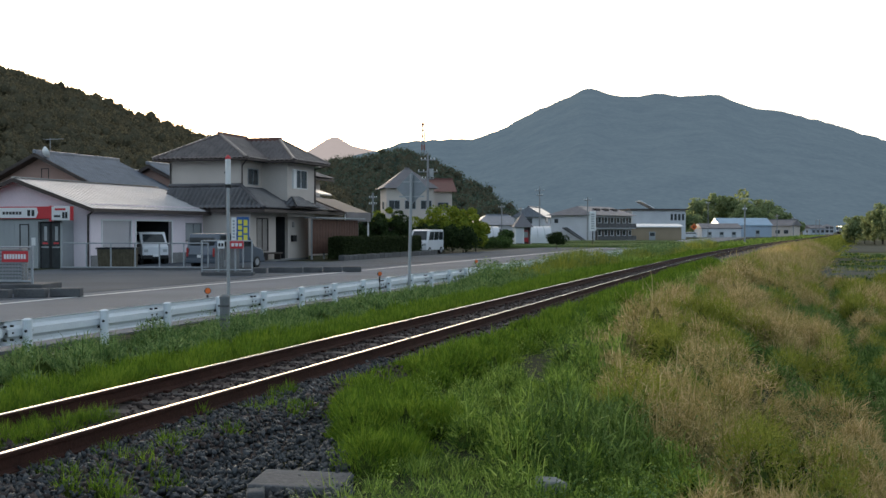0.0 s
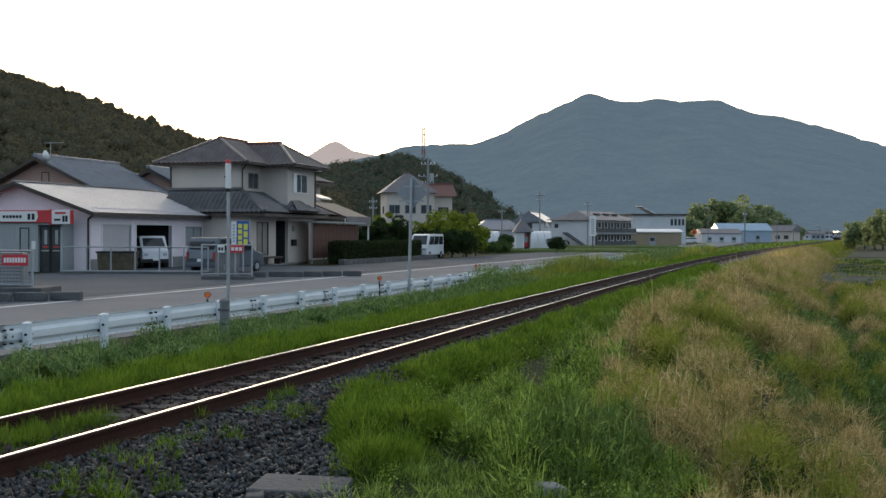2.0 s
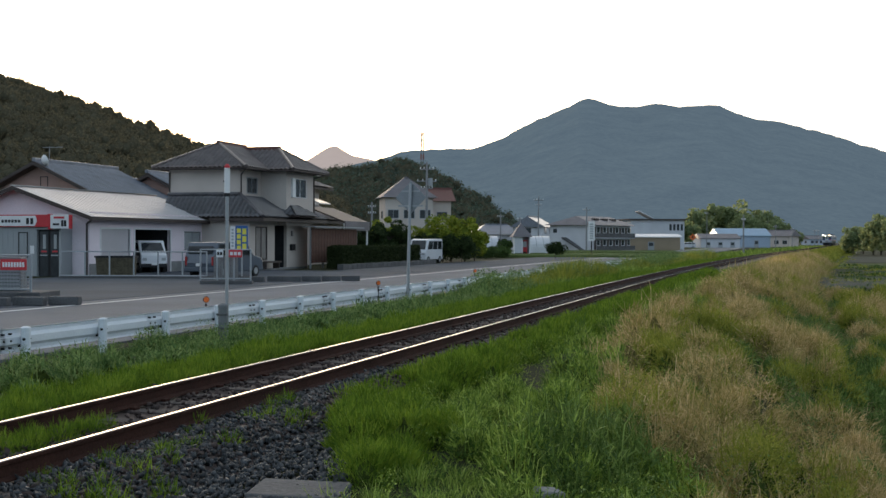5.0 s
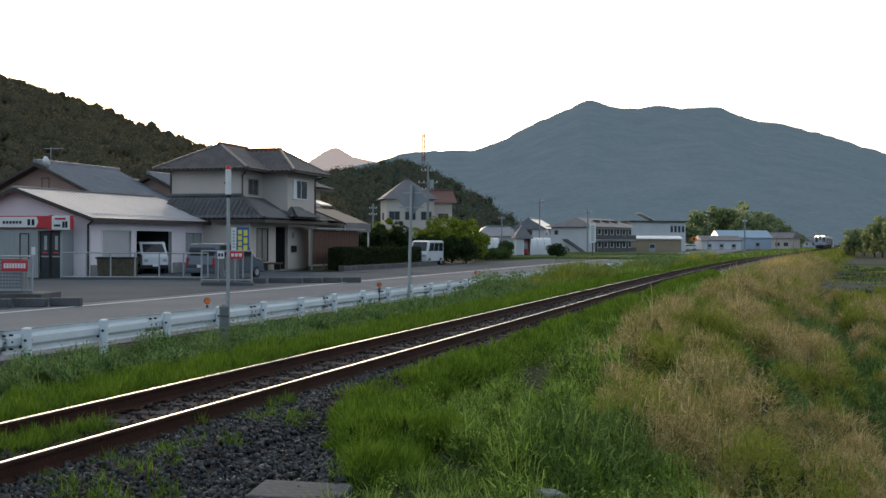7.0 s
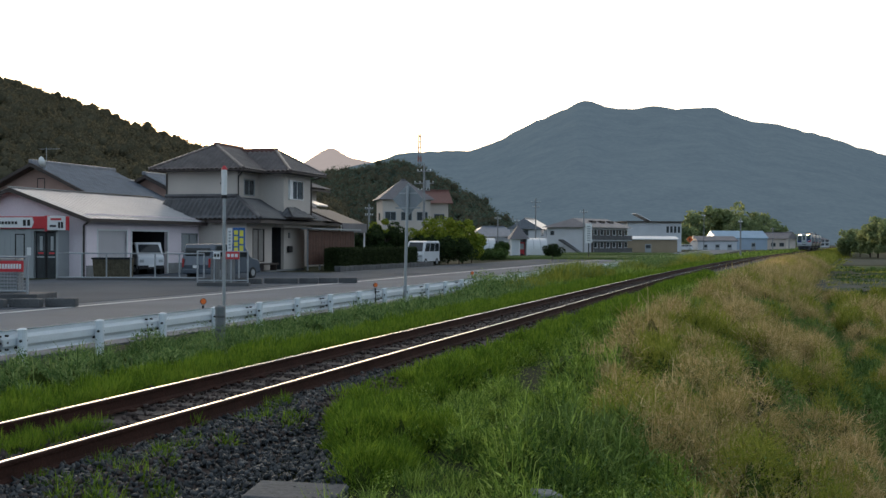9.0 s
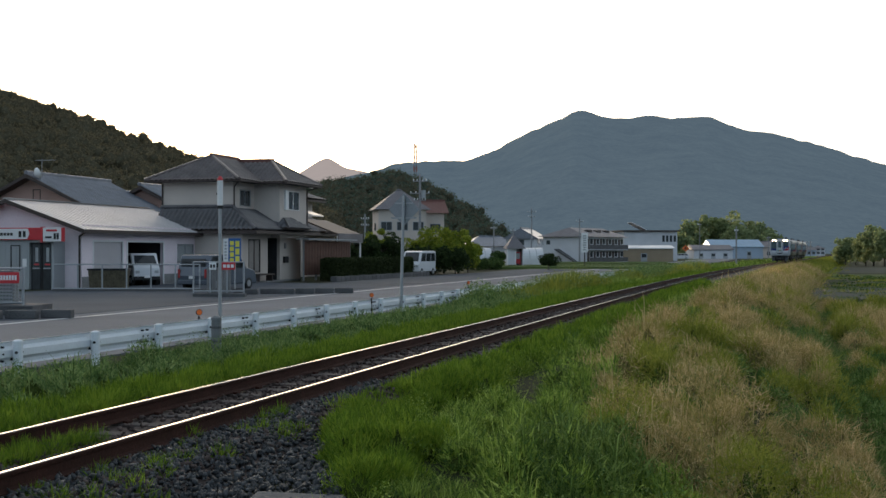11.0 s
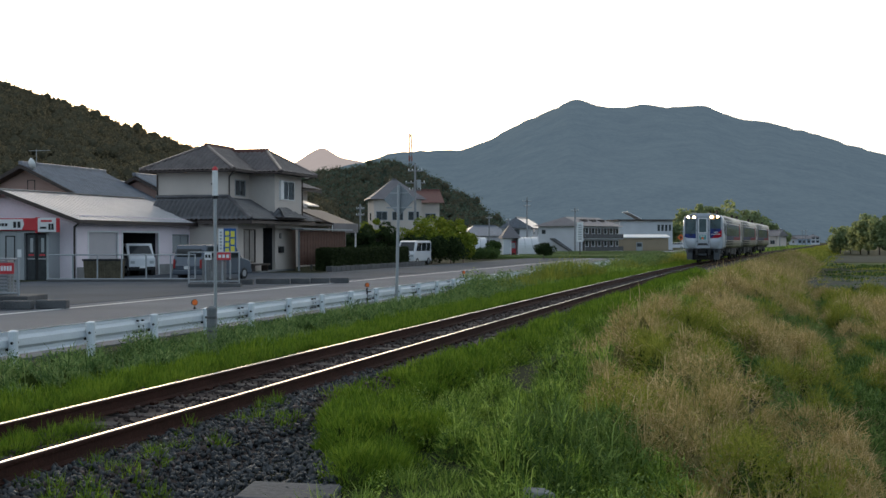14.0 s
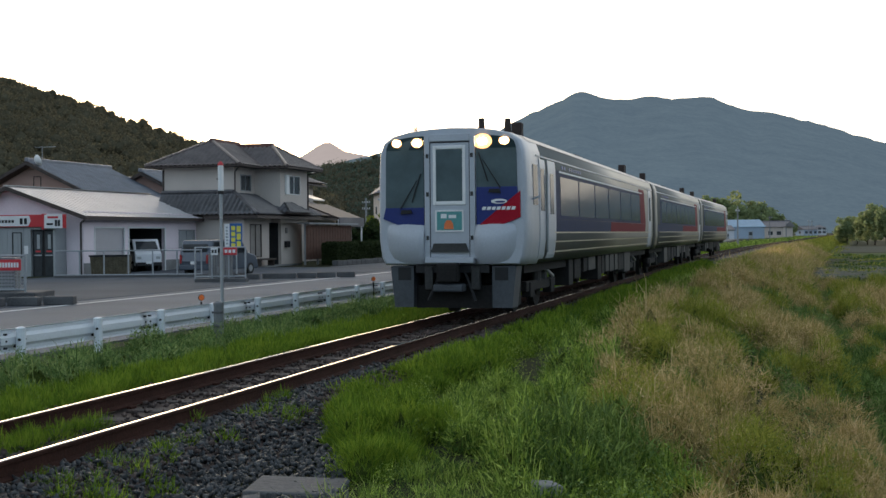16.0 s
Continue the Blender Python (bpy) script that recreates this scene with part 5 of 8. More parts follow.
def build_main_house():
    """Two storeys, hipped tile roofs, a wing stepping towards the road."""
    h = thing("two_storey_house", "cream-plastered two-storey house with dark hipped tile roofs", "house", plot(65.5, -23.8, -0.2))
    # upper storey
    part("upper_wall", pierced(nb(), 1.7, 6.4, 2.6, 6.05, [], 0.0, 0.2, 1), M_CREAM, h)
    bm = pierced(nb(), 0.2, 2.9, 2.6, 6.05, [(0.95, 2.3, 4.55, 5.45)], 1.7, 1.9, 0)
    part("upper_wall", bm, M_CREAM, h)
    part("upper_wall", boxes((2.9, 3.1, 0.0, 1.9, 2.6, 6.05)), M_CREAM, h)
    part("upper_wall", pierced(nb(), 3.1, 7.1, 2.6, 6.05, [(4.1, 5.9, 4.4, 5.5)], 0.0, 0.2, 0), M_CREAM, h)
    part("upper_wall", boxes((6.9, 7.1, 0.2, 6.4, 2.6, 6.05), (0.2, 6.9, 6.2, 6.4, 2.6, 6.05)), M_CREAM, h)
    window(h, 0.95, 2.3, 4.55, 5.45, 1.7, 0, M_WIN, M_GALV, 1)
    window(h, 4.1, 5.9, 4.4, 5.5, 0.0, 0, M_WIN, M_WHITE, 1)
    part("window_shutter_box", boxes((3.6, 4.05, -0.12, 0.0, 4.35, 5.55)), M_WHITE, h, "pale shutter box beside the window")
    hip_roof(h, -0.75, 7.9, 0.95, 7.15, 5.95, 7.56, 1.9, 5.4, M_TILE, M_REDRIDGE, name="main_roof")
    # wing roof: ridge towards the road
    bm = nb()
    pts = [(2.2, -0.75, 5.95), (7.9, -0.75, 5.95), (5.05, 1.5, 7.40), (5.05, 4.05, 7.40), (2.2, 3.0, 5.95), (7.9, 3.0, 5.95)]
    v = [bm.verts.new(Vector(p) - Vector((0, 0, 0.04))) for p in pts]
    for q in ((0, 1, 2), (0, 2, 3, 4), (1, 5, 3, 2), (0, 4, 3, 5, 1)):
        bm.faces.new([v[i] for i in q])
    wr = part("wing_roof", bm, M_TRIM, h)
    tiled(wr, (2.2, -0.75, 5.95), (7.9, -0.75, 5.95), (0, 2.25, 1.45), 0.5, 0.5, M_TILE)
    tiled(wr, (2.2, -0.75, 5.95), (2.2, 4.0, 5.95), (2.85, 0, 1.45), 2.25 / 4.75, 0.0, M_TILE)
    tiled(wr, (7.9, -0.75, 5.95), (7.9, 4.0, 5.95), (-2.85, 0, 1.45), 2.25 / 4.75, 0.0, M_TILE)
    for p in ((2.2, -0.75, 6.03), (7.9, -0.75, 6.03)):
        part("hip_tiles", tubes((p, (5.05, 1.5, 7.50), 0.11), n=8), M_TILE, wr)
    part("ridge_tiles", boxes((4.92, 5.18, 1.35, 4.05, 7.40, 7.64), bevel=0.05), M_REDRIDGE, wr)
    part("gutter", tubes(((2.2, -0.75, 5.92), (7.9, -0.75, 5.92), 0.055), ((2.2, -0.75, 5.92), (2.2, 1.0, 5.92), 0.055)), M_TRIM, wr)
    part("downpipe", tubes(((-0.04, 1.6, 3.3), (-0.04, 1.6, 5.6), 0.045), ((-0.04, 1.6, 5.6), (-0.5, 1.1, 5.9), 0.045)), M_TRIM, h)
    part("downpipe", tubes(((7.16, -0.04, 3.0), (7.16, -0.04, 5.7), 0.05), ((7.16, -0.04, 5.7), (7.6, -0.6, 5.9), 0.05)), M_TRIM, h)
    part("downpipe", tubes(((-0.04, 6.35, 2.8), (-0.04, 6.35, 5.8), 0.05)), M_TRIM, h)
    # ground floor with openings
    bm = pierced(nb(), -1.0, 7.6, -0.0, 3.1, [(-0.15, 1.35, 0.55, 2.45), (2.5, 4.3, 0.0, 2.6)], 0.6, 0.8, 0)
    part("lower_wall", bm, M_CREAM, h)
    part("lower_wall", boxes((-1.0, -0.8, 0.8, 6.4, 0, 3.1)), M_CREAM, h)
    part("lower_wall", boxes((7.4, 7.6, 0.8, 6.4, 0, 3.1)), M_CREAM, h)
    window(h, -0.15, 1.35, 0.55, 2.45, 0.6, 0, M_CURTAIN, M_TRIM, 1)
    part("porch_recess", boxes((2.5, 4.3, 1.9, 2.0, 0, 2.6), (2.4, 2.5, 0.8, 2.0, 0, 2.6), (4.3, 4.4, 0.8, 2.0, 0, 2.6), (2.5, 4.3, 0.8, 1.9, 2.6, 2.7)), M_DARKROOM, h, "recessed porch coloured dark for its shade")
    d = part("entrance_door", boxes((2.6, 3.7, 1.85, 1.9, 0.0, 2.2)), M_WOODBR, h, "brown front door in the porch")
    part("door_handle", boxes((3.55, 3.6, 1.80, 1.85, 0.9, 1.2)), M_GALV, d)
    part("post_box", boxes((4.75, 5.3, 0.42, 0.6, 1.05, 1.45), bevel=0.02), M_BLACK, h, "black post box")
    part("porch_lamp", boxes((4.9, 5.1, 0.5, 0.6, 1.95, 2.3), bevel=0.03), M_CURTAIN, h)
    part("bench", boxes((-0.3, 1.8, -0.2, 0.4, 0.35, 0.45), (-0.2, -0.1, -0.1, 0.3, 0.0, 0.35), (1.6, 1.7, -0.1, 0.3, 0.0, 0.35)), M_TRIM, h, "dark wooden bench under the window")
    part("plinth", boxes((-1.0, 7.6, 0.62, 0.78, -0.3, 0.0)), M_CONC, h)
    # skirt roof over the ground floor, near side and road side
    bm = nb()
    a = [(-1.5, -0.5, 3.0), (8.3, -0.5, 3.0), (8.3, 1.7, 4.2), (0.0, 1.7, 4.35), (0.0, 6.4, 4.35), (-1.5, 6.4, 3.0)]
    v = [bm.verts.new(Vector(p) - Vector((0, 0, 0.04))) for p in a]
    bm.faces.new((v[0], v[1], v[2], v[3]))
    bm.faces.new((v[0], v[3], v[4], v[5]))
    sk = part("skirt_roof", bm, M_TRIM, h)
    tiled(sk, (-1.5, -0.5, 3.0), (8.3, -0.5, 3.0), (0, 2.2, 1.3), 1.5 / 9.8, 0.0, M_TILE_D)
    tiled(sk, (-1.5, -0.5, 3.0), (-1.5, 6.4, 3.0), (1.5, 0, 1.35), 2.2 / 6.9, 0.0, M_TILE_D)
    part("hip_tiles", tubes(((-1.5, -0.5, 3.1), (0.0, 1.7, 4.45), 0.11), n=8), M_TILE_D, sk)
    part("hip_tiles", tubes(((-0.1, 1.7, 4.45), (-0.1, 6.4, 4.45), 0.11), n=8), M_TILE_D, sk)
    # small gabled porch roof that breaks the skirt
    bm = nb()
    v = [bm.verts.new(p) for p in ((2.2, -0.9, 3.1), (5.9, -0.9, 3.1), (4.05, 0.4, 4.0), (4.05, 1.7, 4.05), (2.2, 1.0, 3.1), (5.9, 1.0, 3.1))]
    for q in ((0, 1, 2), (0, 2, 3, 4), (1, 5, 3, 2), (0, 4, 5, 1)):
        bm.faces.new([v[i] for i in q])
    po = part("porch_roof", bm, M_TRIM, h)
    tiled(po, (2.2, -0.9, 3.14), (5.9, -0.9, 3.14), (0, 1.3, 0.9), 0.5, 0.5, M_TILE_D)
    tiled(po, (2.2, -0.9, 3.14), (2.2, 1.7, 3.14), (1.85, 0, 0.93), 0.5, 0.0, M_TILE_D)
    tiled(po, (5.9, -0.9, 3.14), (5.9, 1.7, 3.14), (-1.85, 0, 0.93), 0.5, 0.0, M_TILE_D)
    part("eave_board", boxes((-1.5, 8.3, -0.53, -0.48, 2.8, 2.98), (-1.53, -1.48, -0.48, 2.9, 2.8, 2.98)), M_TRIM, sk)
    part("soffit", boxes((-1.45, 8.25, -0.45, 0.6, 2.82, 2.88), (-1.45, -1.0, 0.6, 2.9, 2.82, 2.88)), M_TRIM, sk)


def build_board_fence():
    f = thing("board_fence", "red-brown vertical board screen with a thin roof", "fence", plot(71.2, -23.3))
    for i in range(34):
        part("board", boxes((0.24 * i, 0.24 * i + 0.225, 0.0 if i % 2 else 0.012, 0.03 if i % 2 else 0.042, 0.35, 2.55)), M_WOODBR, f)
    part("rail", boxes((0, 8.2, 0.04, 0.1, 0.6, 0.7), (0, 8.2, 0.04, 0.1, 2.2, 2.3)), M_WOODBR, f)
    for i in range(5):
        part("post", boxes((2.05 * i - 0.05, 2.05 * i + 0.05, 0.03, 0.13, 0.0, 2.6)), M_GALV, f, "pale steel post")
    part("cover", boxes((-0.3, 8.6, -0.35, 0.5, 2.62, 2.70)), M_GREYCLAD, f, "pale corrugated lean-to cover")


def build_back_house():
    h = thing("rear_house", "cream house with dark roof and solar water heaters", "house", plot(84.5, -31.4))
    part("wall", boxes((0, 7.5, 0, 6, 0, 6.1)), M_CREAM, h)
    roof = part("roof", prism(nb(), [(-1.0, 6.0), (3.2, 7.4), (7.0, 6.0), (7.0, 5.85), (3.2, 7.2), (-1.0, 5.85)], -0.8, 8.2, 0), M_TRIM, h)
    tiled(roof, (-0.8, -1.0, 6.05), (8.2, -1.0, 6.05), (0, 4.2, 1.38), material=M_TILE)
    window(h, 3.0, 4.5, 3.6, 4.6, 0.0, 0, M_WIN, M_TRIM, 1)
    part("annex_wall", boxes((-2.5, 3.6, -3.5, 0, 0, 3.3)), M_CREAM, h)
    ar = part("annex_roof", prism(nb(), [(-4.6, 3.2), (0.0, 4.9), (0.0, 4.7), (-4.6, 3.0)], -3.0, 4.0, 0), M_TRIM, h)
    tiled(ar, (-3.0, -4.6, 3.24), (4.0, -4.6, 3.24), (0, 4.6, 1.7), material=M_TILE)
    part("canopy", prism(nb(), [(-7.2, 3.0), (-4.4, 4.1), (-4.4, 4.2), (-7.3, 3.1)], -5.3, -0.4, 0), M_TRIM, h, "dark sheet canopy")
    part("canopy_front", boxes((-5.3, -0.4, -7.3, -7.22, 2.5, 3.15)), M_GREYROOF, h, "grey sheet front of the canopy")
    for x in (-5.2, -0.6):
        part("canopy_post", boxes((x, x + 0.1, -7.2, -7.1, 0, 3.0)), M_WHITE, h)
    for s, l, z in ((88.3, -30.3, 7.05), (86.2, -28.8, 4.75)):
        w = thing("solar_water_heater", "silver solar water heater panel with white tank", "solar heater", plot(s, l - 0.4, z - 0.45))
        part("panel", prism(nb(), [(-0.7, -0.05), (0.9, 0.5), (0.9, 0.58), (-0.7, 0.05)], -1.1, 1.1, 0), M_METALROOF, w, "shiny collector panel")
        part("tank", tubes(((-1.1, 1.0, 0.72), (1.1, 1.0, 0.72), 0.26), n=14), M_WHITE, w)


build_shop()
build_gabled_house()
build_main_house()
build_board_fence()
build_back_house()

# ---- along the road ----
M_GLASSC = glass_mat("car_glass", (0.03, 0.035, 0.04), 0.04)
M_LAMPRED = mat("tail_lamp_red", (0.35, 0.02, 0.02), 0.3, 0, 0.1, 5.0, 30.0, 0.0)


def build_guardrail():
    g = thing("guardrail", "white painted steel guardrail beside the road", "guardrail", plot(0, -4.77, 0))
    prof = [(0.0, -0.175), (0.035, -0.15), (0.035, -0.10), (-0.03, -0.05), (-0.03, 0.0), (-0.03, 0.05), (0.035, 0.10), (0.035, 0.15), (0.0, 0.175)]
    zc = 0.085
    for i in range(22):
        x0 = 4.0 + 4.0 * i
        bm = nb()
        out = [(0.12 + a, zc + b) for a, b in prof] + [(0.116 + a - 0.004, zc + b) for a, b in prof[::-1]]
        prism(bm, out, x0, x0 + 4.12, 0)
        b = part("beam", bm, M_GUARD, g)
        for z in (zc - 0.1, zc, zc + 0.1):
            for dx in (0.06, 0.22):
                bm = nb()
                tube(bm, (x0 + dx, 0.07, z), (x0 + dx, 0.12, z), 0.016, 0.016, 6)
                part("bolt", bm, M_BLACK, b)
    bm = nb()
    tube(bm, (0, 0, -0.5), (0, 0, 0.255), 0.07, 0.07, 14)
    tube(bm, (0, 0, 0.25), (0, 0, 0.262), 0.078, 0.078, 14)
    tube(bm, (0, 0, 0.262), (0, 0, 0.285), 0.074, 0.04, 14)
    first = part("post", bm, M_GUARD, g)
    bolts = [part("post_bolt", tubes((p, q, 0.022), n=8), M_BLACK, first, "black bolt head") for p, q in (((0, 0.06, 0), (0, 0.12, 0)), ((-0.075, -0.02, 0.1), (-0.055, -0.02, 0.1)), ((0.055, -0.02, 0.1), (0.075, -0.02, 0.1)))]
    for i in range(45):
        p = first if i == 0 else first.copy()
        if i:
            scene.collection.objects.link(p)
            p.parent = g
            for bolt in bolts:
                b = bolt.copy()
                scene.collection.objects.link(b)
                b.parent = p
        p.matrix_basis = pose(4.45 + 2.0 * i, 0, 0)


def delineator(m):
    t = thing("delineator", "round orange reflector on a short black stem", "reflector", m, "reflectors along the guardrail")
    part("stem", tubes(((0, 0, 0.0), (0, 0, 0.40), 0.02)), M_BLACK, t)
    bm = nb()
    tube(bm, (-0.02, 0, 0.48), (0.02, 0, 0.48), 0.054, 0.054, 18)
    part("disc", bm, M_ORANGE, t, "orange reflector disc")
    bm = nb()
    tube(bm, (-0.014, 0, 0.48), (0.014, 0, 0.48), 0.062, 0.062, 18)
    part("rim", bm, M_BLACK, t)
    return t


def build_poles():
    p = thing("marker_pole", "slim galvanised pole with white tube and red cap", "pole", Matrix.Translation((-3.93, 21.6, -0.3)))
    part("shaft", tubes(((0, 0, 0), (0, 0, 3.2), 0.031), n=14), M_GALV, p)
    part("sleeve", tubes(((0, 0, 2.70), (0, 0, 3.16), 0.052), n=16), M_WHITE, p, "white tube at the top")
    part("collar", tubes(((0, 0, 2.64), (0, 0, 2.70), 0.056), n=16), M_BLACK, p)
    bm = nb()
    tube(bm, (0, 0, 3.16), (0, 0, 3.19), 0.056, 0.052, 16)
    tube(bm, (0, 0, 3.19), (0, 0, 3.235), 0.052, 0.02, 16)
    part("cap", bm, M_RED, p, "red cap")
    part("clip", boxes((-0.07, -0.055, -0.02, 0.02, 2.9, 2.93)), M_BLACK, p)
    b = thing("marker_post", "short grey steel post with domed cap", "post", Matrix.Translation((-3.87, 20.9, -0.35)))
    bm = nb()
    tube(bm, (0, 0, 0), (0, 0, 0.70), 0.085, 0.085, 16)
    tube(bm, (0, 0, 0.70), (0, 0, 0.74), 0.098, 0.092, 16)
    tube(bm, (0, 0, 0.74), (0, 0, 0.78), 0.092, 0.04, 16)
    part("tube", bm, M_UNDERBOX_G, b)
    for z in (0.3, 0.55):
        part("band", tubes(((0, 0, z), (0, 0, z + 0.04), 0.088), n=16), M_CONC_D, b)
    s = thing("warning_sign", "diamond-shaped road sign seen from its grey back", "road sign", plot(33.7, -4.6, -0.3, -3))
    part("pole", tubes(((0, 0, 0), (0.0, -0.08, 3.45), 0.045), n=14), M_GALV, s)
    bm = nb()
    prism(bm, [(-0.47, 3.06), (0.0, 2.59), (0.47, 3.06), (0.0, 3.53)], 0.055, 0.065, 0)
    bmesh.ops.translate(bm, verts=bm.verts, vec=(0, -0.07, 0))
    plate = part("plate", bm, M_SIGNBACK, s, "grey aluminium sign plate")
    part("bracket", boxes((0.03, 0.058, -0.34, 0.2, 3.22, 3.26)), M_GALV, plate)
    part("bracket", boxes((0.03, 0.058, -0.45, 0.31, 2.80, 2.84)), M_GALV, plate)


def pipe_fence(name, a, b, h, label, posts, rails, z=-0.3, mesh=False):
    """A steel fence from a to b."""
    a, b = Vector((*a, z)), Vector((*b, z))
    f = thing(name, label, "fence", Matrix.Translation(a))
    v = b - a
    for i in range(posts):
        p = v * i / (posts - 1)
        part("post", tubes((p, p + Vector((0, 0, h)), 0.035)), M_GALV, f)
    for r in rails:
        part("rail", tubes((Vector((0, 0, r)), v + Vector((0, 0, r)), 0.03)), M_GALV, f)
    if mesh:
        n = int(v.length / 0.09)
        bm = nb()
        for i in range(n):
            p = v * (i + 0.5) / n
            tube(bm, p + Vector((0, 0, 0.1)), p + Vector((0, 0, h * 0.75)), 0.008, 0.008, 4)
        for i in range(8):
            tube(bm, Vector((0, 0, 0.1 + i * h * 0.09)), v + Vector((0, 0, 0.1 + i * h * 0.09)), 0.008, 0.008, 4)
        w = part("wire_mesh", bm, M_GALV, f)
        w["kind"] = "stuff"
    return f


def banner(name, parent, place, w, h, material, label, glyphs, glyph_mat):
    """A notice board wired to a fence."""
    t = part(name, boxes((-w / 2, w / 2, -0.015, 0.015, 0, h), bevel=0.005), material, parent, label)
    t.matrix_basis = Matrix.Translation(Vector(place) - parent.matrix_basis.translation)
    gw = w * 0.86 / glyphs
    for i in range(glyphs):
        x = -w * 0.43 + gw * (i + 0.12)
        part("lettering", boxes((x, x + gw * 0.72, -0.022, -0.015, h * 0.28, h * 0.72)), glyph_mat, t, "lettering drawn as plain bars")
    return t


def build_forecourt():
    pipe_fence("pipe_fence", (-17.58, 54.5, 0)[:2], (-10.85, 54.5, 0)[:2], 1.25, "grey pipe fence on a low kerb", 7, (0.12, 1.23), -0.27)
    k = thing("low_kerb", "dark concrete kerb under the fence", "kerb", pose(0, 0, -0.3))
    part("block", boxes((-17.6, -10.2, 54.35, 54.65, 0, 0.14), bevel=0.02), M_CONC_D, k)
    f = pipe_fence("mesh_fence", (-13.9, 34.2), (-11.9, 34.2), 1.1, "grey steel mesh fence on a concrete base", 3, (0.08, 1.07), 0.0, True)
    banner("red_notice", f, (-12.38, 34.14, 0.64), 0.76, 0.32, M_RED, "red notice board with white lettering bars on the fence", 8, M_WHITE)
    base = thing("fence_base", "weathered concrete base under the mesh fence", "concrete base", pose(0, 0, -0.3))
    part("block", boxes((-14.4, -11.5, 33.8, 35.6, 0, 0.31), bevel=0.03), M_CONC_D, base)
    unit = thing("grey_cabinet", "grey louvred outdoor unit behind the mesh fence", "cabinet", pose(-12.95, 34.8, 0.005))
    part("body", boxes((-0.55, 0.55, 0, 0.5, 0, 1.0), bevel=0.02), M_UNDERBOX_G, unit)
    for i in range(9):
        part("louvre", boxes((-0.5, 0.5, -0.02, 0, 0.08 + 0.1 * i, 0.13 + 0.1 * i)), M_GALV, unit)
    for x0, x1, d, label in ((-13.4, -10.0, 31.4, "long weathered concrete kerb beside the road"), (-8.6, -6.5, 50.3, "low concrete kerb at the forecourt edge"), (-6.9, -3.6, 51.0, "low concrete kerb at the forecourt edge")):
        kk = thing("kerb_stone", label, "kerb", pose(0, 0, -0.28))
        n = max(2, int((x1 - x0) / 0.8))
        for i in range(n):
            a = x0 + (x1 - x0) * i / n
            part("kerb_block", boxes((a, a + (x1 - x0) / n - 0.015, d + 1.5 * (i / n), d + 0.35 + 1.5 * (i / n), 0, 0.24), bevel=0.03), M_CONC_D, kk)
    f = pipe_fence("small_fence", (-9.81, 48, 0)[:2], (-7.77, 48, 0)[:2], 1.35, "grey pipe fence with notice boards", 4, (0.15, 1.33), -0.2)
    pn = thing("privacy_panel", "grey ribbed panel leaning on the fence", "panel", pose(*(-8.81, 48.2, -0.15)))
    for i in range(10):
        part("rib", boxes((-0.5 + 0.1 * i, -0.42 + 0.1 * i, 0, 0.04, 0, 1.05)), M_CONC, pn)
    banner("red_notice", f, (-8.37, 47.9, 0.82), 0.55, 0.3, M_RED, "red notice board with white lettering bars on the fence", 3, M_WHITE)
    banner("white_notice", f, (-9.01, 47.9, 0.82), 0.28, 0.3, M_WHITE, "white notice board with dark bars", 2, M_BLACK)
    part("block", boxes((-0.9, 1.2, 0, 0.5, 0, 0.15), bevel=0.02), M_CONC_D, thing("planter_base", "concrete blocks under the fence", "concrete base", pose(*(-8.88, 47.7, -0.28))))
    s = thing("parking_sign", "blue roadside sign with yellow lettering blocks", "sign", pose(*(-8.73, 51.5, -0.28)))
    part("pole", tubes(((0, 0.05, 0), (0, 0.05, 2.45), 0.035)), M_GALV, s)
    b = part("board", boxes((-0.27, 0.27, -0.02, 0.02, 1.35, 2.42), bevel=0.005), M_SIGNBLUE, s, "blue sign board")
    for cx in (-0.12, 0.12):
        for i in range(4 if cx < 0 else 3):
            z = 2.3 - (0.25 if cx < 0 else 0.33) * i
            part("lettering", boxes((cx - 0.085, cx + 0.085, -0.03, -0.02, z - (0.19 if cx < 0 else 0.26), z)), M_YELLOW, b, "yellow lettering block")
    w = part("side_board", boxes((-0.50, -0.29, -0.02, 0.02, 1.4, 2.4), bevel=0.005), M_WHITE, s, "narrow white sign board with pale bars")
    for i in range(6):
        part("lettering", boxes((-0.44, -0.35, -0.028, -0.02, 1.5 + 0.14 * i, 1.58 + 0.14 * i)), M_GREYCLAD, w)


M_UNDERBOX_G = mat("grey_cabinet_paint", (0.16, 0.17, 0.18), 0.6, 0.1, 0.2, 2.0, 20.0, 0.1)


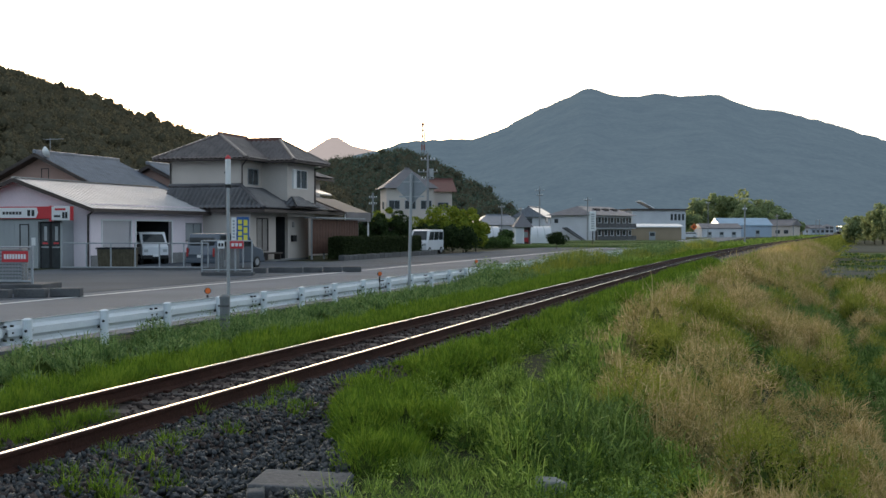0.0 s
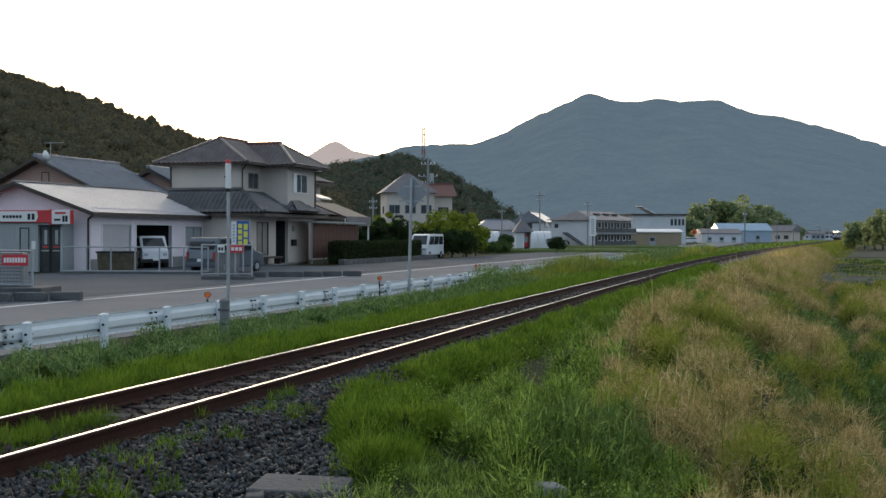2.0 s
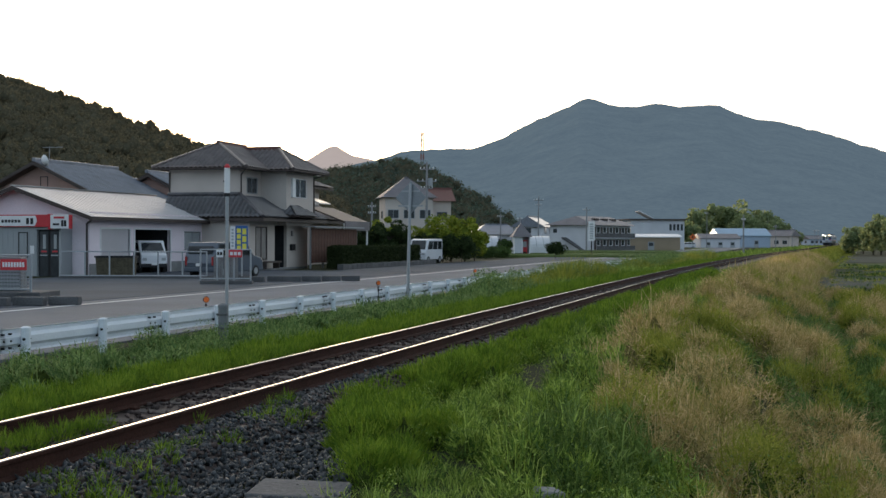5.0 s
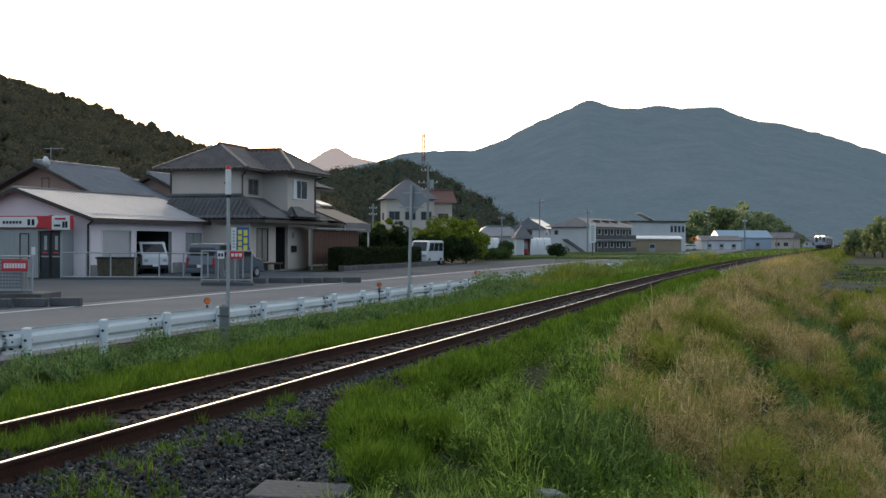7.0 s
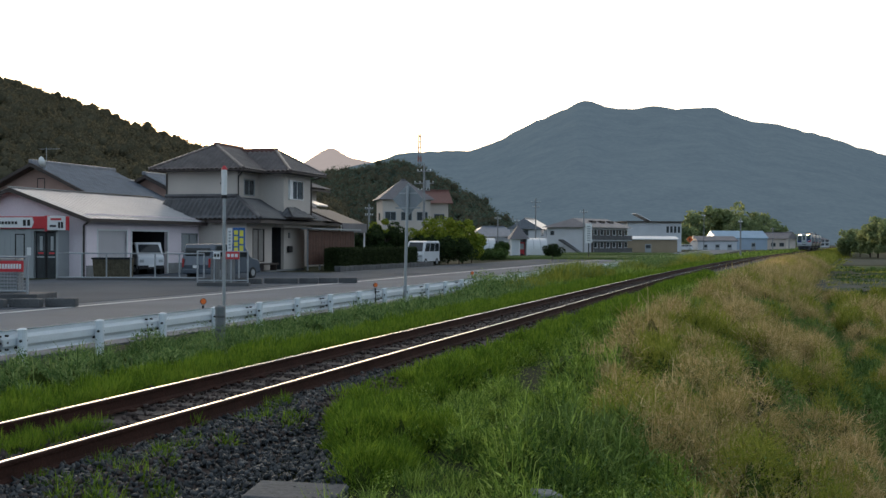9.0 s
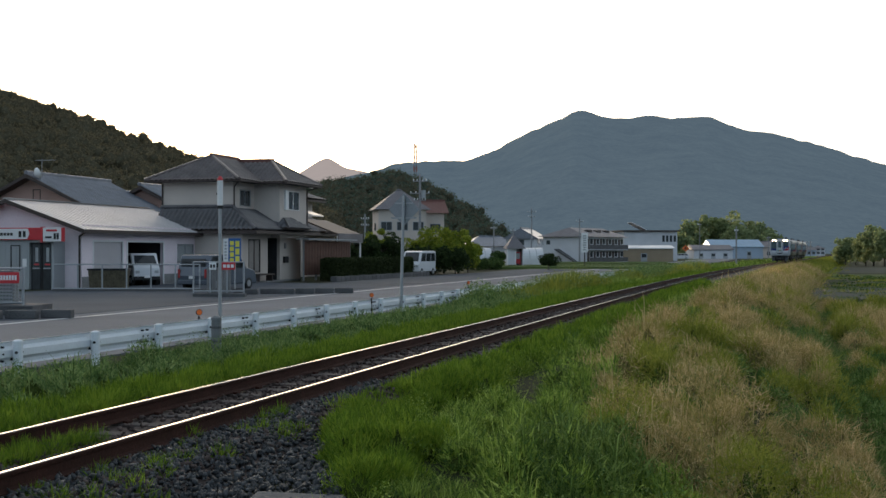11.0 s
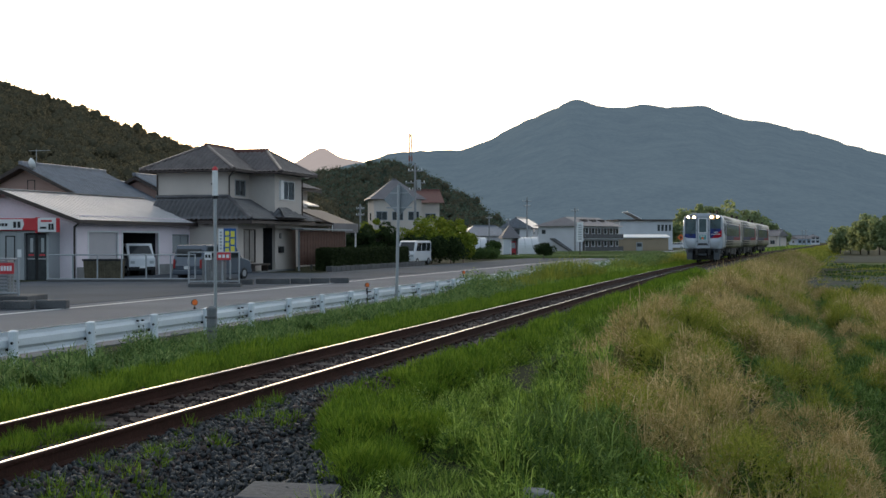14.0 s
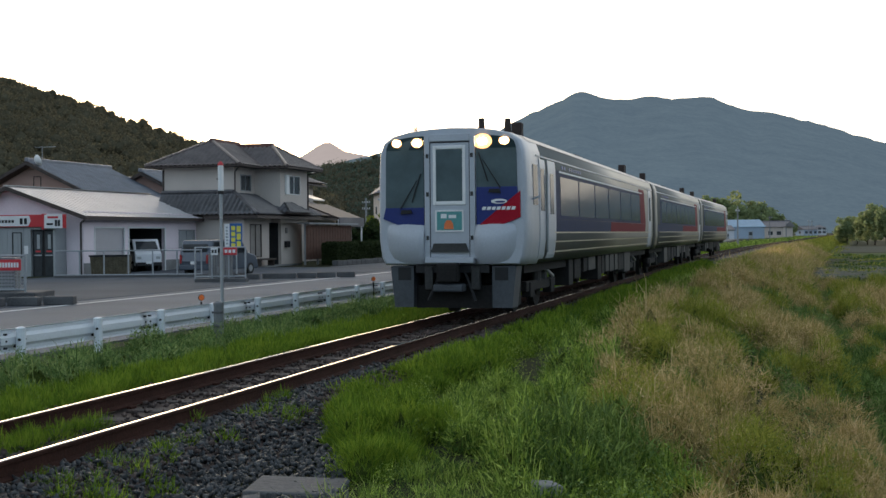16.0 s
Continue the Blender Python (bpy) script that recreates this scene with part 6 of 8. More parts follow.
def vehicle(name, label, m, L, W, H, paint, kind, glass=M_GLASSC):
    """A small van, minivan or kei truck: x towards its nose."""
    t = thing(name, label, "car", m)
    r = 0.28
    if kind == "truck":
        prof = [(L * 0.5, 0.3), (L * 0.5, 0.95), (L * 0.43, 1.15), (L * 0.31, H), (L * 0.06, H), (L * 0.05, 0.3)]
        body = part("cab", prism(nb(), prof, -W / 2, W / 2, 1), paint, t)
        bed = part("load_bed", boxes((-L / 2, L * 0.04, -W / 2, W / 2, 0.55, 0.66), (-L / 2, L * 0.04, -W / 2, -W / 2 + 0.04, 0.66, 0.95), (-L / 2, L * 0.04, W / 2 - 0.04, W / 2, 0.66, 0.95), (-L / 2, -L / 2 + 0.04, -W / 2, W / 2, 0.66, 0.95)), paint, t)
        part("chassis", boxes((-L * 0.48, L * 0.4, -W * 0.3, W * 0.3, 0.3, 0.55)), M_BLACK, t)
        scr = [(L * 0.425, 1.2), (L * 0.325, H - 0.1)]
        side = [(L * 0.40, 1.1), (L * 0.31, H - 0.12), (L * 0.09, H - 0.12), (L * 0.09, 1.1)]
    elif kind == "minivan":
        prof = [(L * 0.5, 0.28), (L * 0.5, 0.72), (L * 0.46, 0.92), (L * 0.30, 1.06), (L * 0.16, H - 0.05), (0.0, H), (-L * 0.42, H - 0.04), (-L * 0.48, 1.05), (-L * 0.5, 0.7), (-L * 0.49, 0.28)]
        body = part("body", prism(nb(), prof, -W / 2, W / 2, 1), paint, t)
        scr = [(L * 0.295, 1.1), (L * 0.175, H - 0.1)]
        side = [(L * 0.27, 1.05), (L * 0.15, H - 0.13), (-L * 0.40, H - 0.13), (-L * 0.45, 1.08)]
    else:
        prof = [(L * 0.5, 0.3), (L * 0.5, 0.85), (L * 0.46, 1.05), (L * 0.34, H - 0.08), (L * 0.25, H), (-L * 0.47, H), (-L * 0.5, H - 0.15), (-L * 0.5, 0.3)]
        body = part("body", prism(nb(), prof, -W / 2, W / 2, 1), paint, t)
        scr = [(L * 0.455, 1.12), (L * 0.355, H - 0.13)]
        side = [(L * 0.40, 1.1), (L * 0.32, H - 0.18), (-L * 0.46, H - 0.18), (-L * 0.46, 1.1)]
    md = body.modifiers.new("round", 'BEVEL')
    md.width, md.segments, md.limit_method = 0.05, 2, 'ANGLE'
    dx, dz = scr[1][0] - scr[0][0], scr[1][1] - scr[0][1]
    nl = math.hypot(dx, dz)
    nx, nz = dz / nl * 0.012, -dx / nl * 0.012
    bm = nb()
    q = [(scr[0][0] + nx, -W * 0.42, scr[0][1] + nz), (scr[0][0] + nx, W * 0.42, scr[0][1] + nz), (scr[1][0] + nx, W * 0.38, scr[1][1] + nz), (scr[1][0] + nx, -W * 0.38, scr[1][1] + nz)]
    slab_poly(bm, q, 0.02)
    part("windscreen", bm, glass, t)
    for sy in (-1, 1):
        cuts = [0.0, 0.34, 0.68, 1.0] if kind != "truck" else [0.0, 1.0]
        xa, xb = side[0][0], side[3][0]
        ta, tb = side[1][0], side[2][0]
        for c0, c1 in zip(cuts, cuts[1:]):
            g = 0.015
            poly = [(xa + (xb - xa) * (c0 + g), side[0][1]), (ta + (tb - ta) * (c0 + g), side[1][1]), (ta + (tb - ta) * (c1 - g), side[1][1]), (xa + (xb - xa) * (c1 - g), side[0][1])]
            part("side_window", prism(nb(), poly, sy * (W / 2 - 0.02), sy * (W / 2 + 0.006), 1), glass, t)
        part("mirror", boxes((side[1][0] + 0.12, side[1][0] + 0.2, sy * (W / 2 + 0.1) - 0.06, sy * (W / 2 + 0.1) + 0.06, 1.1, 1.3), bevel=0.02), M_BLACK, t)
        part("headlight", boxes((L * 0.5 - 0.06, L * 0.5 + 0.008, sy * W * 0.36 - 0.12, sy * W * 0.36 + 0.12, 0.66, 0.82), bevel=0.02), M_FROST, t)
        part("tail_lamp", boxes((-L * 0.5 - 0.008, -L * 0.5 + 0.03, sy * W * 0.44 - 0.05, sy * W * 0.44 + 0.05, 0.6, 1.0)), M_LAMPRED, t)
        for wx in (L * 0.34, -L * 0.33):
            bm = nb()
            tube(bm, (wx, sy * (W / 2 - 0.16), r), (wx, sy * (W / 2 + 0.012), r), r, r, 20)
            wheel = part("wheel", bm, M_TYRE, t)
            bm = nb()
            tube(bm, (wx, sy * (W / 2 - 0.1), r), (wx, sy * (W / 2 + 0.02), r), r * 0.6, r * 0.58, 16)
            part("rim", bm, M_GALV, wheel)
    if kind != "truck":
        part("rear_window", boxes((-L * 0.5 - 0.008 if kind == "van" else -L * 0.475, -L * 0.46, -W * 0.4, W * 0.4, 1.12, H - 0.22)), glass, t)
    for x0, x1 in ((L * 0.48, L * 0.5 + 0.04), (-L * 0.5 - 0.04, -L * 0.47)):
        part("bumper", boxes((x0, x1, -W / 2, W / 2, 0.3, 0.5), bevel=0.03), paint if kind != "truck" else M_BLACK, t)
    for x0, x1, z0 in ((L * 0.5 + 0.03, L * 0.5 + 0.045, 0.42), (-L * 0.5 - 0.045, -L * 0.5 - 0.03, 0.55)):
        part("number_plate", boxes((x0, x1, -0.16, 0.16, z0, z0 + 0.14)), M_WHITE, t, "blank plate")
    return t


def bin_box(m, w):
    t = thing("waste_bin", "mossy rusty metal waste bin by the garage", "bin", m, "bins by the garage")
    bm = nb()
    prism(bm, [(-w / 2 + 0.08, 0.0), (w / 2 - 0.08, 0.0), (w / 2, 1.0), (-w / 2, 1.0)], -0.45, 0.45, 1)
    part("tub", bm, M_BINRUST, t)
    part("rim", boxes((-w / 2 - 0.04, w / 2 + 0.04, -0.5, -0.44, 0.94, 1.02), (-w / 2 - 0.04, w / 2 + 0.04, 0.44, 0.5, 0.94, 1.02), (-w / 2 - 0.04, -w / 2 + 0.02, -0.44, 0.44, 0.94, 1.02), (w / 2 - 0.02, w / 2 + 0.04, -0.44, 0.44, 0.94, 1.02)), M_BLACK, t)
    for i in range(5):
        x = -w / 2 + 0.16 + (w - 0.32) * i / 4
        part("rib", boxes((x - 0.02, x + 0.02, -0.49, -0.45, 0.05, 0.94)), M_BINRUST, t)


def build_hedge():
    rng = np.random.RandomState(5)
    h = thing("hedge", "clipped dark green hedge beside the road", "hedge", plot(71.6, -21.4))
    n = 26000
    L, D, H = 16.4, 1.0, 1.38
    p = np.stack([rng.uniform(0, L, n), rng.uniform(0, D, n), rng.uniform(0.05, H, n)], -1)
    f = rng.rand(n)
    p[f < 0.5, 1] = rng.normal(0, 0.03, (f < 0.5).sum())
    p[(f >= 0.5) & (f < 0.8), 2] = H + rng.normal(0, 0.03, ((f >= 0.5) & (f < 0.8)).sum())
    p[(f >= 0.8) & (f < 0.95), 0] = rng.normal(0, 0.03, ((f >= 0.8) & (f < 0.95)).sum())
    a = rng.normal(size=(n, 3))
    a /= np.linalg.norm(a, axis=1, keepdims=True)
    b = np.cross(a, rng.normal(size=(n, 3)))
    b /= np.linalg.norm(b, axis=1, keepdims=True)
    s = rng.uniform(0.06, 0.12, n)[:, None]
    v = np.stack([p - a * s / 2, p + a * s / 2, p + b * s], 1).reshape(-1, 3)
    ob = arrays_mesh("leaves", v, [np.arange(3 * n).reshape(-1, 3)], M_HEDGE)
    ob.parent = h
    part("twigs", boxes((0.05, L - 0.05, 0.06, D - 0.06, 0.1, H - 0.06)), M_HEDGE, h)
    k = thing("garden_wall", "low weathered stone wall under the hedge", "wall", plot(69.0, -20.3))
    for i in range(24):
        part("stone", boxes((0.82 * i, 0.82 * i + 0.79, 0.0, 0.4, 0, 0.34 - 0.02 * (i % 3)), bevel=0.03), M_CONC_D, k)


def utility_pole(place, h, arms, label="grey concrete utility pole with crossarms", r=0.16, transformer=False):
    t = thing("utility_pole", label, "utility pole", Matrix.Translation(place), "utility poles")
    bm = nb()
    tube(bm, (0, 0, 0), (0, 0, h), r, r * 0.6, 10)
    part("shaft", bm, M_PLANKPOLE, t)
    for z, w in arms:
        a = part("crossarm", boxes((-w / 2, w / 2, -0.05, 0.05, z - 0.05, z + 0.05)), M_PLANKPOLE, t)
        for x in (-w * 0.45, -w * 0.2, w * 0.2, w * 0.45):
            part("insulator", tubes(((x, 0, z + 0.05), (x, 0, z + 0.22), 0.045), n=6), M_WHITE, a)
    if transformer:
        part("transformer", tubes(((0.35, 0, h - 2.4), (0.35, 0, h - 1.6), 0.24), n=12), M_GALV, t)


def simple_house(name, label, place, turn, L, W, E, R, wall, roof_mat, hip=True, wins=4, storeys=2):
    """A house in the distance with roof and windows."""
    h = thing(name, label, "house", pose(*place, 0, 0, turn))
    part("wall", boxes((-L / 2, L / 2, -W / 2, W / 2, 0, E)), wall, h)
    o = 0.6
    rx = L / 2 - W * 0.45 if hip else L / 2 + o
    bm = nb()
    pts = [(-L / 2 - o, -W / 2 - o, E - 0.05), (L / 2 + o, -W / 2 - o, E - 0.05), (L / 2 + o, W / 2 + o, E - 0.05), (-L / 2 - o, W / 2 + o, E - 0.05), (-rx, 0, R), (rx, 0, R)]
    v = [bm.verts.new(p) for p in pts]
    for q in ((0, 1, 5, 4), (1, 2, 5), (2, 3, 4, 5), (3, 0, 4), (3, 2, 1, 0)):
        bm.faces.new([v[i] for i in q])
    rf = part("roof", bm, roof_mat, h)
    part("ridge", boxes((-rx, rx, -0.15, 0.15, R - 0.05, R + 0.15)), roof_mat, rf)
    for s in range(storeys):
        z = 0.9 + s * (E / storeys)
        for i in range(wins):
            x = -L / 2 + L * (i + 0.5) / wins
            w = part("window", boxes((x - 0.75, x + 0.75, -W / 2 - 0.04, -W / 2 + 0.02, z, z + 1.2)), M_GALV, h)
            part("pane", boxes((x - 0.68, x - 0.02, -W / 2 - 0.055, -W / 2 - 0.035, z + 0.07, z + 1.13)), M_WIN, w)
            part("pane", boxes((x + 0.02, x + 0.68, -W / 2 - 0.055, -W / 2 - 0.035, z + 0.07, z + 1.13)), M_WIN, w)
        w = part("window", boxes((-L / 2 - 0.04, -L / 2 + 0.02, -0.7, 0.7, z, z + 1.1)), M_GALV, h)
        part("pane", boxes((-L / 2 - 0.055, -L / 2 - 0.035, -0.62, 0.62, z + 0.07, z + 1.03)), M_WIN, w)
    return h


def shed(name, label, place, turn, L, W, H, rise, wall, roof_mat, doors=2, category="building"):
    h = thing(name, label, category, pose(*place, 0, 0, turn))
    part("wall", boxes((-L / 2, L / 2, -W / 2, W / 2, 0, H)), wall, h)
    rf = part("roof", prism(nb(), [(-W / 2 - 0.3, H - 0.02), (0, H + rise), (W / 2 + 0.3, H - 0.02), (W / 2 + 0.3, H - 0.2), (-W / 2 - 0.3, H - 0.2)], -L / 2 - 0.3, L / 2 + 0.3, 0), roof_mat, h)
    bm = nb()
    n = int(L / 0.9)
    for i in range(n):
        x = -L / 2 + L * (i + 0.5) / n
        box(bm, x - 0.03, x + 0.03, -W / 2 - 0.025, -W / 2, 0.1, H - 0.2)
    part("wall_ribs", bm, wall, h)
    for i in range(doors):
        x = -L / 2 + L * (i + 0.6) / (doors + 0.2)
        d = part("door", boxes((x - 0.6, x + 0.6, -W / 2 - 0.06, -W / 2 + 0.02, 0, H * 0.62)), M_GREYCLAD, h)
        part("pane", boxes((x - 0.45, x + 0.45, -W / 2 - 0.07, -W / 2 - 0.05, H * 0.3, H * 0.55)), M_WIN, d)
    return h


def build_distance():
    # house with a pyramid roof beyond the shrubs
    simple_house("far_house", "cream two-storey house with grey-brown hipped roof", (-4.90, 160, -0.3), 10, 6.4, 6.4, 7.5, 10.2, M_CREAM, M_GREYROOF, True, 3)
    simple_house("far_house_wing", "cream house wing with reddish roof", (-1.74, 165, -0.3), 10, 5.0, 6, 7.2, 9.0, M_CREAM, M_REDRIDGE, False, 2)
    # apartment block
    a = thing("apartment_block", "off-white two-storey apartment block with grey roof", "building", pose(*(25.41, 205, -0.3), 0, 0, 56))
    part("wall", boxes((-6.5, 8.5, -4, 4, 0, 4.5)), M_WHITEWALL, a)
    bm = nb()
    v = [bm.verts.new(p) for p in ((-7.2, -4.8, 4.4), (9.2, -4.8, 4.4), (9.2, 4.8, 4.4), (-7.2, 4.8, 4.4), (-4.5, 0, 6.0), (8.5, 0, 6.0))]
    for q in ((0, 1, 5, 4), (1, 2, 5), (2, 3, 4, 5), (3, 0, 4), (3, 2, 1, 0)):
        bm.faces.new([v[i] for i in q])
    rf = part("roof", bm, M_GREYROOF, a, "pale grey sheet roof")
    for i in range(3):
        part("skylight", boxes((-2.0 + 3.4 * i, -0.6 + 3.4 * i, -2.4, -1.6, 5.1, 5.6)), M_TRIM, rf)
    for st in range(2):
        g = part("gallery", boxes((-6.5, 8.5, -4.9, -4.0, 2.15 * st + 0.0, 2.15 * st + 0.15)), M_WHITEWALL, a)
        part("railing", boxes((-6.5, 8.5, -4.95, -4.9, 2.15 * st + 0.15, 2.15 * st + 0.9)), M_CONC_D, g)
        for i in range(6):
            x = -5.3 + 2.4 * i
            part("door", boxes((x - 0.4, x + 0.4, -4.05, -3.98, 2.15 * st + 0.15, 2.15 * st + 1.9)), M_TRIM, a)
            part("window", boxes((x + 0.7, x + 1.6, -4.05, -3.98, 2.15 * st + 1.0, 2.15 * st + 1.9)), M_WIN, a)
    part("stair", prism(nb(), [(-3.0, 0.0), (-2.6, 0.0), (1.2, 2.15), (1.2, 2.35), (0.8, 2.35)], -7.6, -6.5, 0), M_CONC_D, a, "outside staircase on the gable")
    part("window", boxes((-6.56, -6.48, 2.6, 3.3, 3.1, 3.8)), M_WIN, a)
    # office and long shed
    o = thing("office_building", "cream two-storey office with flat dark roof", "building", pose(*(43.39, 245, -0.3), 0, 0, 8))
    part("wall", boxes((-5.5, 5.8, -4, 4, 0, 6.0)), M_WHITEWALL, o)
    part("roof", boxes((-6.0, 6.3, -4.6, 4.6, 6.0, 6.25)), M_TRIM, o)
    for i in range(4):
        part("window", boxes((2.6 + 0.8 * i, 3.1 + 0.8 * i, -4.06, -3.98, 3.9, 5.2)), M_WIN, o)
    part("solar_panel", prism(nb(), [(-3.4, 7.9), (-0.4, 6.4), (-0.4, 6.25), (-3.4, 7.75)], -3.0, 0.5, 1), M_WHITE, o, "white slanted solar heater")
    shed("long_shed", "low tan shed with white-edged roof", (39.48, 226, -0.3), 3, 11.2, 5, 2.6, 0.5, M_TANWALL, M_VINYL, 1)
    shed("blue_warehouse", "pale blue sheet-metal warehouse with blue roof", (83.24, 330, -0.4), 4, 14.4, 9, 3.4, 2.0, M_BLUEWALL, M_BLUEROOF, 2)
    shed("white_workshop", "low pale workshop with slanted roof", (73.28, 315, -0.4), 4, 10.5, 7, 2.6, 1.2, M_WHITEWALL, M_GREYROOF, 3)
    simple_house("small_house", "small cream house with grey gable roof", (103.56, 360, -0.4), -40, 8, 7, 3.4, 5.2, M_CREAM, M_GREYROOF, False, 3, 1)
    simple_house("small_house", "pale grey house far behind the poles", (163.28, 520, -0.4), 20, 7, 6, 2.8, 4.2, M_BLUEWALL, M_GREYROOF, False, 3, 1)
    simple_house("small_house", "pale house far behind the crossing", (182.00, 560, -0.4), -15, 6, 6, 3.5, 4.8, M_WHITEWALL, M_GREYROOF, True, 3, 2)
    simple_house("farm_house", "grey tiled house behind the greenhouses", (17.72, 230, -0.3), 70, 7, 6, 4.4, 6.4, M_WHITEWALL, M_TILE_B, False, 2)
    simple_house("farm_house", "low house with blue-grey tiled roof", (11.03, 240, -0.3), 15, 11, 7, 3.0, 5.0, M_WHITEWALL, M_TILE_B, True, 3, 1)
    simple_house("farm_house", "plain house behind the orchard trees", (77.60, 420, -0.3), 20, 12, 8, 5.0, 7.2, M_WHITEWALL, M_GREYROOF, True, 4)
    # vinyl greenhouses: half-round hoops
    for place, L in (((5.94, 155, -0.2), 2.6), ((12.21, 150, -0.2), 2.7)):
        g = thing("vinyl_greenhouse", "white vinyl greenhouse with a rounded roof", "greenhouse", pose(*place, 0, 0, 6), "greenhouses by the road")
        prof = [(1.6 * math.cos(a), 0.9 + 1.35 * math.sin(a)) for a in [math.pi * i / 12 for i in range(13)]]
        part("cover", prism(nb(), [(1.6, 0.0), *prof, (-1.6, 0.0)], -L / 2, L / 2, 0), M_VINYL, g)
        for i in range(4):
            x = -L / 2 + L * i / 3
            bm = nb()
            for p, q in zip(prof, prof[1:]):
                tube(bm, (x, p[0] * 1.01, p[1] * 1.005), (x, q[0] * 1.01, q[1] * 1.005), 0.03, 0.03, 5)
            part("hoop", bm, M_GALV, g)
    # wayside shelter with a red vending machine
    k = thing("wayside_shelter", "small white shelter with pointed grey roof", "shelter", pose(*(9.52, 142, -0.28), 0, 0, 8))
    part("wall", boxes((-0.95, 0.1, -0.6, -0.5, 0.3, 2.2), (-0.95, -0.85, -0.5, 0.9, 0.0, 2.2), (-0.85, 1.0, 0.8, 0.9, 0.0, 2.2), (0.9, 1.0, -0.6, 0.8, 0.0, 2.2)), M_WHITEWALL, k)
    for x in (-0.92, 0.05, 0.95):
        part("post", boxes((x - 0.05, x + 0.05, -0.62, -0.52, 0, 2.3)), M_WHITE, k)
    bm = nb()
    v = [bm.verts.new(p) for p in ((-1.2, -0.9, 2.2), (1.25, -0.9, 2.2), (1.25, 1.1, 2.2), (-1.2, 1.1, 2.2), (0.0, 0.1, 3.9))]
    for q in ((0, 1, 4), (1, 2, 4), (2, 3, 4), (3, 0, 4), (3, 2, 1, 0)):
        bm.faces.new([v[i] for i in q])
    part("roof", bm, M_GREYROOF, k)
    vm = thing("vending_machine", "red drinks vending machine in the shelter", "vending machine", pose(*(9.94, 142.3, -0.26), 0, 0, 8))
    part("cabinet", boxes((-0.35, 0.3, -0.35, 0.35, 0, 1.8), bevel=0.03), M_RED, vm)
    part("display", boxes((-0.28, 0.23, -0.37, -0.35, 0.95, 1.65)), M_FROST, vm)
    part("slot", boxes((-0.28, 0.23, -0.37, -0.35, 0.2, 0.4)), M_BLACK, vm)
    # roadside board on a post
    b = thing("roadside_board", "tall white advertising board on a dark post", "sign", pose(*(17.50, 138, -0.28), 0, 0, -8))
    part("post", tubes(((0, 0, 0), (0, 0, 4.0), 0.07)), M_BLACK, b)
    w = part("board", boxes((-0.38, 0.38, -0.12, -0.05, 1.75, 4.05)), M_WHITE, b)
    for i in range(7):
        part("lettering", boxes((-0.2, 0.2, -0.128, -0.12, 2.0 + 0.27 * i, 2.15 + 0.27 * i)), M_GREYCLAD, w, "pale lettering bars")
    # yellow diamond sign and white car
    y = thing("warning_sign", "yellow-orange diamond warning sign on a post", "road sign", pose(*(53.13, 250, -0.3)))
    part("pole", tubes(((0, 0, 0), (0, 0, 2.6), 0.05)), M_GALV, y)
    bm = nb()
    prism(bm, [(-0.75, 2.6), (0, 1.85), (0.75, 2.6), (0, 3.35)], -0.08, -0.05, 1)
    p = part("plate", bm, M_ORANGE, y)
    part("symbol", boxes((-0.12, 0.1, -0.09, -0.08, 2.3, 2.9), (-0.3, 0.3, -0.09, -0.08, 2.5, 2.62)), M_BLACK, p)
    vehicle("parked_car", "white car parked by the road", pose(*(56.22, 270, -0.3), 0, 0, 175), 3.6, 1.6, 1.45, M_CARWHITE, "minivan")
    # poles and mast
    utility_pole((-1.52, 118, -0.3), 9.6, ((8.9, 1.4), (7.7, 2.0), (7.0, 1.2)), transformer=True)
    utility_pole((16.37, 200, -0.3), 9.3, ((8.6, 1.6), (7.8, 1.2)))
    utility_pole((23.28, 190, -0.3), 7.2, ((6.7, 1.2),))
    utility_pole((38.34, 150, -0.4), 5.2, ((4.6, 0.5),), "dark slim signal pole beside the railway", 0.13)
    utility_pole((62.86, 280, -0.3), 8.5, ((8.3, 0.8),), "tall slim street lamp pole", 0.1)
    utility_pole((84.87, 300, -0.4), 6.0, ((5.5, 1.2),))
    utility_pole((94.96, 320, -0.4), 5.5, ((5.1, 1.0),))
    utility_pole((12.55, 190, -0.3), 5.6, ((5.2, 0.8),))
    utility_pole((151.64, 480, -0.4), 6.5, ((6.0, 1.2),))
    utility_pole((137.08, 430, -0.4), 6.0, ((5.6, 1.2),))
    utility_pole((10.45, 210, -0.3), 6.5, ((6.0, 1.2),))
    utility_pole((-8.90, 150, -0.3), 6.6, ((6.0, 1.0), (5.2, 1.0)))
    m = thing("radio_mast", "distant red and white lattice mast", "mast", pose(*(-10.72, 640, 0)))
    for i in range(8):
        z = 36 + 3.0 * i
        w = 0.95 - 0.06 * i
        bm = nb()
        for sx in (-1, 1):
            tube(bm, (sx * w, 0, z), (sx * (w - 0.06), 0, z + 3.0), 0.34, 0.34, 5)
        tube(bm, (-w, 0, z), (w - 0.06, 0, z + 3.0), 0.15, 0.15, 4)
        tube(bm, (w, 0, z), (-w + 0.06, 0, z + 3.0), 0.15, 0.15, 4)
        tube(bm, (-w, 0, z), (w, 0, z), 0.15, 0.15, 4)
        part("lattice_section", bm, M_REDL_M if i % 2 else M_SIGNBACK, m)
    part("foot", tubes(((0, 0, 0), (0, 0, 36), 0.9)), M_GALV, m)
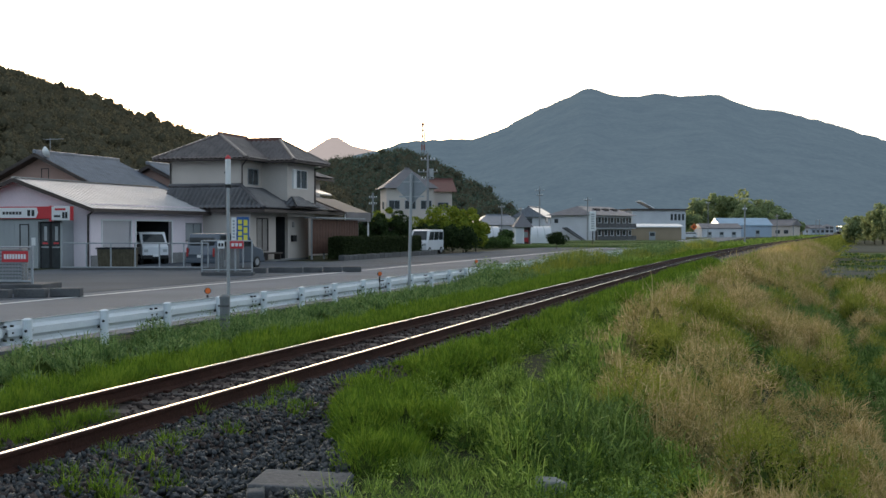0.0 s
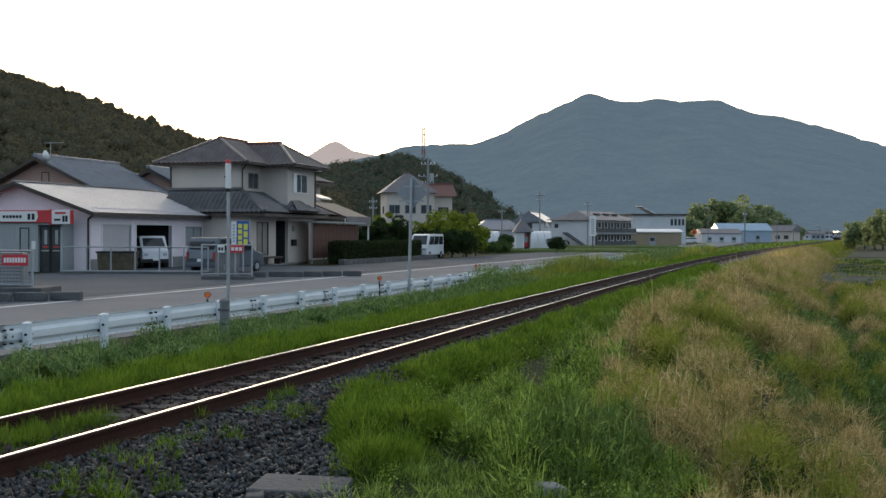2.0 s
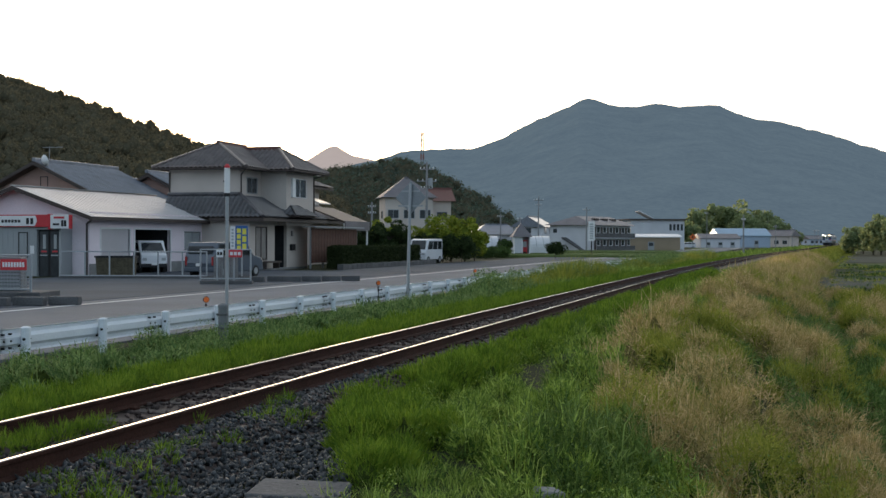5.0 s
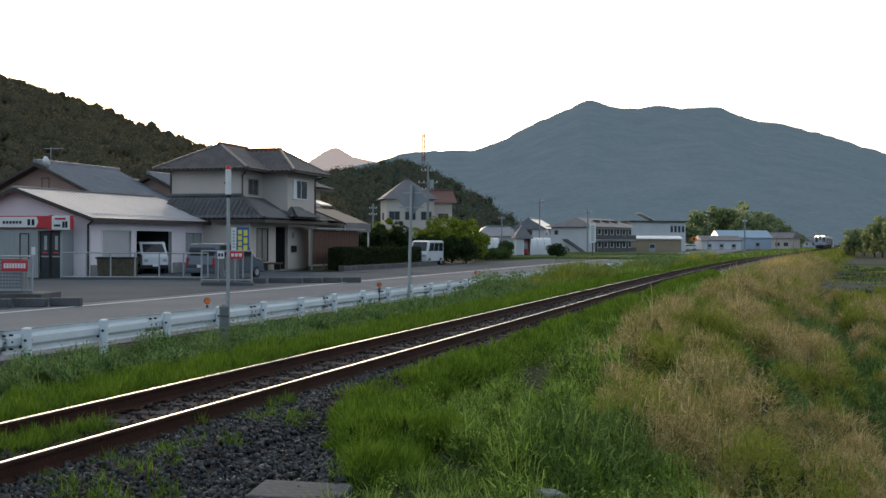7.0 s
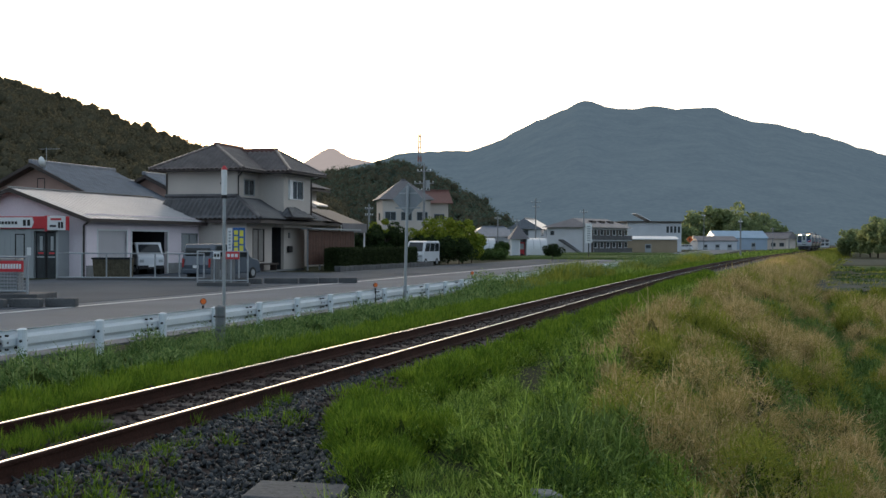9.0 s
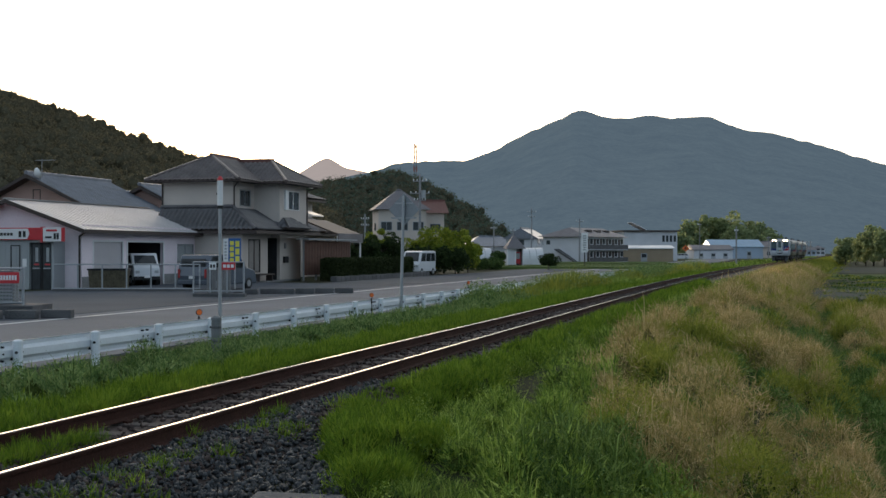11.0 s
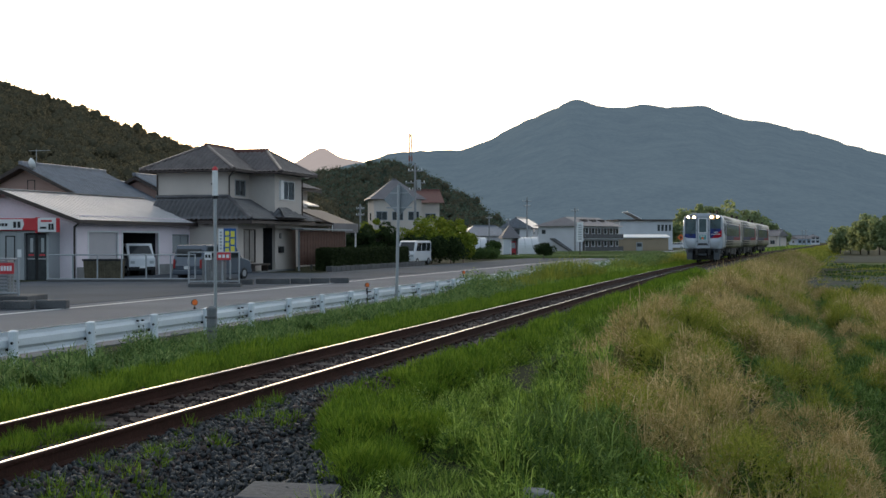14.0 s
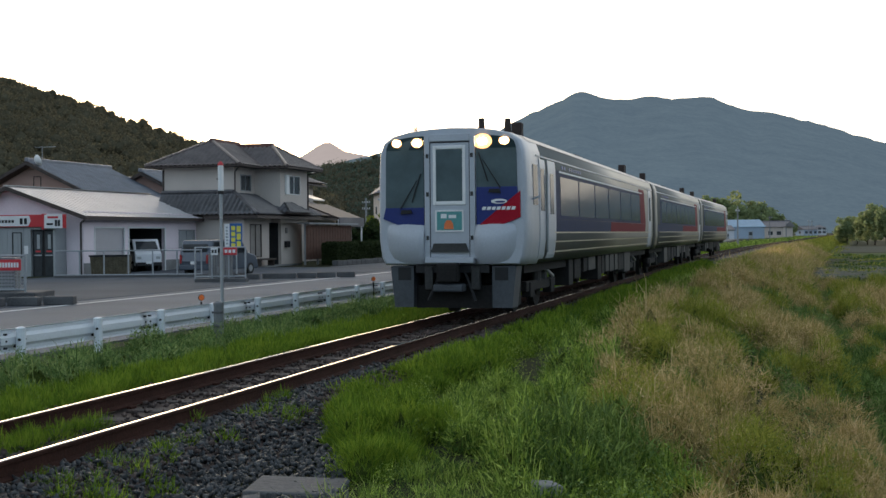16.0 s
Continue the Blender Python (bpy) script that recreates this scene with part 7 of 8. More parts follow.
    # mountain-side tree groups and garden trees
    for i, (x, d, hgt, r) in enumerate(((1238, 390, 12.5, 5.0), (1262, 400, 15.0, 6.0), (1298, 395, 16.5, 6.5), (1330, 400, 15.5, 6.0), (1358, 390, 12.5, 5.5), (1384, 380, 9.5, 4.5), (1225, 370, 8.5, 3.6), (1310, 380, 11.0, 6.0), (1346, 375, 9.0, 5.0), (1405, 375, 5.5, 3.2))):
        tree("broadleaf_tree", ((x - 784) / 2089.0 * d, d, -0.4), hgt, r, M_FARTREE, "rounded pale green broadleaf tree far off", 200 + i, 26, 70, 0.95, 0.12, "grove behind the warehouse")
    for i, (x, d, hgt, r) in enumerate(((1512, 250, 5.8, 2.6), (1530, 255, 6.5, 2.6), (1548, 240, 7.6, 3.0), (1562, 235, 9.0, 3.0), (1582, 230, 8.5, 3.2), (1610, 235, 9.0, 3.5), (1500, 262, 4.0, 1.8))):
        tree("field_tree", ((x - 784) / 2089.0 * d, d, -1.2), hgt, r, M_FARTREE, "green rounded tree at the field's edge", 230 + i, 34, 80, 0.5, 0.0, "trees by the fields")
    for i, (x, d, z, hgt, r, mt, lab) in enumerate(((690, 97, -0.3, 4.0, 1.3, M_DARKLEAF, "dark pruned garden pine tree"), (668, 93, -0.3, 3.3, 1.1, M_DARKLEAF, "dark pruned garden pine tree"), (712, 100, -0.3, 3.2, 1.3, M_DARKLEAF, "dark green garden shrub"), (680, 104, -0.3, 4.4, 1.4, M_SHRUB, "yellow-green garden shrub in leaf"), (770, 99, -0.3, 4.1, 2.0, M_SHRUB, "bright yellow-green leafy tree"), (800, 101, -0.3, 4.4, 2.1, M_SHRUB, "bright yellow-green leafy tree"), (825, 100, -0.3, 4.0, 1.8, M_SHRUB, "bright yellow-green leafy tree"), (842, 104, -0.3, 3.0, 1.4, M_SHRUB, "bright yellow-green leafy tree"), (785, 97, -0.3, 2.4, 1.8, M_DARKLEAF, "dark green shrub under the bright trees"), (820, 97, -0.3, 2.3, 1.7, M_DARKLEAF, "dark green shrub under the bright trees"), (752, 97, -0.3, 2.8, 1.4, M_DARKLEAF, "dark green shrub under the bright trees"), (640, 90, -0.3, 2.4, 0.9, M_DARKLEAF, "dark green garden shrub"), (895, 128, -0.3, 2.3, 1.0, M_WEEDLEAF, "thin green roadside bush"), (985, 118, -0.3, 1.7, 1.1, M_DARKLEAF, "round dark bush by the road"), (862, 118, -0.3, 1.2, 1.6, M_WEEDLEAF, "low green roadside bush"), (880, 124, -0.3, 1.0, 1.8, M_WEEDLEAF, "low green roadside bush"))):
        tree("garden_tree" if hgt > 2.5 else "bush", ((x - 784) / 2089.0 * d, d, z), hgt, r, mt, lab, 260 + i, 24, 170, 0.17 if hgt > 2.5 else 0.13, 0.06, "garden trees" if hgt > 2.5 else "", "tree" if hgt > 2.5 else "bush", 4)


M_REDL_M = mat("faded_red_mast_paint", (0.26, 0.09, 0.07), 0.7, 0, 0.1, 1.0, 10.0, 0.0)
M_WEEDLEAF = leaf_mat("bush_leaves", [(0.03, 0.06, 0.02), (0.06, 0.10, 0.03), (0.10, 0.15, 0.04)], 0.3, 0.8, share=0.5)


def build_field_strips():
    for x0, x1, y0, y1, z, rgb_m, label in ((20, 120, 128, 150, -1.28, M_PADDY, "green field strip"), (22, 140, 156, 215, -1.27, M_FIELD2, "dark tilled field strip"), (12.5, 60, 70, 92, -1.25, M_FIELD3, "dark bare paddy strip")):
        bm = nb()
        n = 30
        r = [[bm.verts.new((x, y, z)) for y in (y0, y1)] for x in np.linspace(x0, x1, n)]
        for a, b in zip(r, r[1:]):
            bm.faces.new((a[0], b[0], b[1], a[1]))
        tagged(part("field", bm, rgb_m), label, "field", kind="structure")
    for x0, x1, y0, y1, label in ((1.0, 34, 165, 190, "pale green crop rows"), (6.0, 30, 126, 152, "pale green crop rows")):
        bm = nb()
        y = y0
        while y < y1:
            box(bm, x0 + (y - y0) * 0.1, x1 + (y - y0) * 0.1, y, y + 1.6, -0.3, -0.05)
            y += 4.0
        tagged(part("crop_rows", bm, M_CROP), label, "crops", kind="stuff")


M_FIELD2 = mat("tilled_field", (0.06, 0.065, 0.05), 0.95, 0, 0.3, 0.2, 3.0, 0.4, gloss=0.1)
M_FIELD3 = mat("bare_paddy", (0.036, 0.044, 0.032), 0.9, 0, 0.3, 0.2, 3.0, 0.4, gloss=0.2)
M_CROP = mat("pale_green_crop", (0.11, 0.15, 0.05), 0.95, 0, 0.35, 0.6, 6.0, 0.6, gloss=0.1)


def build_near_blocks():
    s = thing("concrete_slab", "flat weathered concrete slab in the ballast", "concrete slab", pose(*(-1.06, 8.45, -0.335), 0, 1.5, -6))
    part("slab", boxes((-0.31, 0.36, -0.2, 0.36, 0, 0.10), bevel=0.02), M_CONC_D, s)
    b = thing("boundary_stone", "small dark mossy boundary stone in the grass", "stone", pose(*(-1.26, 7.9, -0.3), 3, 0, 12))
    part("stone", boxes((-0.06, 0.06, -0.06, 0.06, 0, 0.12), bevel=0.018), M_CONC_D, b)
    b = thing("boundary_stone", "grey concrete boundary stone in the grass", "stone", pose(*(0.72, 8.3, -0.49), 4, 8, 24))
    part("stone", boxes((-0.09, 0.09, -0.08, 0.08, 0, 0.30), bevel=0.015), M_CONC, b)


build_guardrail()
for m in ((-4.59, 23, -0.1), (-1.72, 32, -0.1), (1.21, 43, -0.05)):
    delineator(pose(*m, 0, 0, -60))
build_poles()
build_forecourt()
vehicle("kei_truck", "small white kei truck in the garage", plot(59.5, -28.3, -0.28, 228), 3.3, 1.45, 1.75, M_CARWHITE, "truck")
vehicle("minivan", "dark blue minivan parked in front of the house", pose(*(-10.57, 57.5, -0.28), 0, 0, 66), 4.2, 1.7, 1.72, M_CARDARK, "minivan")
vehicle("white_van", "white delivery van parked behind the hedge", plot(91.0, -21.9, -0.3, 174), 3.4, 1.5, 1.92, M_CARWHITE, "van")
for x in (193, 224):
    bin_box(pose(*((x - 784) / 2089.0 * 56.5, 56.5, -0.28), 0, 0, 2), 0.95)
build_hedge()
build_distance()
build_field_strips()
build_near_blocks()

# ---- the train: three diesel railcars, local x towards their front, z = 0 on the rails ----
M_STEEL = mat("brushed_stainless_steel", (0.17, 0.17, 0.158), 0.38, 0.8, 0.08, 1.0, 30.0, 0.03)
M_CABIN = mat("silver_white_cab_paint", (0.42, 0.45, 0.50), 0.35, 0.1, 0.08, 1.5, 30.0, 0.03)
M_CARROOF = mat("pale_roof_paint", (0.30, 0.30, 0.31), 0.4, 0.0, 0.15, 1.0, 20.0, 0.05)
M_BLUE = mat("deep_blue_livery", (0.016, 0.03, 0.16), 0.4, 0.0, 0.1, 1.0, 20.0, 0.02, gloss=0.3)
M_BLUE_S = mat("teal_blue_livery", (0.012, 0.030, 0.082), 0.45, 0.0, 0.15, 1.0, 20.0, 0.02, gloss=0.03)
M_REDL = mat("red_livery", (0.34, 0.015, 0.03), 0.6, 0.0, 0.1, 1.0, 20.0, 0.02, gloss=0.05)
# copy of the cab's red, darkened to put the side's shade into it
M_RED_S = mat("shaded_red_side_livery", (0.17, 0.014, 0.026), 0.5, 0.0, 0.1, 1.0, 20.0, 0.02, gloss=0.03)
M_TGLASS = glass_mat("train_window_glass", (0.028, 0.048, 0.055), 0.12, gloss=0.04)
M_SCREEN = glass_mat("windscreen_glass", (0.075, 0.11, 0.12), 0.05, gloss=0.8)
M_UNDER = mat("grimy_underframe", (0.013, 0.012, 0.012), 0.9, 0.1, 0.5, 2.0, 20.0, 0.3)
M_UNDERBOX = mat("grey_equipment_box", (0.045, 0.045, 0.045), 0.7, 0.2, 0.4, 2.0, 20.0, 0.2)
M_SKIRT = mat("grey_snow_plough", (0.060, 0.068, 0.08), 0.6, 0.1, 0.25, 2.0, 20.0, 0.1)
M_LAMP = glow("headlamp_light", (1.0, 0.74, 0.40), 150.0)
M_LAMP_D = glow("headlamp_light_dim", (1.0, 0.78, 0.50), 70.0)
# emission of the added rings that imitate the headlamps' bloom
M_LAMP_BLOOM = glow("lamp_bloom_glow", (1.0, 0.50, 0.16), 2.6, (0.5, 0.4, 0.3))
M_STRIPE = mat("pale_gold_stripe", (0.50, 0.45, 0.33), 0.4, 0.2, 0.1, 2.0, 30.0, 0.0)
M_TEAL = mat("teal_head_sign", (0.08, 0.28, 0.28), 0.4, 0, 0.15, 8.0, 30.0, 0.0)
M_SIGNOR = mat("orange_head_sign", (0.75, 0.18, 0.05), 0.4, 0, 0.1, 8.0, 30.0, 0.0)
M_EXH = mat("sooty_roof_box", (0.035, 0.022, 0.018), 0.8, 0, 0.3, 4.0, 30.0, 0.1)

SECTION = [(1.30, 1.00), (1.37, 1.15), (1.41, 1.45), (1.415, 1.8), (1.41, 2.3), (1.40, 2.85), (1.375, 3.1), (1.31, 3.27), (1.12, 3.40), (0.8, 3.475), (0.4, 3.515), (0.0, 3.53)]
SECTION = SECTION + [(-a, b) for a, b in SECTION[-2::-1]]


def side_y(z):
    """Half width of the body at a height."""
    pts = [(b, a) for a, b in SECTION[:7]]
    return float(np.interp(z, [p[0] for p in pts], [p[1] for p in pts]))


def loft(bm, stations):
    """Rings of the body section: (x, width factor, height factor about 2.3)."""
    rings = []
    for x, ky, kz in stations:
        rings.append([bm.verts.new((x, a * ky, 2.3 + (b - 2.3) * kz)) for a, b in SECTION])
    n = len(SECTION)
    for r0, r1 in zip(rings, rings[1:]):
        for i in range(n):
            f = bm.faces.new((r0[i], r0[(i + 1) % n], r1[(i + 1) % n], r1[i]))
            f.smooth = i < n - 1
    bm.faces.new(rings[0][::-1])
    bm.faces.new(rings[-1])


def side_panel(bm, x0, x1, z0, z1, side, proud, slant=0.0):
    """A flush panel that follows the side's slight curve."""
    zs = sorted({z0, z1, *[z for z in (1.15, 1.45, 1.8, 2.3, 2.85) if z0 < z < z1]})
    rows = []
    for z in zs:
        y = side * (side_y(z) + proud)
        yi = side * (side_y(z) - 0.02)
        o = slant * (z - z0)
        rows.append([bm.verts.new(p) for p in ((x0 + o, y, z), (x1 + o, y, z), (x1 + o, yi, z), (x0 + o, yi, z))])
    for a, b in zip(rows, rows[1:]):
        for i in range(4):
            bm.faces.new((a[i], a[(i + 1) % 4], b[(i + 1) % 4], b[i]))
    bm.faces.new(rows[0][::-1])
    bm.faces.new(rows[-1])


def panel(name, x0, x1, z0, z1, side, proud, material, parent, label="", slant=0.0):
    bm = nb()
    side_panel(bm, x0, x1, z0, z1, side, proud, slant)
    return part(name, bm, material, parent, label)


def wheel_mesh():
    bm = nb()
    for r, y0, y1 in ((0.43, -0.065, 0.065), (0.455, -0.075, -0.055), (0.2, -0.09, 0.09)):
        tube(bm, (0, y0, 0), (0, y1, 0), r, r, 20)
    return bm


def bogie(car, x):
    bo = part("bogie", boxes((x - 1.5, x + 1.5, -1.0, -0.86, 0.42, 0.62), (x - 1.5, x + 1.5, 0.86, 1.0, 0.42, 0.62), (x - 0.25, x + 0.25, -0.95, 0.95, 0.45, 0.8), (x - 1.25, x - 0.85, -1.03, -0.84, 0.3, 0.6), (x + 0.85, x + 1.25, -1.03, -0.84, 0.3, 0.6), (x - 1.25, x - 0.85, 0.84, 1.03, 0.3, 0.6), (x + 0.85, x + 1.25, 0.84, 1.03, 0.3, 0.6), bevel=0.02), M_UNDER, car, "grimy bogie frame")
    bm = nb()
    for y in (-0.93, 0.93):
        for k in (-0.35, 0.35):
            part("spring", tubes(((x + k, y, 0.6), (x + k, y, 0.98), 0.12)), M_UNDERBOX, bo)
    bm = nb()
    tube(bm, (x + 0.3, 1.06, 0.92), (x - 0.9, 1.06, 0.66), 0.035, 0.035, 8)
    part("damper", bm, M_GALV, bo, "pale steel damper")
    for k in (-1.05, 1.05):
        for y in (-0.60, 0.60):
            w = part("wheel", wheel_mesh(), M_UNDER, bo)
            w.matrix_basis = pose(x + k, y, 0.432, 0, 0, 0 if y > 0 else 180)


def railcar(lead, seed):
    rnd = random.Random(seed)
    car = thing("railcar", "silver diesel railcar with blue and red bands" if not lead else "silver diesel railcar with lit headlamps and blue-red cab front", "train", group="railcars of the express train")
    bm = nb()
    front = [(10.15, 1, 1), (10.42, 0.998, 0.998), (10.50, 0.99, 0.992), (10.545, 0.975, 0.983), (10.56, 0.96, 0.973)] if lead else [(10.30, 1, 1)]
    loft(bm, [(-10.30, 1, 1), (9.2, 1, 1)])
    body = part("body", bm, M_STEEL, car)
    bm = nb()
    loft(bm, [(9.2, 1.004, 1.004)] + front)
    part("cab_shell" if lead else "end_panel", bm, M_CABIN if lead else M_STEEL, car, "silver-white painted cab" if lead else "")
    # roof sheet and its dark boxes
    bm = nb()
    n = 10
    r0, r1 = [], []
    for a, b in SECTION[7:-7]:
        r0.append(bm.verts.new((-10.25, a * 1.004, b + 0.008)))
        r1.append(bm.verts.new((9.9 if lead else 10.25, a * 1.004, b + 0.008)))
    for i in range(len(r0) - 1):
        bm.faces.new((r0[i], r0[i + 1], r1[i + 1], r1[i]))
    part("roof", bm, M_CARROOF, car, "pale grey roof sheet")
    for x, w, h in ((8.5, 0.22, 0.34), (2.0, 0.7, 0.10), (-7.0, 0.4, 0.34), (-3.0, 1.2, 0.08)):
        part("roof_box", boxes((x - w / 2, x + w / 2, 0.70, 0.90, 3.36, 3.42 + h), bevel=0.02), M_EXH, car, "sooty dark roof box")
    part("roof_gutter", boxes((-10.2, 9.6, 1.375, 1.40, 3.02, 3.05), (-10.2, 9.6, -1.40, -1.375, 3.02, 3.05)), M_CABIN, body)
    # sides
    wins = [6.15 - 2.32 * i for i in range(6)] if lead else [7.0 - 1.9 * i for i in range(8)]
    half = 1.08 if lead else 0.86
    for side in (1, -1):
        w0, w1 = wins[-1] - half - 0.09, wins[0] + half + 0.09
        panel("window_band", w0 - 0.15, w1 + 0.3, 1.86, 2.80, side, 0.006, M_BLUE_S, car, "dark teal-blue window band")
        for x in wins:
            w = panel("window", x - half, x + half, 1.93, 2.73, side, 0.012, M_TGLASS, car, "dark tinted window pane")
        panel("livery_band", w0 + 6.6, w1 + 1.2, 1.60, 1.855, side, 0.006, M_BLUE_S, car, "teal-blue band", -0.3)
        panel("livery_band", w0 - 1.4, w0 + 6.6, 1.60, 1.855, side, 0.006, M_RED_S, car, "red band with the side's shade in its colour", -0.3)
        panel("livery_panel", w0 - 1.5, w0 - 0.15, 1.86, 2.95, side, 0.006, M_RED_S, car, "red panel beside the windows, darkened for the shaded side", 0.35)
        panel("stripe", w0 - 0.6, w1, 2.815, 2.85, side, 0.008, M_WHITE, car, "white line")
        for z in (1.585, 1.40, 1.20):
            panel("stripe", w0 - 3.0, w1 + 0.6, z - 0.014, z + 0.014, side, 0.010, M_STRIPE, car, "pale gold line")
        if lead:
            panel("livery_panel", 6.3 + 0.95, 7.75, 1.62, 2.85, side, 0.005, M_BLUE_S, car, "teal-blue panel")
            d = panel("door", 7.75, 8.55, 1.08, 3.0, side, 0.010, M_CABIN, car, "pale passenger door")
            panel("door_window", 7.98, 8.35, 1.95, 2.75, side, 0.016, M_TGLASS, d)
            panel("door_gap", 8.56, 8.60, 1.05, 3.02, side, 0.003, M_BLACK, car)
            panel("door_gap", 7.70, 7.74, 1.05, 3.02, side, 0.003, M_BLACK, car)
            d = panel("cab_door", 8.85, 9.4, 1.08, 2.98, side, 0.016, M_CABIN, car, "silver cab door")
            panel("door_window", 8.95, 9.3, 2.0, 2.80, side, 0.022, M_TGLASS, d)
            panel("cab_window", 9.55, 9.95, 2.1, 2.85, side, 0.010, M_TGLASS, car)
            bm = nb()
            tube(bm, (8.82, side * 1.45, 1.2), (8.82, side * 1.45, 2.7), 0.018)
            part("grab_rail", bm, M_GALV, car)
        d = panel("door", w0 - 3.2, w0 - 2.3, 1.08, 3.0, side, 0.010, M_CABIN, car, "pale passenger door")
        panel("door_window", w0 - 2.95, w0 - 2.55, 1.95, 2.75, side, 0.016, M_TGLASS, d)
        for k in range(9):
            x = w1 - 0.4 - 0.28 * k
            if k not in (2,):
                panel("lettering", x - 0.1, x + 0.06, 2.90, 2.97, side, 0.006, M_BLUE, car, "small dark lettering as bars")
        # underfloor gear
        x = 5.2
        while x > -5.2:
            w = rnd.uniform(0.4, 1.3)
            h = rnd.uniform(0.3, 0.6)
            part("equipment_box", boxes((x - w, x, side * 0.75 if side > 0 else -1.22, 1.22 if side > 0 else -0.75, 0.95 - h, 0.98), bevel=0.02), M_UNDERBOX if rnd.random() < 0.5 else M_UNDER, car)
            x -= w + rnd.uniform(0.1, 0.5)
        bm = nb()
        tube(bm, (-9.5, side * 1.1, 0.9), (9.0, side * 1.1, 0.9), 0.03, 0.03, 6)
        part("pipe", bm, M_UNDERBOX, car)
    part("underframe", boxes((-10.1, 9.6, -1.15, 1.15, 0.82, 1.02)), M_UNDER, car)
    bogie(car, 7.2)
    bogie(car, -7.2)
    # rear end: gangway bellows and coupler
    part("gangway", boxes((-10.52, -10.3, -0.55, 0.55, 1.0, 3.1), bevel=0.03), M_BLACK, car, "black gangway bellows")
    part("coupler", boxes((-10.55, -10.0, -0.14, 0.14, 0.72, 1.0), bevel=0.02), M_UNDER, car)
    if lead:
        cab_front(car)
    else:
        part("gangway", boxes((10.3, 10.48, -0.55, 0.55, 1.0, 3.1), bevel=0.03), M_BLACK, car, "black gangway bellows")
    return car


def arc_panel(bm, outline, x0, x1):
    """A front panel: an outline of (y, z), swept back towards the corners as the nose is."""
    def back(y):
        return -0.035 * (abs(y) / 1.3) ** 3
    r0 = [bm.verts.new((x0 + back(y), y, z)) for y, z in outline]
    r1 = [bm.verts.new((x1 + back(y), y, z)) for y, z in outline]
    n = len(outline)
    for i in range(n):
        bm.faces.new((r0[i], r0[(i + 1) % n], r1[(i + 1) % n], r1[i]))
    bm.faces.new(r1)
    bm.faces.new(r0[::-1])
    return bm


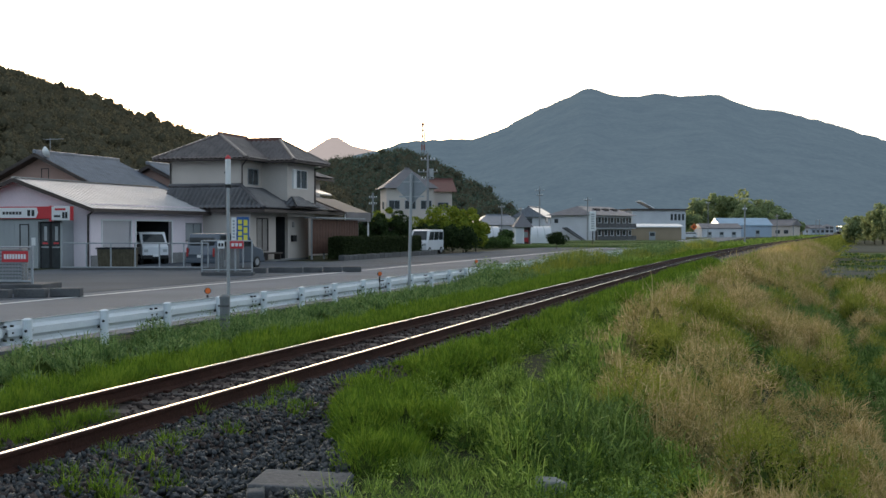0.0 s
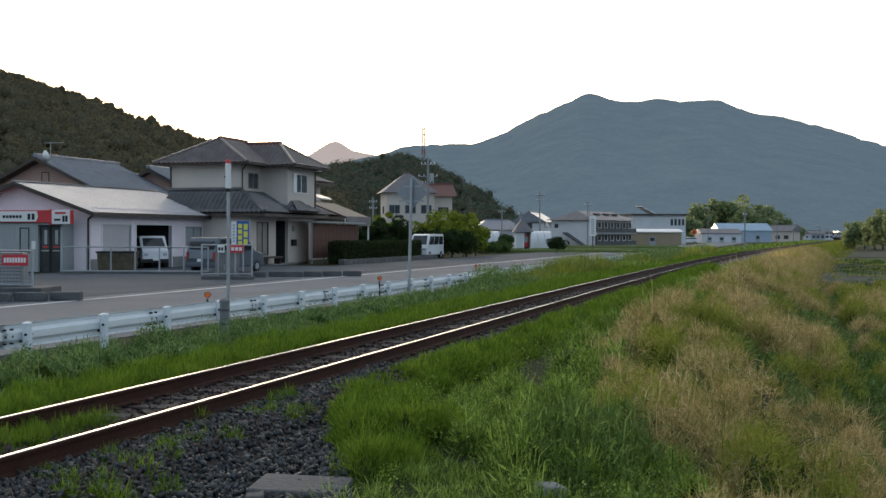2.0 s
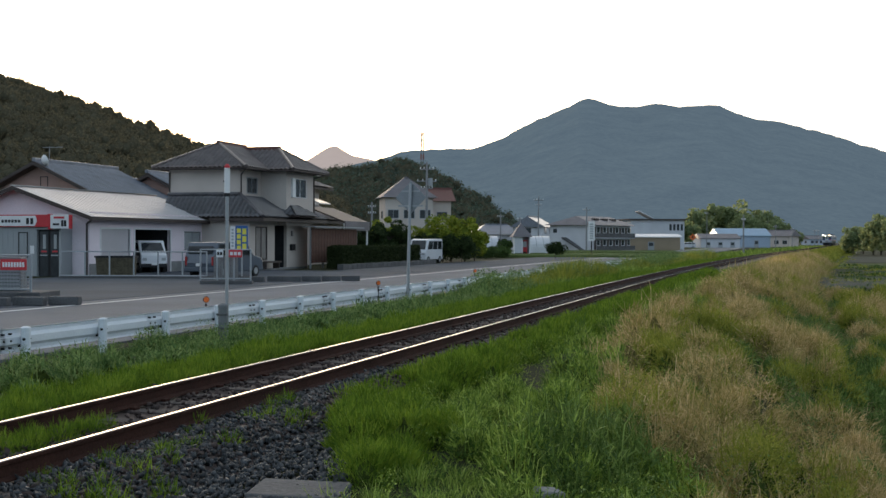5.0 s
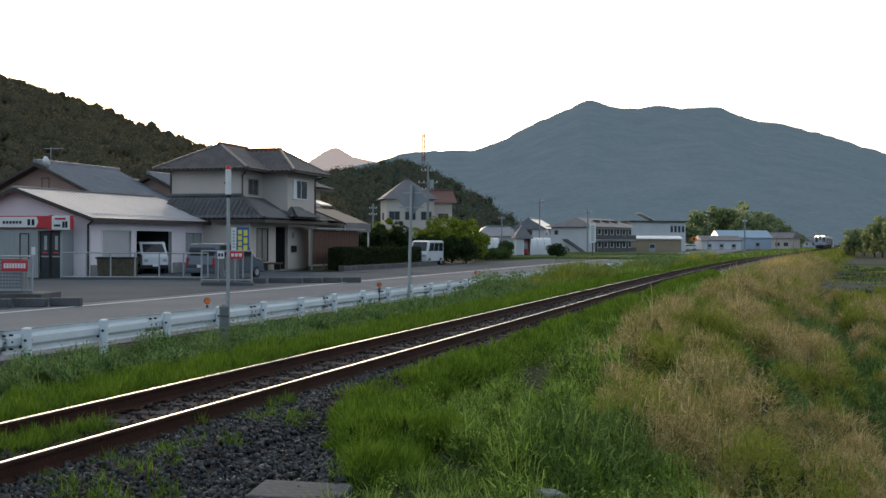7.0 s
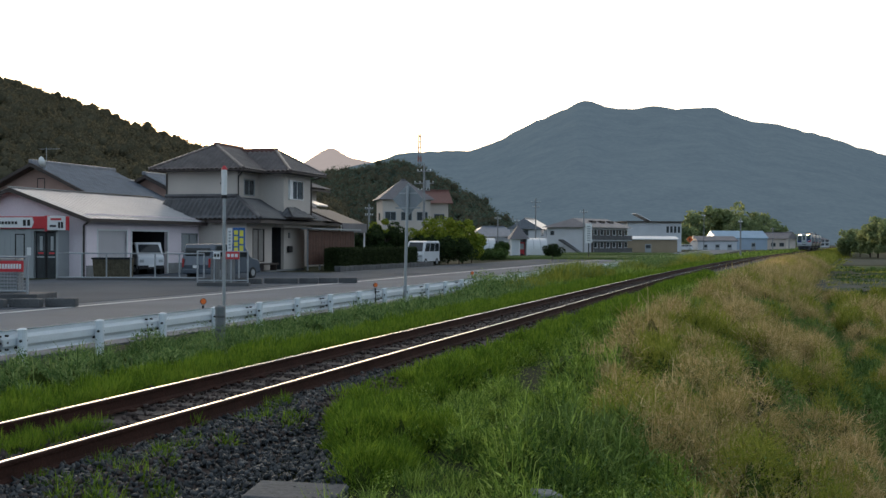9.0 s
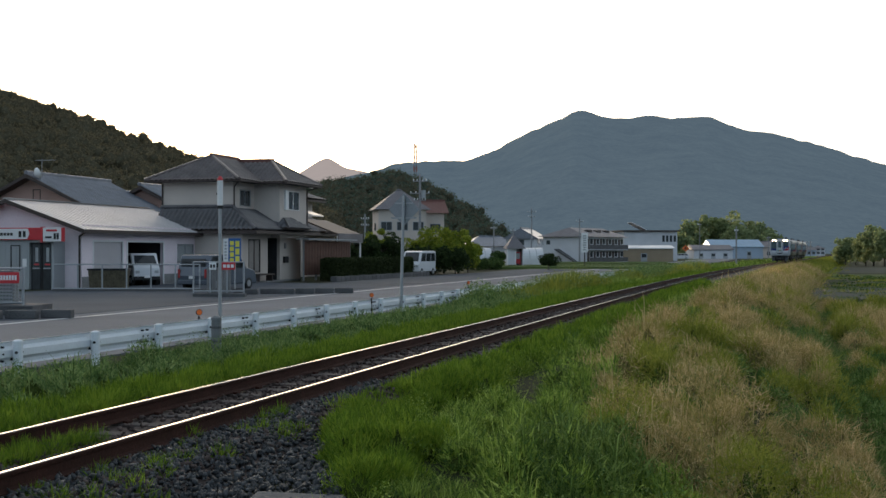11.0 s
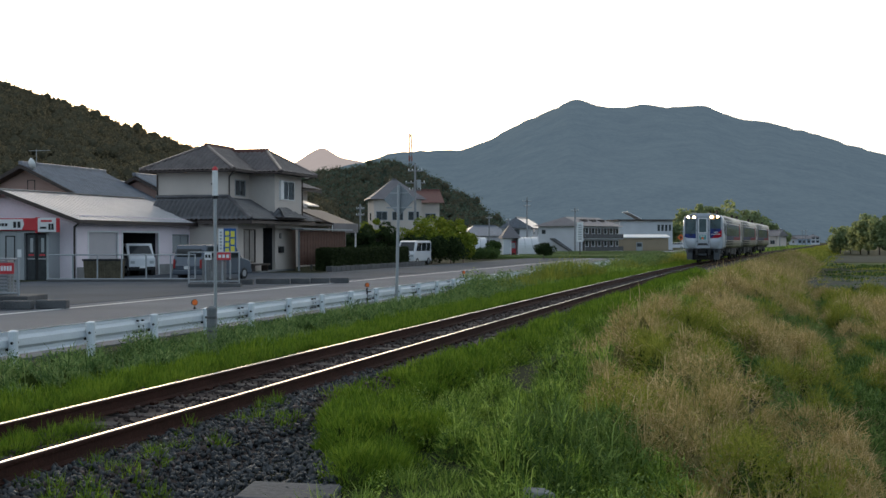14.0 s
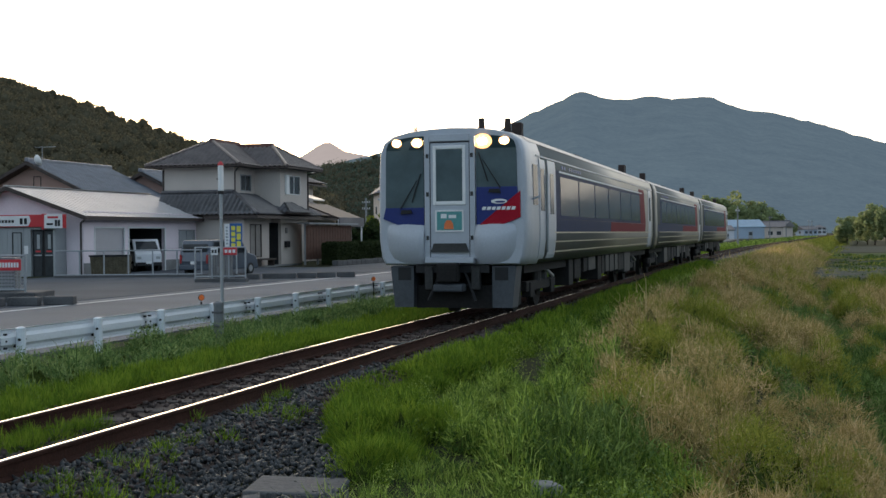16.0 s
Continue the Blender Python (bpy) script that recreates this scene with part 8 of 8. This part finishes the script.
def cab_front(car):
    X = 10.56
    for side in (-1, 1):
        k = lambda *rows: [(side * y, z) for y, z in rows]
        sill = 2.06 if side < 0 else 2.42
        outer = 1.23
        arch = [(0.50 + 0.62 * u, 3.37 - 0.07 * u ** 2) for u in [i / 6 for i in range(7)]] + [(1.19, 3.25), (1.225, 3.16), (1.24, 3.0)]
        bm = arc_panel(nb(), k((0.50, sill), *arch, (outer + 0.02, sill)), X - 0.06, X + 0.055)
        screen = part("windscreen", bm, M_SCREEN, car, "dark tinted windscreen")
        bm = arc_panel(nb(), k((0.50, 3.12), *arch[:-1], (1.23, 3.12)), X, X + 0.058)
        part("lamp_housing", bm, M_TGLASS, car, "dark glazed headlamp housing")
        low = [(1.30 - 0.8 * u, 1.86 - 0.21 * math.sin(u * math.pi / 2)) for u in [i / 8 for i in range(9)]]
        bm = arc_panel(nb(), k((0.50, sill), (outer + 0.02, sill), *low), X - 0.06, X + 0.06)
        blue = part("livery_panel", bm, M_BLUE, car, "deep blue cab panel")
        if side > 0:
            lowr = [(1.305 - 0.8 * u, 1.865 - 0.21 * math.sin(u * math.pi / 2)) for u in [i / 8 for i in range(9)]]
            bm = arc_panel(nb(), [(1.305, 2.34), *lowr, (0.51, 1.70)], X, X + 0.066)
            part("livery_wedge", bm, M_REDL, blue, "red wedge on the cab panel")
            bm = arc_panel(nb(), [(0.92 + 0.15 * math.cos(a), 2.155 + 0.045 * math.sin(a)) for a in [6.283 * i / 16 for i in range(16)]], X, X + 0.070)
            part("emblem", bm, M_WHITE, blue, "white oval emblem")
            bm = arc_panel(nb(), [(0.94 + 0.10 * math.cos(a), 2.145 + 0.018 * math.sin(a)) for a in [6.283 * i / 12 for i in range(12)]], X, X + 0.073)
            part("emblem_slit", bm, M_BLUE, blue)
            for j in range(7):
                y0 = 0.60 + 0.09 * j
                bm = arc_panel(nb(), [(y0, 2.00), (y0 + 0.065, 2.00), (y0 + 0.085, 2.06), (y0 + 0.02, 2.06)], X, X + 0.070)
                part("lettering", bm, M_WHITE, blue, "white lettering drawn as bars")
        # rounded lower apron, bulging forward
        bm = nb()
        rows = []
        for z, f, kx in ((1.02, 0.93, 0.02), (1.12, 0.99, 0.10), (1.30, 1.02, 0.15), (1.50, 1.04, 0.16), (1.64, 1.04, 0.13), (1.74, 1.03, 0.055)):
            rows.append([bm.verts.new((X + kx - 0.30 * u ** 4 - 0.04 * u ** 2, side * (0.48 + (1.36 * f - 0.48) * u), z + 0.16 * u ** 2 * (z > 1.4))) for u in [i / 8 for i in range(9)]])
        for a, b in zip(rows, rows[1:]):
            for i in range(8):
                f = bm.faces.new((a[i], a[i + 1], b[i + 1], b[i]))
                f.smooth = True
        bm.faces.new([rows[j][0] for j in range(6)] + [bm.verts.new((X - 0.1, side * 0.48, 1.74)), bm.verts.new((X - 0.1, side * 0.48, 1.02))])
        part("apron", bm, M_CABIN, car, "rounded pale lower cab apron")
        # headlamps
        for y, r, bright in (((0.62, 0.075, side > 0), (1.02, 0.065, False))):
            lamp = part("headlamp", arc_panel(nb(), [(side * y + 1.0 * r * math.copysign(abs(math.cos(a)) ** 0.45, math.cos(a)), 3.25 + 0.72 * r * math.copysign(abs(math.sin(a)) ** 0.45, math.sin(a))) for a in [6.283 * i / 16 for i in range(16)]], X + 0.03, X + 0.075), M_LAMP if bright else M_LAMP_D, car, "lit warm headlamp")
            # added glowing ring, wider than the lamp, in place of its bloom
            r2 = r * (2.0 if bright else 1.3)
            part("reflector", arc_panel(nb(), [(side * y + 1.15 * r2 * math.cos(a), 3.25 + 0.9 * r2 * math.sin(a)) for a in [6.283 * i / 20 for i in range(20)]], X + 0.03, X + 0.066), M_LAMP_BLOOM, lamp, "added warm glowing ring standing in for the lamp's bloom")
        # wiper
        bm = nb()
        tube(bm, (X + 0.08, side * 0.95, sill - 0.02), (X + 0.08, side * 0.62, sill + 0.5), 0.012, 0.008, 6)
        tube(bm, (X + 0.085, side * 0.72, sill + 0.1), (X + 0.085, side * 0.55, sill + 0.62), 0.012, 0.012, 6)
        part("wiper", bm, M_BLACK, screen)
        bm = arc_panel(nb(), [(side * 0.72, sill - 0.1), (side * 0.95, sill - 0.12), (side * 0.93, sill - 0.04), (side * 0.75, sill - 0.04)], X, X + 0.09)
        part("wiper_base", bm, M_BLACK, screen)
        # snow plough and buffer
        part("snow_plough", prism(nb(), [(side * 0.75, 0.22), (side * 1.12, 0.22), (side * 1.2, 0.98), (side * 0.75, 0.98)], X - 0.55, X - 0.08, 0), M_SKIRT, car, "grey snow plough plate")
        part("plough_slot", boxes((X - 0.085, X - 0.074, min(side * 0.8, side * 1.05), max(side * 0.8, side * 1.05), 0.72, 0.96)), M_BLACK, car)
        part("step", boxes((X - 0.2, X - 0.02, min(side * 0.36, side * 0.52), max(side * 0.36, side * 0.52), 0.55, 0.98), bevel=0.02), M_UNDERBOX, car)
        bm = nb()
        tube(bm, (X - 0.1, side * 0.2, 0.95), (X - 0.02, side * 0.45, 0.35), 0.025, 0.025, 6)
        part("air_hose", bm, M_BLACK, car)
    # gangway door in the middle
    fr = part("gangway_frame", boxes((X - 0.05, X + 0.085, -0.48, -0.38, 1.12, 3.36), (X - 0.05, X + 0.085, 0.38, 0.48, 1.12, 3.36), (X - 0.05, X + 0.085, -0.38, 0.38, 3.26, 3.40), (X - 0.05, X + 0.16, -0.46, 0.46, 1.04, 1.14), bevel=0.012), M_CABIN, car, "pale frame round the end door")
    door = part("gangway_door", boxes((X, X + 0.065, -0.375, 0.375, 1.14, 3.255), bevel=0.01), M_CABIN, car, "pale end door")
    part("door_seal", boxes((X + 0.060, X + 0.069, -0.38, -0.365, 1.16, 3.25), (X + 0.060, X + 0.069, 0.365, 0.38, 1.16, 3.25), (X + 0.060, X + 0.069, -0.38, 0.38, 3.235, 3.255)), M_BLACK, door)
    part("door_window", boxes((X + 0.05, X + 0.074, -0.26, 0.24, 2.17, 3.12), bevel=0.01), M_SCREEN, door, "dark window in the end door")
    part("window_surround", boxes((X + 0.05, X + 0.084, -0.32, -0.26, 2.10, 3.19), (X + 0.05, X + 0.084, 0.24, 0.30, 2.10, 3.19), (X + 0.05, X + 0.084, -0.26, 0.24, 3.12, 3.19), (X + 0.05, X + 0.084, -0.26, 0.24, 2.10, 2.17), bevel=0.012), M_WHITE, door, "white window surround")
    part("sign_rim", boxes((X + 0.05, X + 0.082, -0.28, -0.25, 1.61, 2.01), (X + 0.05, X + 0.082, 0.23, 0.26, 1.61, 2.01), (X + 0.05, X + 0.082, -0.25, 0.23, 1.98, 2.01), (X + 0.05, X + 0.082, -0.25, 0.23, 1.61, 1.64), bevel=0.006), M_WHITE, door)
    sign = part("head_sign", boxes((X + 0.05, X + 0.078, -0.25, 0.23, 1.64, 1.98), bevel=0.01), M_TEAL, door, "teal head sign with an orange motif")
    bm = nb()
    prism(bm, [(-0.11, 1.66), (0.07, 1.66), (0.06, 1.76), (0.02, 1.82), (-0.06, 1.82), (-0.10, 1.76)], X + 0.06, X + 0.084, 0)
    part("sign_motif", bm, M_SIGNOR, sign)
    part("sign_motif", boxes((X + 0.06, X + 0.083, -0.17, -0.06, 1.86, 1.94), (X + 0.06, X + 0.083, -0.02, 0.12, 1.86, 1.92)), M_WHITE, sign)
    part("sill_plate", prism(nb(), [(-0.36, 1.24), (0.36, 1.24), (0.3, 1.40), (-0.3, 1.40)], X + 0.05, X + 0.12, 0), M_UNDERBOX, door, "grimy folding sill plate")
    for z in (1.5, 2.3, 3.0):
        for y in (-0.42, 0.42):
            part("hinge", boxes((X + 0.06, X + 0.10, y - 0.025, y + 0.025, z - 0.04, z + 0.04), bevel=0.006), M_UNDERBOX, fr)
    # coupler and beam
    part("front_beam", boxes((X - 0.4, X - 0.05, -0.7, 0.7, 0.86, 1.03)), M_BLACK, car)
    c = part("coupler", boxes((X - 0.5, X + 0.20, -0.13, 0.13, 0.74, 1.0), (X + 0.05, X + 0.30, -0.2, 0.18, 0.70, 1.04), bevel=0.03), M_UNDER, car, "dark knuckle coupler")
    part("coupler_cover", boxes((X - 0.1, X + 0.2, -0.3, 0.26, 0.52, 0.66), bevel=0.03), M_SKIRT, car, "pale grey box below the coupler")
    part("plough_beam", boxes((X - 0.5, X - 0.25, -0.75, 0.75, 0.20, 0.62), (X - 0.9, X - 0.6, -1.1, 1.1, 0.24, 0.95)), M_UNDER, car)
    for y, h in ((0.45, 0.12), (0.95, 0.10)):
        bm = nb()
        tube(bm, (10.0, y, 3.44), (10.0, y, 3.6 + h), 0.07, 0.055, 8)
        part("antenna", bm, M_EXH, car, "rust-brown roof antenna")
    for side in (-1, 1):
        bm = nb()
        tube(bm, (10.0, side * 1.38, 2.2), (10.1, side * 1.58, 2.25), 0.02, 0.02, 6)
        part("mirror", bm, M_CABIN, car)


TRAIN_S, TRAIN_V = 22.51, 32.55
CAR_BACK = [10.6, 31.65, 52.7]
CARS = [railcar(True, 1), railcar(False, 2), railcar(False, 3)]


def motions():
    """The train rolls in along the curve at an even pace."""
    for i, car in enumerate(CARS):
        rows = []
        for j in range(33):
            t = j * 0.5
            s = TRAIN_S + TRAIN_V * (16.0 - t) + CAR_BACK[i]
            a, b = on_track(s - 7.2, 0.0), on_track(s + 7.2, 0.0)
            mid, way = (a + b) / 2, (a - b)
            rows.append((t, pose(mid.x, mid.y, 0.0, 0, 0, math.degrees(math.atan2(way.y, way.x)))))
        walk(car, rows)


motions()
